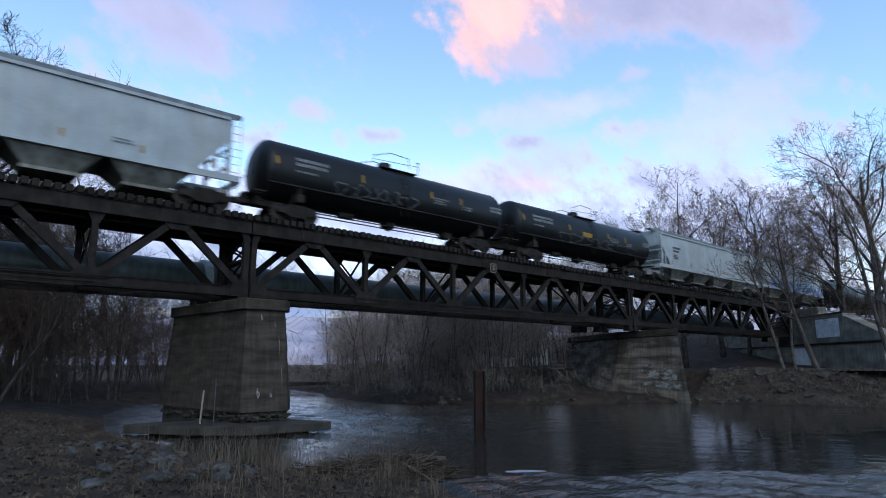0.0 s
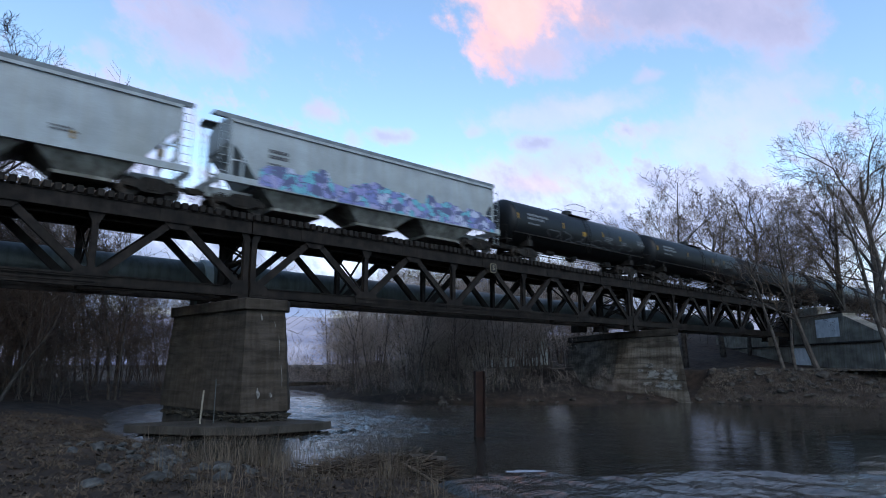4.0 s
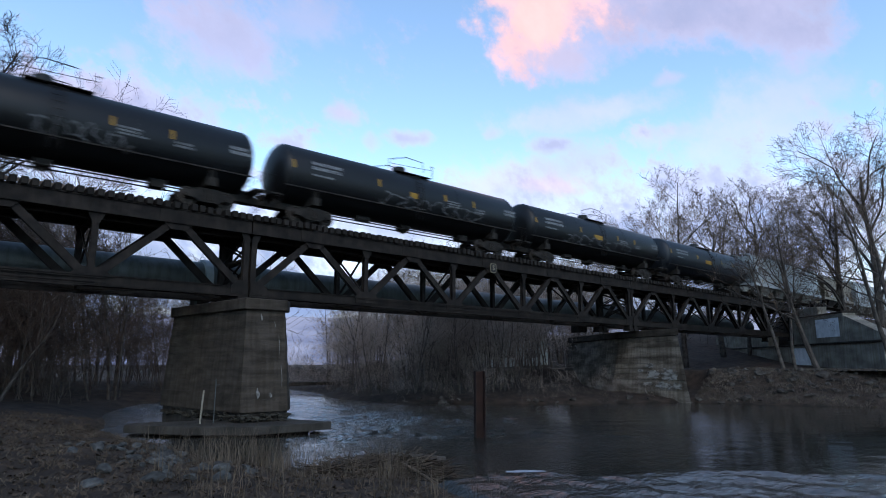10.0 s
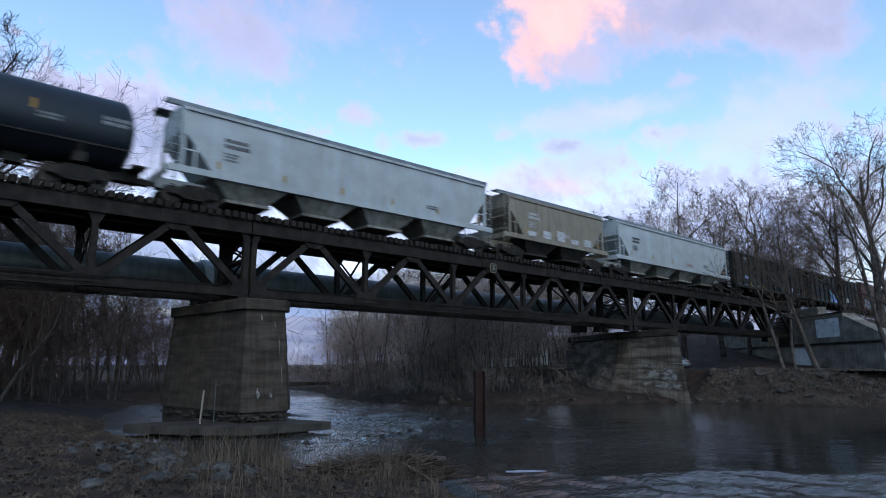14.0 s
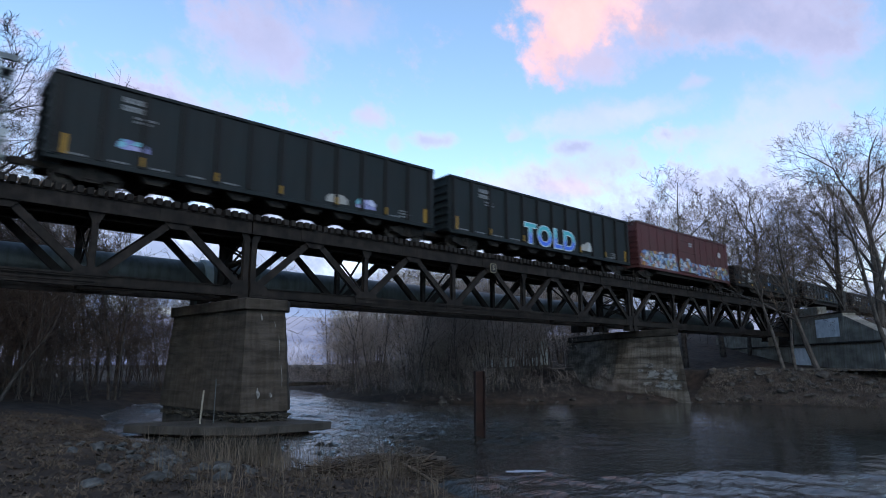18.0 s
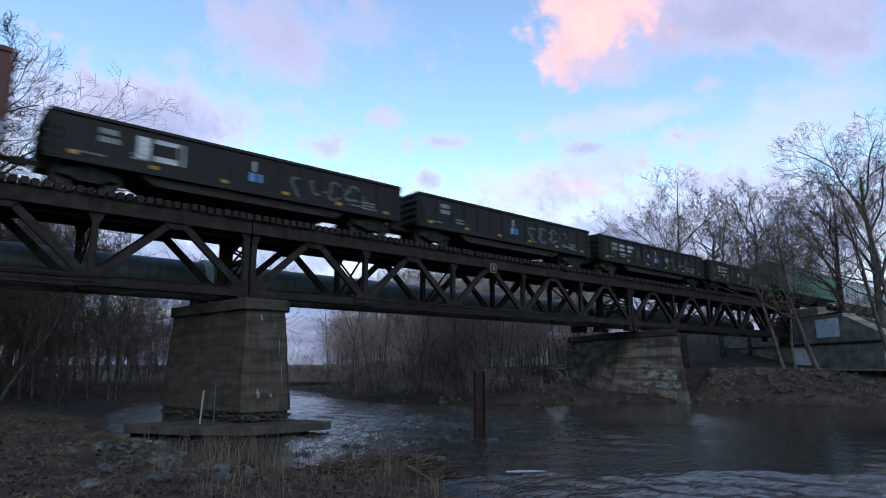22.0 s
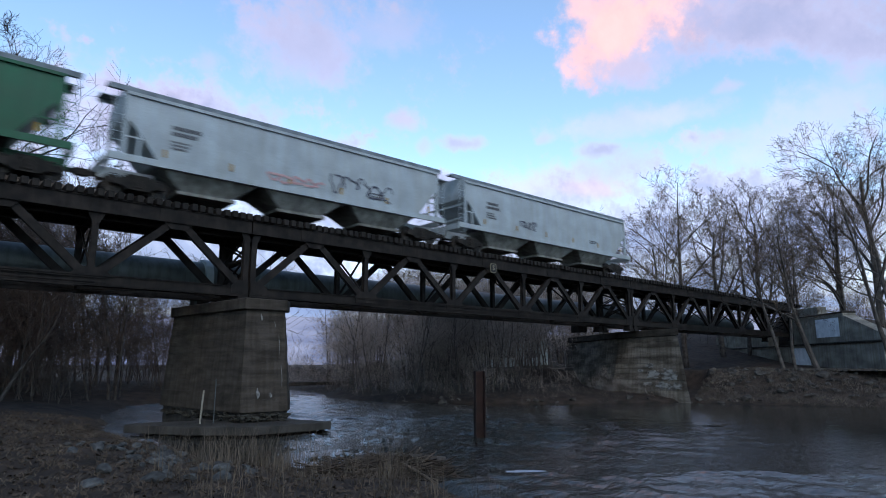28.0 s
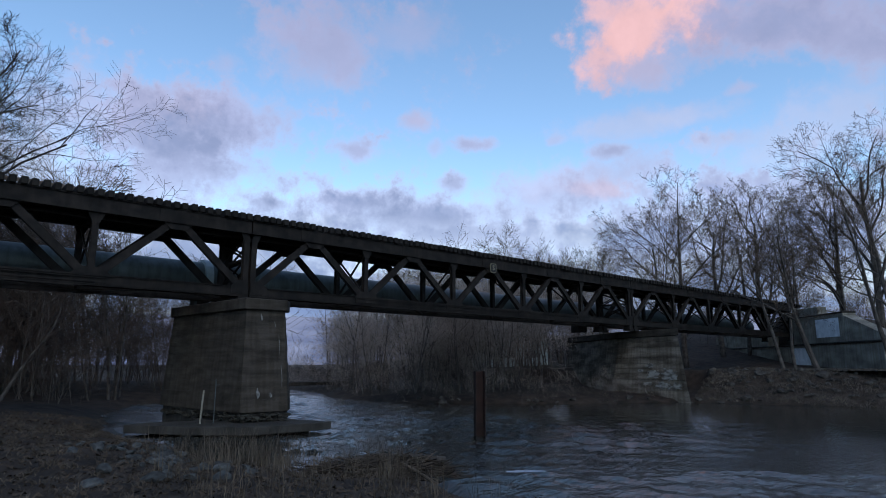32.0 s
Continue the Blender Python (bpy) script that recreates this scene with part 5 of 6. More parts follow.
for i, (a, b) in enumerate(zip(ENDS, ENDS[1:])):
    length = b - a
    if i in (1, 2, 5, 6, 7, 8, 9, 10, 11):
        c = tank_car(i, length, NAVY if i in (7, 11) else BLACK, rng, "black steel tank car with a railed top platform" if i not in (7, 11) else "dark blue-grey steel tank car with a railed top platform")
    elif i == 13:
        c = covered_hopper(i, length, TAN_H, rng, "short weathered tan two-bay covered hopper car", 2, 4.5)
    elif i == 22:
        c = covered_hopper(i, length, GREEN_H, rng, "green covered grain hopper car with a sloped end", 3)
    elif i in (0, 3, 4, 12, 14, 23, 24):
        c = covered_hopper(i, length, GREY_H, rng, "light grey curved-side covered hopper car", 4 if i in (0, 3, 12, 14) else 3)
    elif i in (15, 16):
        c = gondola(i, length, GON_G, rng, "tall dark green ribbed scrap gondola car", 4.5, 13, True)
    elif i == 17:
        c = boxcar(i, length, rng, "oxide-red boxcar with graffiti along its lower side")
    else:
        c = gondola(i, length, GON_K, rng, "low black ribbed gondola car with white markings", 2.92, 15, False)
    cars.append((c, (a + b) / 2))


# marks that set single cars apart
rng = random.Random(8)
PALETTE_BOX = [(0.16, 0.26, 0.4), (0.36, 0.38, 0.42), (0.1, 0.17, 0.33), (0.2, 0.1, 0.11), (0.3, 0.33, 0.38), (0.26, 0.13, 0.03), (0.2, 0.31, 0.43), (0.2, 0.21, 0.11), (0.025, 0.025, 0.05)]
GRAF_BOX = graffiti_mat("boxcar_graffiti", PALETTE_BOX, 2.6)
GRAF_BLUE = graffiti_mat("blue_violet_graffiti", [(0.14, 0.16, 0.36), (0.1, 0.32, 0.38), (0.26, 0.25, 0.42), (0.12, 0.34, 0.4), (0.34, 0.36, 0.48), (0.2, 0.2, 0.4), (0.07, 0.08, 0.16)], 2.6)
GRAF_PALE = graffiti_mat("pale_graffiti", [(0.4, 0.42, 0.44), (0.5, 0.52, 0.54), (0.3, 0.31, 0.3), (0.22, 0.21, 0.19)], 1.0)
INK = mat("dark_spray_paint", (0.05, 0.05, 0.07), (0.09, 0.09, 0.12), 4, 0.7)
REDSPRAY = mat("faded_red_spray", (0.4, 0.22, 0.22), (0.5, 0.34, 0.34), 4, 0.7)
GREYSPRAY = mat("grey_spray", (0.07, 0.072, 0.075), (0.13, 0.133, 0.14), 4, 0.7)
TEAL = bpy.data.materials.new("teal_to_blue_spray")
TEAL.use_nodes = True
tn, tl = TEAL.node_tree.nodes, TEAL.node_tree.links
tc_, ts_, tr_ = tn.new("ShaderNodeTexCoord"), tn.new("ShaderNodeSeparateXYZ"), tn.new("ShaderNodeValToRGB")
tl.new(tc_.outputs["Object"], ts_.inputs[0])
tl.new(ts_.outputs[1], tr_.inputs[0])
for e_, p_, c_ in zip(tr_.color_ramp.elements, (0.5, 0.8), ((0.03, 0.1, 0.5, 1), (0.04, 0.3, 0.34, 1))):
    e_.position, e_.color = p_, c_
tl.new(tr_.outputs[0], tn["Principled BSDF"].inputs["Base Color"])
tn["Principled BSDF"].inputs["Roughness"].default_value = 0.6
PALE_SPRAY = mat("pale_blue_spray", (0.4, 0.5, 0.55), (0.55, 0.64, 0.68), 3, 0.6)
OCHRE = mat("faded_ochre_paint", (0.08, 0.05, 0.02), (0.16, 0.1, 0.03), 5, 0.8)
BLUESQ = mat("blue_decal", (0.08, 0.2, 0.42), (0.14, 0.3, 0.55), 4, 0.6)
flat = lambda y: (lambda z: y)
bow = lambda z: -(1.56 - 0.09 * ((z - 2.7) / 1.9) ** 2)
curved = lambda z: -math.sqrt(max(0.01, 1.63 ** 2 - (z - 2.64) ** 2))


def car_half(i):
    return (ENDS[i + 1] - ENDS[i]) / 2


c = cars[17][0]
graffiti(c, rng, -car_half(17) + 1.0, -1.8, 1.06, 2.75, -1.508, GRAF_BOX, "layered white, blue and pink sprayed graffiti", 0.3)
graffiti(c, rng, -1.7, 1.7, 1.2, 2.5, -1.60, GRAF_BOX, "layered white, blue and pink sprayed graffiti", 0.3)
graffiti(c, rng, 1.8, car_half(17) - 0.8, 1.06, 2.45, -1.508, GRAF_BOX, "layered white, blue and pink sprayed graffiti", 0.3)
stencil(c, "stencil_lettering", writing(rng, 0.2, 4.0, -1.6, 2, 0.14, 0.08, 0.7), WHITE_P)
bm = bmesh.new()
turned(bm, "y", [(-1.512, 0.3), (-1.503, 0.3)], 24, (car_half(17) - 2.6, 0, 3.55))
part("round_emblem", bm, WHITE_P, c, "round white emblem")
c = cars[16][0]
letters("TOLD", 1.9, (-3.1, -1.6, 1.12), ((PALE_SPRAY, 0.11, 0.0), (TEAL, 0.04, 0.012)), c, "fat teal and blue sprayed letters with a pale outline")
graffiti(c, rng, 3.2, 4.5, 1.25, 2.0, -1.6, GRAF_PALE, "small pale sprayed tag")
bm = bmesh.new()
h = car_half(16) - 0.62
tube(bm, [(h - 0.3, -1.3, 4.36), (h + 0.4, -1.25, 4.45), (h + 0.9, -1.2, 4.42), (h + 1.25, -1.15, 4.62), (h + 1.5, -1.1, 4.58)], 0.05, 6)
part("loose_strap", bm, UNDER, c, "bent loose strap sticking out at the top")
c = cars[15][0]
graffiti(c, rng, 2.6, 3.9, 1.2, 1.8, -1.465, GRAF_PALE, "small pale sprayed tag")
graffiti(c, rng, 4.5, 5.7, 1.2, 2.05, -1.465, GRAF_BLUE, "small blue sprayed tag")
graffiti(c, rng, -7.4, -6.1, 1.75, 2.35, -1.465, GRAF_BLUE, "small blue sprayed tag")
graffiti(cars[4][0], rng, -car_half(4) + 2.6, car_half(4) - 1.0, 1.3, 2.85, -1.575, GRAF_BLUE, "teal and violet sprayed graffiti along the lower side", 0.45)
for k in range(5):
    x = -3.6 + k * 1.6
    stencil(cars[13][0], "painted_patch", [(x, x + 0.9, -1.57, 1.62, 1.95 + 0.2 * (k % 3))], WHITE_P)
scribble(cars[23][0], rng, 1.2, 5.4, 1.75, 2.75, INK, "dark outlined bubble graffiti", bow, 5, 0.045)
scribble(cars[23][0], rng, -2.2, 1.0, 1.75, 2.15, REDSPRAY, "faded red sprayed tag", bow, 5, 0.06)
scribble(cars[24][0], rng, -3.8, -2.2, 2.0, 2.55, INK, "dark sprayed tag", bow, 6, 0.05)
stencil(cars[3][0], "red_lettering", writing(rng, 1.6, 1.98, -1.565, 2, 0.09, 0.06, 1.6), REDSPRAY, "faint red lettering")
scribble(cars[22][0], rng, -4.0, 4.5, 1.7, 2.5, GREYSPRAY, "faded grey sprayed letters", bow, 8, 0.05)
stencil(cars[14][0], "red_lettering", writing(rng, 1.2, 1.98, -1.565, 2, 0.09, 0.06, 1.6), REDSPRAY, "faint red lettering")
for i, (x0, x1) in ((1, (-4.5, 1.0)), (2, (-4.0, 6.0)), (5, (-4.6, 6.0)), (8, (-1.0, 3.0)), (9, (-3.0, 5.0)), (10, (-5.0, 4.0))):
    scribble(cars[i][0], rng, x0, x1, 1.75, 2.5, GREYSPRAY, "dull grey sprayed scribbles", curved, 8, 0.04)
for i in (18, 19, 20, 21):
    c = cars[i][0]
    h = car_half(i)
    scribble(c, rng, h - 7.5, h - 3.2, 1.35, 2.3, GREYSPRAY, "grey sprayed letters", flat(-1.47), 4, 0.06)
    stencil(c, "decal", [(-0.35, 0.25, -1.47, 1.5, 1.92)], BLUESQ, "blue painted square")
    stencil(c, "decal", [(-0.2, 0.1, -1.47, 2.0, 2.5)], WHITE_P, "white painted emblem")
c = cars[18][0]
stencil(c, "decal", [(-car_half(18) + 3.9, -car_half(18) + 5.9, -1.47, 1.5, 2.5)], WHITE_P, "white painted emblem with a dark centre")
stencil(c, "decal", [(-car_half(18) + 4.5, -car_half(18) + 5.6, -1.478, 1.75, 2.3)], GON_K, "dark centre of the emblem")
for i in (20, 21):
    c = cars[i][0]
    for x in (-1.6, 1.35):
        bm = bmesh.new()
        turned(bm, "y", [(-1.462, 0.18), (-1.453, 0.18)], 14, (x + 0.35, 0, 1.95))
        part("round_emblem", bm, WHITE_P, c, "round white emblem")
    bm = bmesh.new()
    for x in (-6.6, -2.9):
        for sx in (-1, 1):
            beam(bm, (x - sx * 0.25, -1.46, 1.6), (x + sx * 0.25, -1.46, 2.25), 0.012, 0.09)
    part("cross_marks", bm, OCHRE, c, "dull yellow cross marks")
    stencil(c, "car_lettering", writing(rng, -5.6, 2.45, -1.47, 2, 0.2, 0.14, 0.7) + writing(rng, -4.5, 2.45, -1.47, 2, 0.2, 0.14, 0.7) + writing(rng, -5.6, 1.7, -1.47, 1, 0.1, 0.1, 1.6), WHITE_P)


# ---- trees ----
def branch_soup(rs, base, height, radius, levels=4, kids=5, spread=0.75, lean=(0, 0), lift=0.10, first=0.3, minr=0.006, limb=1.0, gnarl=0.12):
    """Bare tree as two lists of faces: trunk and limbs, and the finer crown."""
    out = {0: ([], []), 1: ([], [])}

    def seg(which, pts, r0, r1, n):
        v, f = out[which]
        o = len(v)
        k = len(pts)
        for i, p in enumerate(pts):
            d = pts[min(i + 1, k - 1)] - pts[max(i - 1, 0)]
            d = d.normalized()
            s = d.cross(Vector((0.3, 0.9, 0.1))).normalized()
            t = d.cross(s)
            r = r0 + (r1 - r0) * i / (k - 1)
            for j in range(n):
                a = j * math.tau / n
                q = p + (s * math.cos(a) + t * math.sin(a)) * r
                v.append((q.x, q.y, q.z))
        for i in range(k - 1):
            for j in range(n):
                f.append((o + i * n + j, o + i * n + (j + 1) % n, o + (i + 1) * n + (j + 1) % n, o + (i + 1) * n + j))

    def grow(p, d, length, r, level):
        k = 7 if level == 0 else (6 if level == 1 else (4 if level < levels - (levels < 4) else 3 if level < levels else 2))
        pts = [p.copy()]
        dirs = [d.copy()]
        for i in range(k - 1):
            j = 0.06 if level == 0 else gnarl
            d = (d + Vector((rs.gauss(0, j), rs.gauss(0, j), rs.gauss(0, j) + ((lift if level < 3 else 0.01) if level else 0.04)))).normalized()
            p = p + d * (length / (k - 1))
            pts.append(p.copy())
            dirs.append(d.copy())
        seg(0 if level < 2 else 1, pts, r, max(minr, r * (0.35 if level else 0.3)), 7 if level == 0 else (5 if level == 1 else 3))
        if level >= levels:
            return
        m = kids + 4 if not level else kids if level < 3 else kids - 1
        for i in range(m):
            t = first + (1 - first) * (i + rs.random() * 0.8) / m if level == 0 else 0.16 + 0.84 * (i + rs.random()) / m
            t = min(t, 0.99) * (k - 1)
            a = int(t)
            q = pts[a].lerp(pts[a + 1], t - a)
            dd = dirs[a]
            side = dd.cross(Vector((rs.gauss(0, 1), rs.gauss(0, 1), rs.gauss(0, 1)))).normalized()
            ang = spread * rs.uniform(0.65, 1.25)
            nd = (dd * math.cos(ang) + side * math.sin(ang)).normalized()
            ll = length * (limb * rs.uniform(0.38, 0.62) if level == 0 else rs.uniform(0.46, 0.72)) * (1.2 - 0.55 * t / (k - 1))
            grow(q, nd, ll, max(minr, r * (1 - 0.6 * t / (k - 1) if level == 0 else 1 - 0.45 * t / (k - 1)) * (rs.uniform(0.4, 0.58) if level == 0 else rs.uniform(0.4, 0.57))), level + 1)

    grow(Vector(base), Vector((lean[0], lean[1], 1)).normalized(), height, radius, 0)
    return out


def tree(x, y, h, r, seed, label, levels=5, kids=4, spread=0.72, lean=(0, 0), first=0.25, lift=0.10, limb=1.0, minr=0.007, top=0.0, bark=None):
    t = tagged(new("bare_tree"), label, "tree", "bare trees on the banks")
    t.location = (x, y, ground_at(x, y) - 0.15)
    got = branch_soup(random.Random(seed), (0, 0, 0), h, r, levels, kids, spread, lean, lift, first, minr, limb, 0.17)
    if top:
        k = (top - t.location.z) / max(v[2] for v in got[0][0] + got[1][0])
        got = {i: ([(a * k, b * k, c * k) for a, b, c in v], f) for i, (v, f) in got.items()}
    part("trunk", soup("trunk", *got[0], bark or BARK), bark or BARK, t)
    part("crown", soup("crown", *got[1], bark or TWIG_D), bark or TWIG_D, t)
    return t


FAR_LABEL = "tall bare grey-brown deciduous tree on the far bank"
for x, y, top, r, s in [(72.5, 38.0, 28.2, 0.36, 1), (63.0, 36.8, 23.0, 0.26, 2), (80.5, 37.0, 29.6, 0.38, 3), (92, 36.2, 31.5, 0.40, 4), (82.5, 34.5, 26.5, 0.3, 5), (97, 33.5, 25.0, 0.34, 9)]:
    tree(x, y, 15.5, r, s, FAR_LABEL, 5, 5, 0.8, lift=0.05, first=0.3, limb=1.15, minr=0.0085, top=top)
for x, y, top, r, s in [(78.0, 22.5, 27.5, 0.36, 6), (75.5, 18.0, 29.3, 0.36, 7), (72, 15.5, 27.0, 0.28, 8), (84, 24, 23.5, 0.3, 10)]:
    tree(x, y, 16, r, s, FAR_LABEL, 5, 5, 0.75, lift=0.05, first=0.3, limb=1.1, minr=0.0085, top=top)
for x, y, top, s in [(65.7, 58, 24.9, 12), (57, 62, 21.8, 13), (66.5, 50, 18.8, 14), (71, 48, 19.6, 15), (61, 60, 20.0, 16), (54.5, 66, 19.4, 17), (75, 46, 19.5, 24), (68, 54, 19.6, 25), (50, 70, 18.4, 26), (64, 66, 20.6, 27), (71, 56, 20.4, 28)]:
    tree(x, y, 12, 0.2, s, "bare round-crowned tree in the woods beyond the river", 4, 6, 0.8, lift=0.03, first=0.3, limb=1.25, minr=0.011, top=top)
for x, y, top, s in [(88, 30.0, 22.5, 18), (84, 33.0, 20.5, 19)]:
    tree(x, y, 10, 0.2, s, "low bare tree tangled with vines behind the abutment", 5, 4, 0.85, lift=0.05, first=0.2, limb=1.0, minr=0.009, top=top)
# trunk and crown of these three take the bark with shade in its colour
tree(-4.9, 44.0, 20, 0.46, 21, "bare spreading deciduous tree behind the bridge", 5, 5, 0.8, (0.06, 0.05), 0.25, 0.05, 1.0, 0.008, 0.0, BARK_SILHOUETTE)
tree(-3.6, 49, 22, 0.34, 22, "bare spreading deciduous tree behind the bridge", 5, 5, 0.8, (0.05, 0.0), 0.25, 0.05, 1.0, 0.008, 0.0, BARK_SILHOUETTE)
tree(1.6, 46.5, 15, 0.36, 41, "bare spreading deciduous tree behind the bridge", 5, 5, 0.8, (-0.05, 0.0), 0.25, 0.05, 0.68, 0.008, 24.5, BARK_SILHOUETTE)
SLIM = "slender leaning bare tree before the far span"
tree(54.6, 20.2, 9.5, 0.17, 31, SLIM, 5, 4, 0.75, (-0.22, 0.12), 0.35, 0.02)
tree(56.5, 20.0, 10.5, 0.15, 32, SLIM, 5, 4, 0.7, (-0.15, 0.02), 0.4, 0.03)
tree(57.5, 18.6, 12, 0.24, 33, "thick leaning bare tree before the abutment", 5, 4, 0.65, (-0.30, 0.25), 0.35)
tree(59.0, 13.8, 13, 0.2, 34, SLIM, 5, 4, 0.6, (-0.1, 0.1), 0.4)
tree(2.4, 40, 7, 0.16, 35, "leaning bare tree on the near bank", 4, 4, 0.6, (0.25, 0.0), 0.3)
tree(4.0, 41, 6, 0.12, 36, "leaning bare tree on the near bank", 4, 4, 0.6, (0.7, 0.1), 0.3)


def woods(name, seeds, places, label, hmin, hmax, levels=3, kids=4, thick=0.011, spread=0.5, first=0.2, material=None, lean=0.06, limb=0.85, lift=0.1):
    """Many bare trees too far off to count, joined."""
    rs = random.Random(seeds)
    kinds = []
    for k in range(6):
        got = branch_soup(random.Random(seeds * 10 + k), (0, 0, 0), 1.0, thick, levels, kids, spread, (rs.uniform(-lean, lean), rs.uniform(-lean, lean)), lift, first, 0.0011, limb)
        v = np.array(got[0][0] + got[1][0])
        v /= v[:, 2].max()
        o = len(got[0][0])
        f = np.array([q for q in got[0][1]] + [tuple(i + o for i in q) for q in got[1][1]])
        kinds.append((v, f, len(got[0][1])))
    zs = ground_z(np.array([p[0] for p in places]), np.array([p[1] for p in places]))
    vs, fs, ms, n = [], [], [], 0
    for (x, y), z in zip(places, zs):
        v, f, limbs = kinds[rs.randrange(6)]
        ms.append(np.arange(len(f)) < limbs)
        h = rs.uniform(hmin, hmax)
        a = rs.uniform(0, math.tau)
        c, s = math.cos(a), math.sin(a)
        vs.append(np.stack([(v[:, 0] * c - v[:, 1] * s) * h + x, (v[:, 0] * s + v[:, 1] * c) * h + y, v[:, 2] * h + z - 0.1], 1))
        fs.append(f + n)
        n += len(v)
    v, f = np.concatenate(vs), np.concatenate(fs)
    me = bpy.data.meshes.new(name)
    me.vertices.add(len(v))
    me.vertices.foreach_set("co", v.ravel())
    me.loops.add(f.size)
    me.loops.foreach_set("vertex_index", f.ravel().astype(np.int32))
    me.polygons.add(len(f))
    me.polygons.foreach_set("loop_start", np.arange(0, f.size, 4, dtype=np.int32))
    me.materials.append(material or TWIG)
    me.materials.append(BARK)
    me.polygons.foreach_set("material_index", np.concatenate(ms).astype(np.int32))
    me.update(calc_edges=True)
    return tagged(new(name, me), label, "woods", kind="stuff")


def along(pts, rs):
    """A random place on a line of points, and its unit normal to the right."""
    w = [math.dist(a, b) for a, b in zip(pts, pts[1:])]
    k = rs.choices(range(len(w)), w)[0]
    (ax, ay), (bx, by) = pts[k], pts[k + 1]
    t = rs.random()
    return ax + (bx - ax) * t, ay + (by - ay) * t, (by - ay) / w[k], -(bx - ax) / w[k]


rs = random.Random(77)
FAR_EDGE = [(43, 33), (37.2, 31), (33.5, 33.5), (28.6, 37.5), (27.6, 42), (29, 47), (33, 57), (36, 72), (30, 105)]
far = []
while len(far) < 240:
    x, y, nx, ny = along(FAR_EDGE, rs)
    d = 0.3 + 30 * rs.random() ** 1.6
    x, y = x + nx * d, y + ny * d
    if y > 34.8 and math.atan2(x, y) > radians(30.3) - (0.02 if y < 48 else 0):
        far.append((x, y))
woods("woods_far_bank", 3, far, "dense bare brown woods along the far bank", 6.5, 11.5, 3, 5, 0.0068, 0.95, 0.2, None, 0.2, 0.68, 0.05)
SHORE_EDGE = [(43.4, 28.5), (42.5, 25.2), (37.3, 27.2), (32.5, 30.6), (27.8, 37), (27.0, 42), (28.2, 46.5), (32, 56), (34.6, 70)]
brush = []
while len(brush) < 160:
    x, y, nx, ny = along(SHORE_EDGE[1:], rs)
    d = -0.25 + (6 if x < 38 else 1.5) * rs.random() ** 1.6
    brush.append((x + nx * d, y + ny * d))
woods("brush_far_bank", 5, brush, "tangled leafless brush at the far waterline", 0.7, 2.6, 3, 4, 0.0055, 0.95, 0.04, None, 0.5)
thicket = []
while len(thicket) < 130:
    x, y, nx, ny = along(FAR_EDGE[1:], rs)
    d = 0.5 + 11 * rs.random()
    if y + ny * d > 34.8:
        thicket.append((x + nx * d, y + ny * d))
woods("thicket_far_bank", 8, thicket, "leafless thicket under the trees of the far bank", 2.0, 5.5, 3, 4, 0.0055, 0.95, 0.06, None, 0.3, 0.75)
back = [(rs.uniform(42, 66), rs.uniform(37, 58)) for _ in range(85)]
woods("tall_woods_far_bank", 17, [p for p in back if p[1] > 36 + (p[0] - 42) * 0.25], "tall thin bare trees behind the far pier", 9, 13, 3, 5, 0.0072, 0.9, 0.2, None, 0.14, 0.6, 0.06)
left = []
while len(left) < 175:
    x, y, nx, ny = along([(-40, 60), (-8, 46), (6, 42), (9.5, 44), (13.5, 49.5), (25, 53), (27, 60), (27.5, 70), (18, 108)], rs)
    d = 0.5 + 26 * rs.random() ** 1.8
    if not radians(27.6) < math.atan2(x - nx * d, y - ny * d) < radians(30):
        left.append((x - nx * d, y - ny * d))
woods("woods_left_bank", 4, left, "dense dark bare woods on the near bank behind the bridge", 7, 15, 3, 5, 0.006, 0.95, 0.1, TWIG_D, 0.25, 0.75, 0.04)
low = [(x, y) for x, y in ((rs.uniform(20, 50), rs.uniform(72, 112)) for _ in range(80)) if radians(26) < math.atan2(x, y) < radians(32)]
woods("woods_upstream", 15, low, "low bare woods far upstream", 2.2, 5.2, 3, 5, 0.007, 0.8, 0.05)
tallwood = [(rs.uniform(-12, 12), rs.uniform(47, 66)) for _ in range(85)]
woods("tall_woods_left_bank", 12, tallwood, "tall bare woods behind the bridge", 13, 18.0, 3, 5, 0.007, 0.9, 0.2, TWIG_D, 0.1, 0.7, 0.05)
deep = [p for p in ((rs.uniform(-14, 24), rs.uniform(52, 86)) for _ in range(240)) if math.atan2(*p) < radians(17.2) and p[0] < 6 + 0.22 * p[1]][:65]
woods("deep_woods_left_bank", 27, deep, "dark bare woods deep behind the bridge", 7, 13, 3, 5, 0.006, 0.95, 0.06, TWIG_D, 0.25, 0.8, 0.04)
shrubs = []
while len(shrubs) < 140:
    x, y, nx, ny = along([(-14, 50), (0, 43.5), (7, 40.5), (9.2, 43), (13, 48), (25, 52), (27, 60)], rs)
    d = 0.2 + 12 * rs.random() ** 1.4
    shrubs.append((x - nx * d, y - ny * d))
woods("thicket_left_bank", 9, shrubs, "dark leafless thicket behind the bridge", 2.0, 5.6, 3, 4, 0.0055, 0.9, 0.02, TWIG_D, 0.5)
right = []
while len(right) < 38:
    x, y = rs.uniform(84, 150), rs.uniform(-10, 110)
    if abs(y - TRACK_Y) > 4 and x - 82 > -0.3 * (y - 34):
        right.append((x, y))
woods("woods_beyond_abutment", 6, right, "bare woods rising beyond the abutment", 8, 13, 3, 5, 0.007, 0.9, 0.2, TWIG_D, 0.1, 0.7, 0.05)
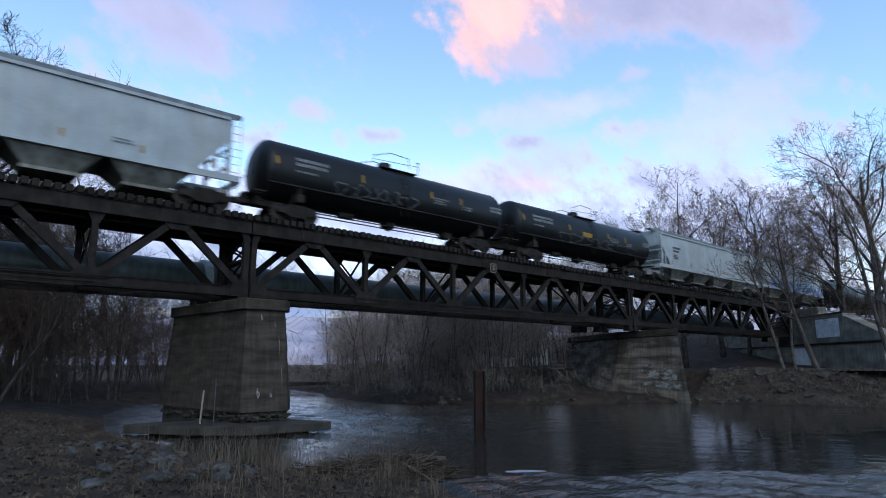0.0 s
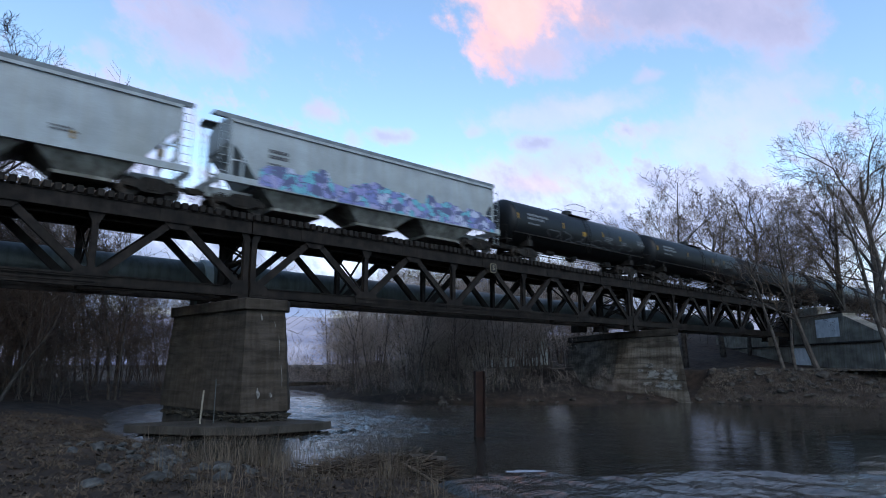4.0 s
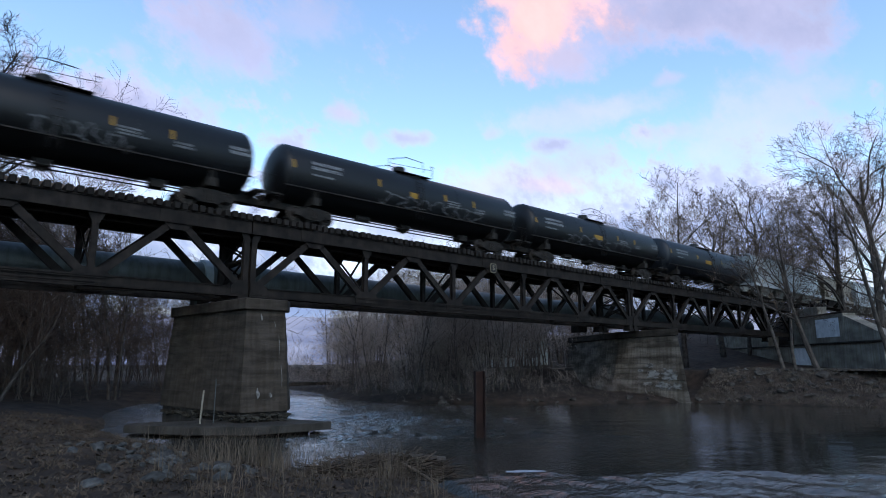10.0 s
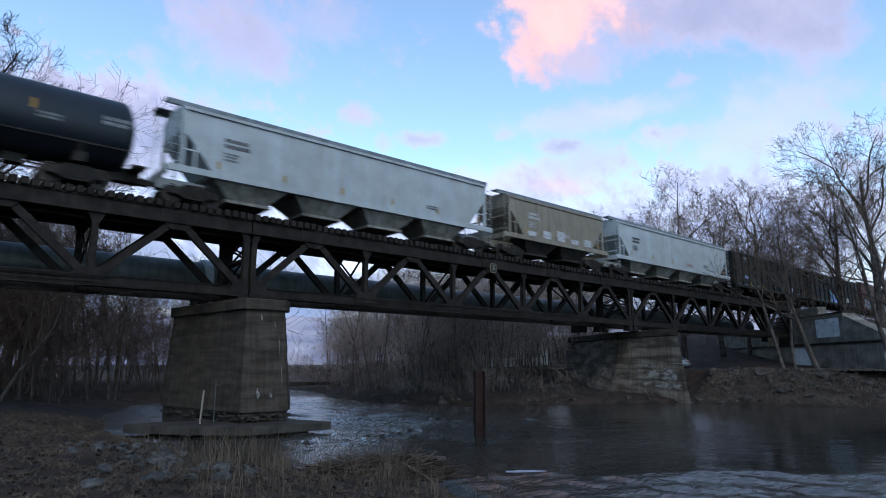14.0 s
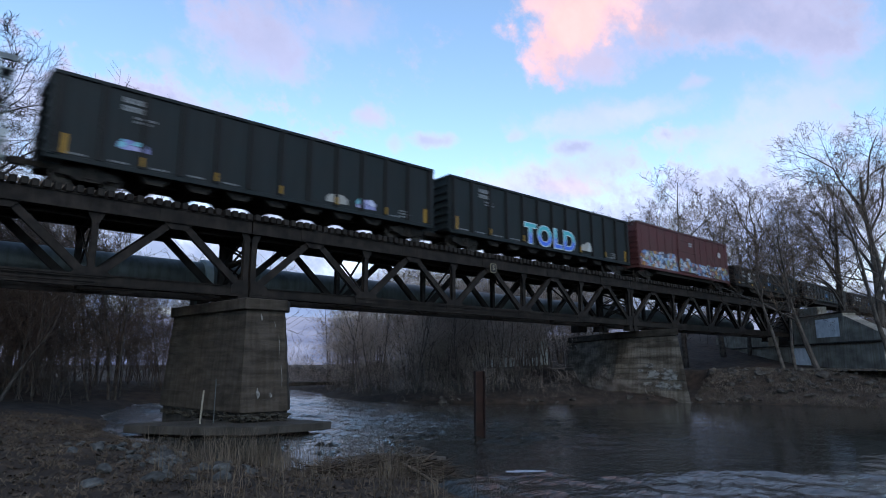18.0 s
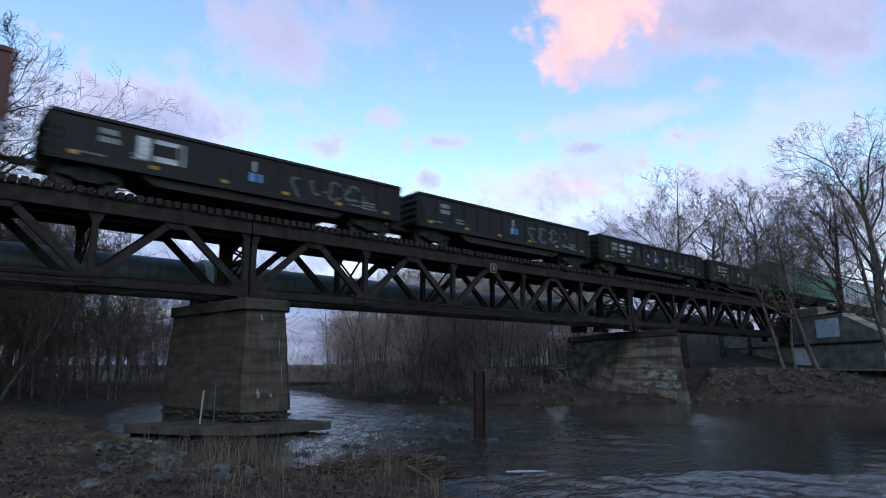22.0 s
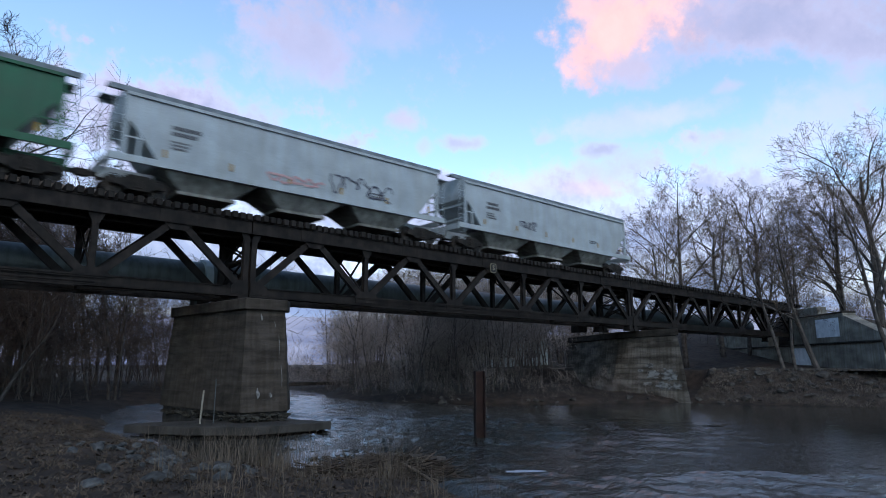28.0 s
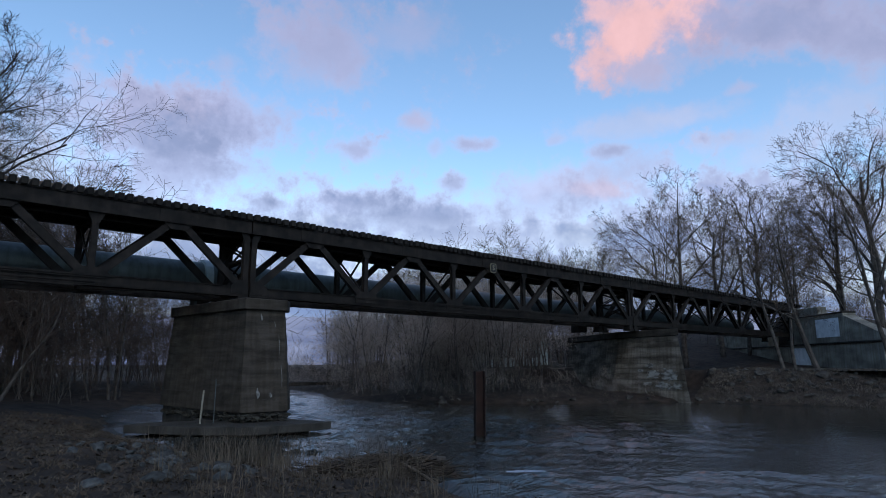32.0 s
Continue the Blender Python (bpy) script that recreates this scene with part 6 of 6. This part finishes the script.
under = [(rs.uniform(76, 112), rs.uniform(37, 60)) for _ in range(46)] + [(rs.uniform(94, 132), rs.choice((rs.uniform(8, 24), rs.uniform(33.5, 37)))) for _ in range(30)]
woods("understorey_beyond_bridge", 21, under, "bare young trees and brush behind the far span", 6, 10.5, 3, 5, 0.007, 0.9, 0.1, TWIG_D, 0.2, 0.7, 0.05)
hedge = [(rs.uniform(70, 98), rs.uniform(11, 24)) for _ in range(45)]
hedge = [p for p in hedge if p[0] > 70 + (p[1] - 16) * 0.95]
woods("thicket_beyond_abutment", 11, hedge, "dark thicket beside the abutment", 3.5, 7.5, 3, 5, 0.007, 0.8, 0.02, TWIG_D, 0.3)


# ---- ground cover and clutter ----
def blades(name, rs, places, label, hmin, hmax, width, lean, material=GRASS, per=7):
    """Dry stems in tufts, each a tapering bent blade."""
    v, f = [], []
    zs = ground_z(np.array([p[0] for p in places]), np.array([p[1] for p in places]))
    for (x, y), z in zip(places, zs):
        for _ in range(per):
            a, h = rs.uniform(0, math.tau), rs.uniform(hmin, hmax)
            l = rs.uniform(0.15, 1) * lean * h
            bx, by = x + rs.gauss(0, 0.08), y + rs.gauss(0, 0.08)
            dx, dy = math.cos(a) * l, math.sin(a) * l
            wx, wy = rs.choice(((width, 0), (0, width), (width * 0.7, -width * 0.7)))
            o = len(v)
            for t, k in ((0, 1.0), (0.5, 0.8), (1.0, 0.25)):
                q = t * t
                px, py, pz = bx + dx * q, by + dy * q, z - 0.05 + h * (t - 0.25 * q * lean)
                v += [(px - wx * k, py - wy * k, pz), (px + wx * k, py + wy * k, pz)]
            f += [(o, o + 1, o + 3, o + 2), (o + 2, o + 3, o + 5, o + 4)]
    return tagged(new(name, soup(name, v, f, material)), label, "dry grass", kind="stuff")


rs = random.Random(9)
tall = []
while len(tall) < 120:
    x, y, nx, ny = along([(8.9, 12.1), (7.5, 12.6), (7.7, 14.5), (7.0, 18)], rs)
    d = rs.uniform(-0.1, 2.6)
    tall.append((x - nx * d, y - ny * d))
while len(tall) < 175:
    tall.append((rs.uniform(3.5, 8.2), rs.uniform(7.5, 12.5)))
for _ in range(26):
    tall += [(rs.uniform(6.6, 8.3), rs.uniform(12.3, 15.5))]
blades("tall_dry_grass", rs, tall, "tall dry reeds and grass on the near bank", 0.3, 1.25, 0.005, 0.45, REED, per=5)
short = []
while len(short) < 5200:
    x, y = rs.uniform(-6, 8.4), rs.uniform(5, 34)
    if float(shore_gap(NEAR_SHORE, np.array([x]), np.array([y]))[0]) < -0.1:
        short.append((x, y))
blades("short_dead_grass", rs, short, "matted dead grass on the near bank", 0.06, 0.3, 0.007, 1.4, per=6)
farg = []
while len(farg) < 2600:
    x, y, nx, ny = along([(48.2, 10), (45.8, 17), (44, 22.8)], rs)
    d = rs.uniform(0.2, 9.5)
    farg.append((x + nx * d, y + ny * d))
blades("far_bank_grass", rs, farg, "dead grass on the far bank slope", 0.08, 0.38, 0.016, 1.2, STRAW, per=5)


def litter(name, rs, count, area, label):
    """Fallen leaves and chips lying loose on the ground."""
    xs = np.array([rs.uniform(*area[0]) for _ in range(count)])
    ys = np.array([rs.uniform(*area[1]) for _ in range(count)])
    keep = shore_gap(NEAR_SHORE, xs, ys) < -0.15
    xs, ys = xs[keep], ys[keep]
    zs = ground_z(xs, ys)
    v, f = [], []
    for x, y, z in zip(xs, ys, zs):
        a, s = rs.uniform(0, 6.3), rs.uniform(0.025, 0.07)
        c, d = math.cos(a) * s, math.sin(a) * s
        t1, t2 = rs.uniform(-0.5, 0.9) * s, rs.uniform(-0.5, 0.9) * s
        o = len(v)
        v += [(x - c, y - d, z + 0.01), (x + d * 0.6, y - c * 0.6, z + 0.015 + t1), (x + c, y + d, z + 0.02 + t2), (x - d * 0.6, y + c * 0.6, z + 0.02)]
        f.append((o, o + 1, o + 2, o + 3))
    return tagged(new(name, soup(name, v, f, LEAF)), label, "leaf litter", kind="stuff")


LEAF = mat("fallen_leaves", (0.025, 0.017, 0.012), (0.09, 0.062, 0.042), 5.0, 0.9, 0, 0.1, 30)
litter("leaf_litter", random.Random(31), 16000, ((-5, 8.6), (5, 30)), "brown fallen leaves on the near bank")


def rock_mesh(seed):
    rs = random.Random(seed)
    bm = bmesh.new()
    bmesh.ops.create_icosphere(bm, subdivisions=2, radius=1.0)
    cuts = [(Vector((rs.gauss(0, 1), rs.gauss(0, 1), rs.gauss(0, 1))).normalized(), rs.uniform(0.5, 0.85)) for _ in range(8)]
    for v in bm.verts:
        for n, d in cuts:
            k = v.co.dot(n)
            if k > d:
                v.co -= n * (k - d)
        v.co *= 1 + 0.08 * noise.noise(v.co * 2.3 + Vector((seed, 0, 0)))
        v.co.z *= 0.7
    return mesh_of("stone", bm)


STONES = [rock_mesh(s) for s in range(7)]
ROCK_B = mat("earthy_stone", (0.024, 0.02, 0.017), (0.075, 0.066, 0.056), 1.4, 0.9, 0, 0.7, 10, rand=0.35)
STONES_OF = {m: [q.copy() for q in STONES] for m in (ROCK, ROCK_B)}


def riprap(name, label, places, rs, smin, smax, sink=0.25, material=None):
    heap = tagged(new(name), label, "rocks")
    for x, y in places:
        s = rs.uniform(smin, smax) * (1.5 if rs.random() < 0.15 else 1)
        o = part("stone", STONES_OF[material or ROCK][rs.randrange(7)], material or ROCK, heap)
        o.location = (x, y, ground_at(x, y) + s * sink)
        o.scale = (s * rs.uniform(0.8, 1.3), s * rs.uniform(0.8, 1.3), s * rs.uniform(0.7, 1.1))
        o.rotation_euler = (rs.uniform(-0.4, 0.4), rs.uniform(-0.4, 0.4), rs.uniform(0, 6.3))


rs = random.Random(13)
places = []
while len(places) < 80:
    x, y, nx, ny = along([(5.3, 19.5), (4.8, 17), (4.7, 14.5), (4.2, 12.2), (4.0, 11.0)], rs)
    d = rs.gauss(0, 0.8)
    places.append((x - nx * d, y - ny * d))
riprap("riprap_near_bank", "grey angular riprap stones on the near bank", places, rs, 0.07, 0.17, 0.3)
places = []
while len(places) < 110:
    x, y, nx, ny = along([(49, 11), (46.4, 17), (44.6, 22.6)], rs)
    d = rs.gauss(4.5, 2.2)
    places.append((x + nx * d, y + ny * d))
while len(places) < 135:
    x, y, nx, ny = along([(46.4, 17), (43.8, 23.0), (37.2, 26.7), (32.2, 30.2), (28, 36)], rs)
    d = rs.uniform(-0.2, 1.0)
    places.append((x + nx * d, y + ny * d))
riprap("riprap_far_bank", "grey stones strewn on the far bank", places, rs, 0.1, 0.32, 0.1, ROCK_B)

RUBBLE = mat("mossy_rubble", (0.018, 0.016, 0.012), (0.05, 0.045, 0.035), 4, 0.95, 0, 0.6, 20, rand=0.3)
rs = random.Random(23)
for k in range(64):
    if k < 22:
        x, y = 10.4 + 2.1 * k / 22, 24.24
    else:
        x, y = 10.33 - 0.8 * (k - 22) / 42, 24.3 + 7.0 * (k - 22) / 42
    s = rs.uniform(0.1, 0.2)
    o = part("rubble_stone", STONES[rs.randrange(7)], RUBBLE, p1)
    o.location = (x + rs.uniform(-0.06, 0.02), y + rs.uniform(-0.06, 0.02), 0.92 + rs.uniform(-0.12, 0.16))
    o.scale = (s, s, s * rs.uniform(0.6, 0.9))
    o.rotation_euler = (0, 0, rs.uniform(0, 6))

# road behind the far bank
def road():
    bm = bmesh.new()
    pts = []
    for (ax, ay), (bx, by) in zip(ROAD, ROAD[1:]):
        for i in range(12):
            pts.append((ax + (bx - ax) * i / 12, ay + (by - ay) * i / 12))
    rows = []
    for i, (x, y) in enumerate(pts):
        p, q = pts[max(0, i - 2)], pts[min(len(pts) - 1, i + 2)]
        d = Vector((q[0] - p[0], q[1] - p[1])).normalized()
        rows.append([bm.verts.new((x + d.y * s, y - d.x * s, ROAD_Z)) for s in (-2.7, 2.7)])
    for a, b in zip(rows, rows[1:]):
        bm.faces.new((a[0], a[1], b[1], b[0]))
    ob = new("road", mesh_of("road", bm))
    ob.data.materials.append(ROADM)
    tagged(ob, "narrow grey asphalt road behind the far bank", "road", kind="structure")


ROAD_Z = 2.25 + WATER_Z + 0.03
road()


def sedan():
    """A four-door saloon, 4.7 m long, its nose towards +x."""
    car = tagged(new("car"), "silver four-door saloon driving along the road", "car")
    paint_m = mat("silver_car_paint", (0.5, 0.52, 0.54), (0.58, 0.6, 0.62), 2, 0.25, 0.3, 0.02, 20)
    glass = mat("tinted_car_glass", (0.01, 0.012, 0.014), (0.02, 0.022, 0.025), 2, 0.08, 0.0, 0.0, 20)
    rubber = mat("tyre_rubber", (0.012, 0.012, 0.012), (0.025, 0.025, 0.025), 5, 0.9)
    lampm = bpy.data.materials.new("headlamp_glow")
    lampm.use_nodes = True
    q = lampm.node_tree.nodes["Principled BSDF"]
    q.inputs["Emission Color"].default_value, q.inputs["Emission Strength"].default_value = (1, 0.93, 0.8, 1), 4.0
    redm = mat("tail_lamp", (0.35, 0.02, 0.02), (0.45, 0.03, 0.03), 3, 0.3)
    bm = bmesh.new()
    side = [(-2.35, 0.45), (-2.32, 0.85), (-2.2, 0.98), (-1.2, 1.02), (0.9, 0.98), (2.0, 0.82), (2.33, 0.66), (2.36, 0.4), (2.2, 0.25), (-2.2, 0.25)]
    prism(bm, side, -0.9, 0.9)
    part("body", bevelled(bm, 0.05), paint_m, car)
    bm = bmesh.new()
    a = [bm.verts.new(v) for v in ((-1.75, -0.84, 0.98), (1.15, -0.84, 0.96), (1.15, 0.84, 0.96), (-1.75, 0.84, 0.98))]
    b = [bm.verts.new(v) for v in ((-0.95, -0.64, 1.40), (0.25, -0.64, 1.42), (0.25, 0.64, 1.42), (-0.95, 0.64, 1.40))]
    for i in range(4):
        bm.faces.new((a[i], a[(i + 1) % 4], b[(i + 1) % 4], b[i]))
    bm.faces.new(b)
    part("windows", bm, glass, car, "dark tinted windows")
    bm = bmesh.new()
    slab(bm, [(-1.0, -0.66), (0.3, -0.66), (0.3, 0.66), (-1.0, 0.66)], 1.40, 1.45)
    part("roof", bevelled(bm, 0.02), paint_m, car)
    bm = bmesh.new()
    for s in (-1, 1):
        for p, r in (((-0.35, 0.66), (-0.35, 0.86)), ((0.3, 0.66), (1.18, 0.86)), ((-1.0, 0.66), (-1.78, 0.86))):
            beam(bm, (p[0], s * p[1], 1.42), (r[0], s * r[1], 0.98), 0.05, 0.07)
    part("pillars", bm, paint_m, car)
    ws = []
    for x in (-1.4, 1.4):
        for y in (-0.82, 0.82):
            bm = bmesh.new()
            turned(bm, "y", [(-0.1, 0.24), (-0.1, 0.31), (0.1, 0.31), (0.1, 0.24)], 20)
            w = part("wheel", bm, rubber, car)
            w.location = (x, y, 0.31)
            bm = bmesh.new()
            turned(bm, "y", [(-0.11, 0.05), (-0.105, 0.2), (0.105, 0.2), (0.11, 0.05)], 10)
            part("rim", bm, paint_m, w)
            ws.append(w)
    for y in (-0.62, 0.62):
        part("headlight", boxes((2.28, 2.36, y - 0.18, y + 0.18, 0.56, 0.70)), lampm, car)
        part("tail_light", boxes((-2.37, -2.28, y - 0.2, y + 0.2, 0.68, 0.84)), redm, car)
    return car, ws


saloon, saloon_wheels = sedan()

# small things
gp = tagged(new("gauge_post"), "pale timber post standing on the pier footing", "post")
bm = bmesh.new()
beam(bm, (0, 0, 0), (0.08, 0.03, 1.3), 0.05, 0.05)
part("post", bm, mat("pale_timber", (0.2, 0.18, 0.14), (0.34, 0.31, 0.25), 4, 0.9), gp)
gp.location = (9.12, 25.25, 0.74)
mr_ = tagged(new("marker_rod"), "thin metal rod with a short crossbar on the pier footing", "rod")
bm = bmesh.new()
tube(bm, [(0, 0, 0), (0, 0, 1.75)], 0.02, 6)
tube(bm, [(-0.02, 0, 1.5), (0.16, 0, 1.5)], 0.015, 6)
part("rod", bm, PIPE, mr_)
mr_.location = (9.62, 25.15, 0.74)

sign = tagged(new("whistle_sign"), "square black sign plate with a cream border and letter S", "sign")
bm = bmesh.new()
prism(bm, [(-0.2, -0.3), (0.2, -0.3), (0.27, -0.23), (0.27, 0.23), (0.2, 0.3), (-0.2, 0.3), (-0.27, 0.23), (-0.27, -0.23)], -0.015, 0.015)
part("plate", bm, mat("yellowed_sign_paint", (0.13, 0.11, 0.075), (0.22, 0.19, 0.13), 5, 0.7), sign)
bm = bmesh.new()
prism(bm, [(-0.16, -0.25), (0.16, -0.25), (0.21, -0.2), (0.21, 0.2), (0.16, 0.25), (-0.16, 0.25), (-0.21, 0.2), (-0.21, -0.2)], -0.021, -0.017)
part("panel", bm, mat("black_sign_paint", (0.012, 0.012, 0.012), (0.03, 0.03, 0.03), 5, 0.7), sign, "black inner panel")
fc = bpy.data.curves.new("letter", "FONT")
fc.body, fc.size, fc.align_x, fc.align_y, fc.extrude, fc.offset = "S", 0.44, "CENTER", "CENTER", 0.004, 0.008
fo = bpy.data.objects.new("letter", fc)
scene.collection.objects.link(fo)
bpy.context.view_layer.update()
lm = bpy.data.meshes.new_from_object(fo.evaluated_get(bpy.context.evaluated_depsgraph_get()))
bpy.data.objects.remove(fo)
lm.materials.clear()
letter = part("letter", lm, mat("cream_sign_paint", (0.17, 0.145, 0.1), (0.27, 0.235, 0.17), 5, 0.7), sign, "cream letter S")
letter.location, letter.rotation_euler = (0, -0.027, 0), (radians(90), 0, 0)
sign.location = (27.7, NEAR_T - 0.3, 9.12)


DRIFT_M = mat("sodden_sticks", (0.02, 0.014, 0.01), (0.085, 0.06, 0.042), 3, 0.95, 0, 0.2, 20)


def driftwood():
    rs = random.Random(4)
    log = tagged(new("driftwood_log"), "weathered driftwood log on the debris at the waterline", "log")
    bm = bmesh.new()
    tube(bm, [(8.9, 13.6, 0.72), (9.7, 13.3, 0.74), (10.5, 12.9, 0.66), (11.0, 12.6, 0.6)], 0.085, 8)
    part("trunk", bm, BARK, log)
    bm = bmesh.new()
    tube(bm, [(9.5, 12.9, 0.72), (9.55, 12.2, 0.6), (9.5, 11.6, 0.48), (9.4, 10.9, 0.36)], 0.035, 6)
    part("limb", bm, GRASS, log, "pale bare broken limb")
    v, f = [], []
    for _ in range(1300):
        x = rs.uniform(7.3, 10.9)
        y = 13.1 - (x - 7.5) * 0.12 + rs.gauss(0, 0.42)
        a, l = rs.gauss(-0.5, 0.8), rs.uniform(0.2, 1.2)
        k = max(0.0, 1 - ((y - 13.0) / 0.9) ** 2) * min(1.0, (11.1 - x) / 0.8)
        z = WATER_Z + rs.uniform(0.0, 0.46) * k
        d = Vector((math.cos(a), math.sin(a), rs.gauss(0, 0.2))) * l / 2
        r = rs.uniform(0.004, 0.02)
        c = Vector((x, y, z))
        s = d.cross(Vector((0, 0, 1))).normalized() * r
        u = Vector((0, 0, r))
        o = len(v)
        for e in (-1, 1):
            p = c + d * e
            v += [tuple(p + s), tuple(p - s * 0.5 + u), tuple(p - s * 0.5 - u)]
        f += [(o, o + 1, o + 4, o + 3), (o + 1, o + 2, o + 5, o + 4), (o + 2, o, o + 3, o + 5)]
    tagged(new("drift_debris", soup("drift_debris", v, f, DRIFT_M)), "tangle of dead sticks and reeds at the waterline", "debris", kind="stuff")


driftwood()
# pale bluish colour that paints the sky's reflection on the standing wave
SKY_SHEEN = mat("river_sky_sheen", (0.2, 0.21, 0.25), (0.42, 0.44, 0.52), 6, 0.5, 0, 0.3, 25)


def sheen_patch(x, y, l, w, seed):
    """Thin pale sheet lying across the stream, coloured as a reflection of the sky."""
    rs = random.Random(seed)
    v, n = [], 22
    for i in range(n):
        a = i * math.tau / n
        k = rs.uniform(0.8, 1.15)
        c, s = math.cos(a) * l * k, math.sin(a) * w * k
        v.append((0.756 * c + 0.655 * s, -0.655 * c + 0.756 * s, 0.0))
    f = [(0, i, i + 1) for i in range(1, n - 1)]
    ob = tagged(new("sheen_patch", soup("sheen_patch", v + [(p[0], p[1], -0.03) for p in v], f + [(i, (i + 1) % n, n + (i + 1) % n, n + i) for i in range(n)], SKY_SHEEN)), "flat pale sheet standing for sky reflected on the river", "foam", "foam on the river")
    ob.location = (x, y, WATER_Z + 0.05)


sheen_patch(12.3, 10.95, 0.5, 0.2, 1)


def house(x, y, turn, l, w, eaves, ridge, wall_m, label):
    """A plain gabled house with windows on its long sides."""
    h = tagged(new("house"), label, "house")
    h.location, h.rotation_euler = (x, y, ground_at(x, y) - 0.2), (0, 0, radians(turn))
    bm = bmesh.new()
    prism(bm, [(-l / 2, 0), (l / 2, 0), (l / 2, eaves), (0, ridge), (-l / 2, eaves)], -w / 2, w / 2)
    part("wall", bm, wall_m, h)
    for s in (-1, 1):
        bm = bmesh.new()
        prism(bm, [(0, ridge + 0.02), (0, ridge + 0.2), (s * (l / 2 + 0.4), eaves - 0.1), (s * (l / 2 + 0.4), eaves - 0.28)], -w / 2 - 0.4, w / 2 + 0.4)
        part("roof", bm, ROADM, h, "dark shingle roof slope")
    for z in (1.0, 3.6):
        for k in (-0.28, 0.0, 0.28):
            win = part("window", boxes((k * l - 0.5, k * l + 0.5, -w / 2 - 0.04, -w / 2 - 0.003, z, z + 1.35)), WHITE_W, h)
            part("pane", boxes((k * l - 0.42, k * l + 0.42, -w / 2 - 0.05, -w / 2 - 0.042, z + 0.08, z + 1.27)), PANE, win, "dark window pane")


PANE = mat("dark_window_pane", (0.01, 0.012, 0.014), (0.02, 0.022, 0.026), 2, 0.1, 0, 0, 10, spec=0.5)
house(61.5, 57.5, -42, 9.5, 8, 5.4, 8.2, mat("pale_green_siding", (0.4, 0.45, 0.44), (0.52, 0.56, 0.55), 2, 0.7), "pale green two-storey house behind the bare woods")
fb = tagged(new("footbridge"), "low dark footbridge over the river far upstream", "bridge")
part("deck", boxes((26.5, 36, 56.0, 57.2, 1.0, 1.35), bevel=0.03), CONCRETE_D, fb)


# ---- motions ----
def motions():
    for i, (c, x) in enumerate(cars):
        walk(c, [(t, pose(x - SPEED * t, TRACK_Y, RAIL_TOP)) for t in (0.0, 16.0, 32.0)])
    walk(river, [(0.0, pose(0, 0, WATER_Z)), (32.0, pose(3, -8, WATER_Z))])
    walk(clouds, [(0.0, pose(0, 0, CLOUD_H)), (32.0, pose(DRIFT.x * 32, DRIFT.y * 32, CLOUD_H))])
    # the wheels turn while their car is near
    for i, w in wheels:
        x = cars[i][1]
        t0, t1 = max(0.0, (x - 95) / SPEED), min(32.0, (x + 12) / SPEED)
        f0, f1 = frame(t0), frame(t1)
        rest = w.location.copy()
        rows = [(0.0, Matrix.Translation(rest))] if f0 > 1 else []
        for f in range(f0, f1 + 1):
            rows.append(((f - 1) / FPS, Matrix.Translation(rest) @ Matrix.Rotation(-SPEED / WHEEL_R * (f - f0) / FPS, 4, "Y")))
        if f1 < frame(32.0):
            rows.append((32.0, rows[-1][1]))
        walk(w, rows)
    # the saloon drives by once
    rows = [(0.0, (66.0, -35.0, 16)), (11.0, (58.0, -5.0, 15)), (12.0, (54.6, 8.0, 5)), (12.6, (55.4, 15.6, -15)), (13.2, (58.6, 22.5, -25)), (13.6, (60.9, 27.0, -26)), (13.95, (64.8, 34.8, -27)), (14.5, (70.0, 45.2, -27)), (18.0, (86.0, 75.0, -28)), (32.0, (110, 120, -29))]
    walk(saloon, [(t, pose(x, y, ROAD_Z, 0, 0, 90 + a)) for t, (x, y, a) in rows])


motions()
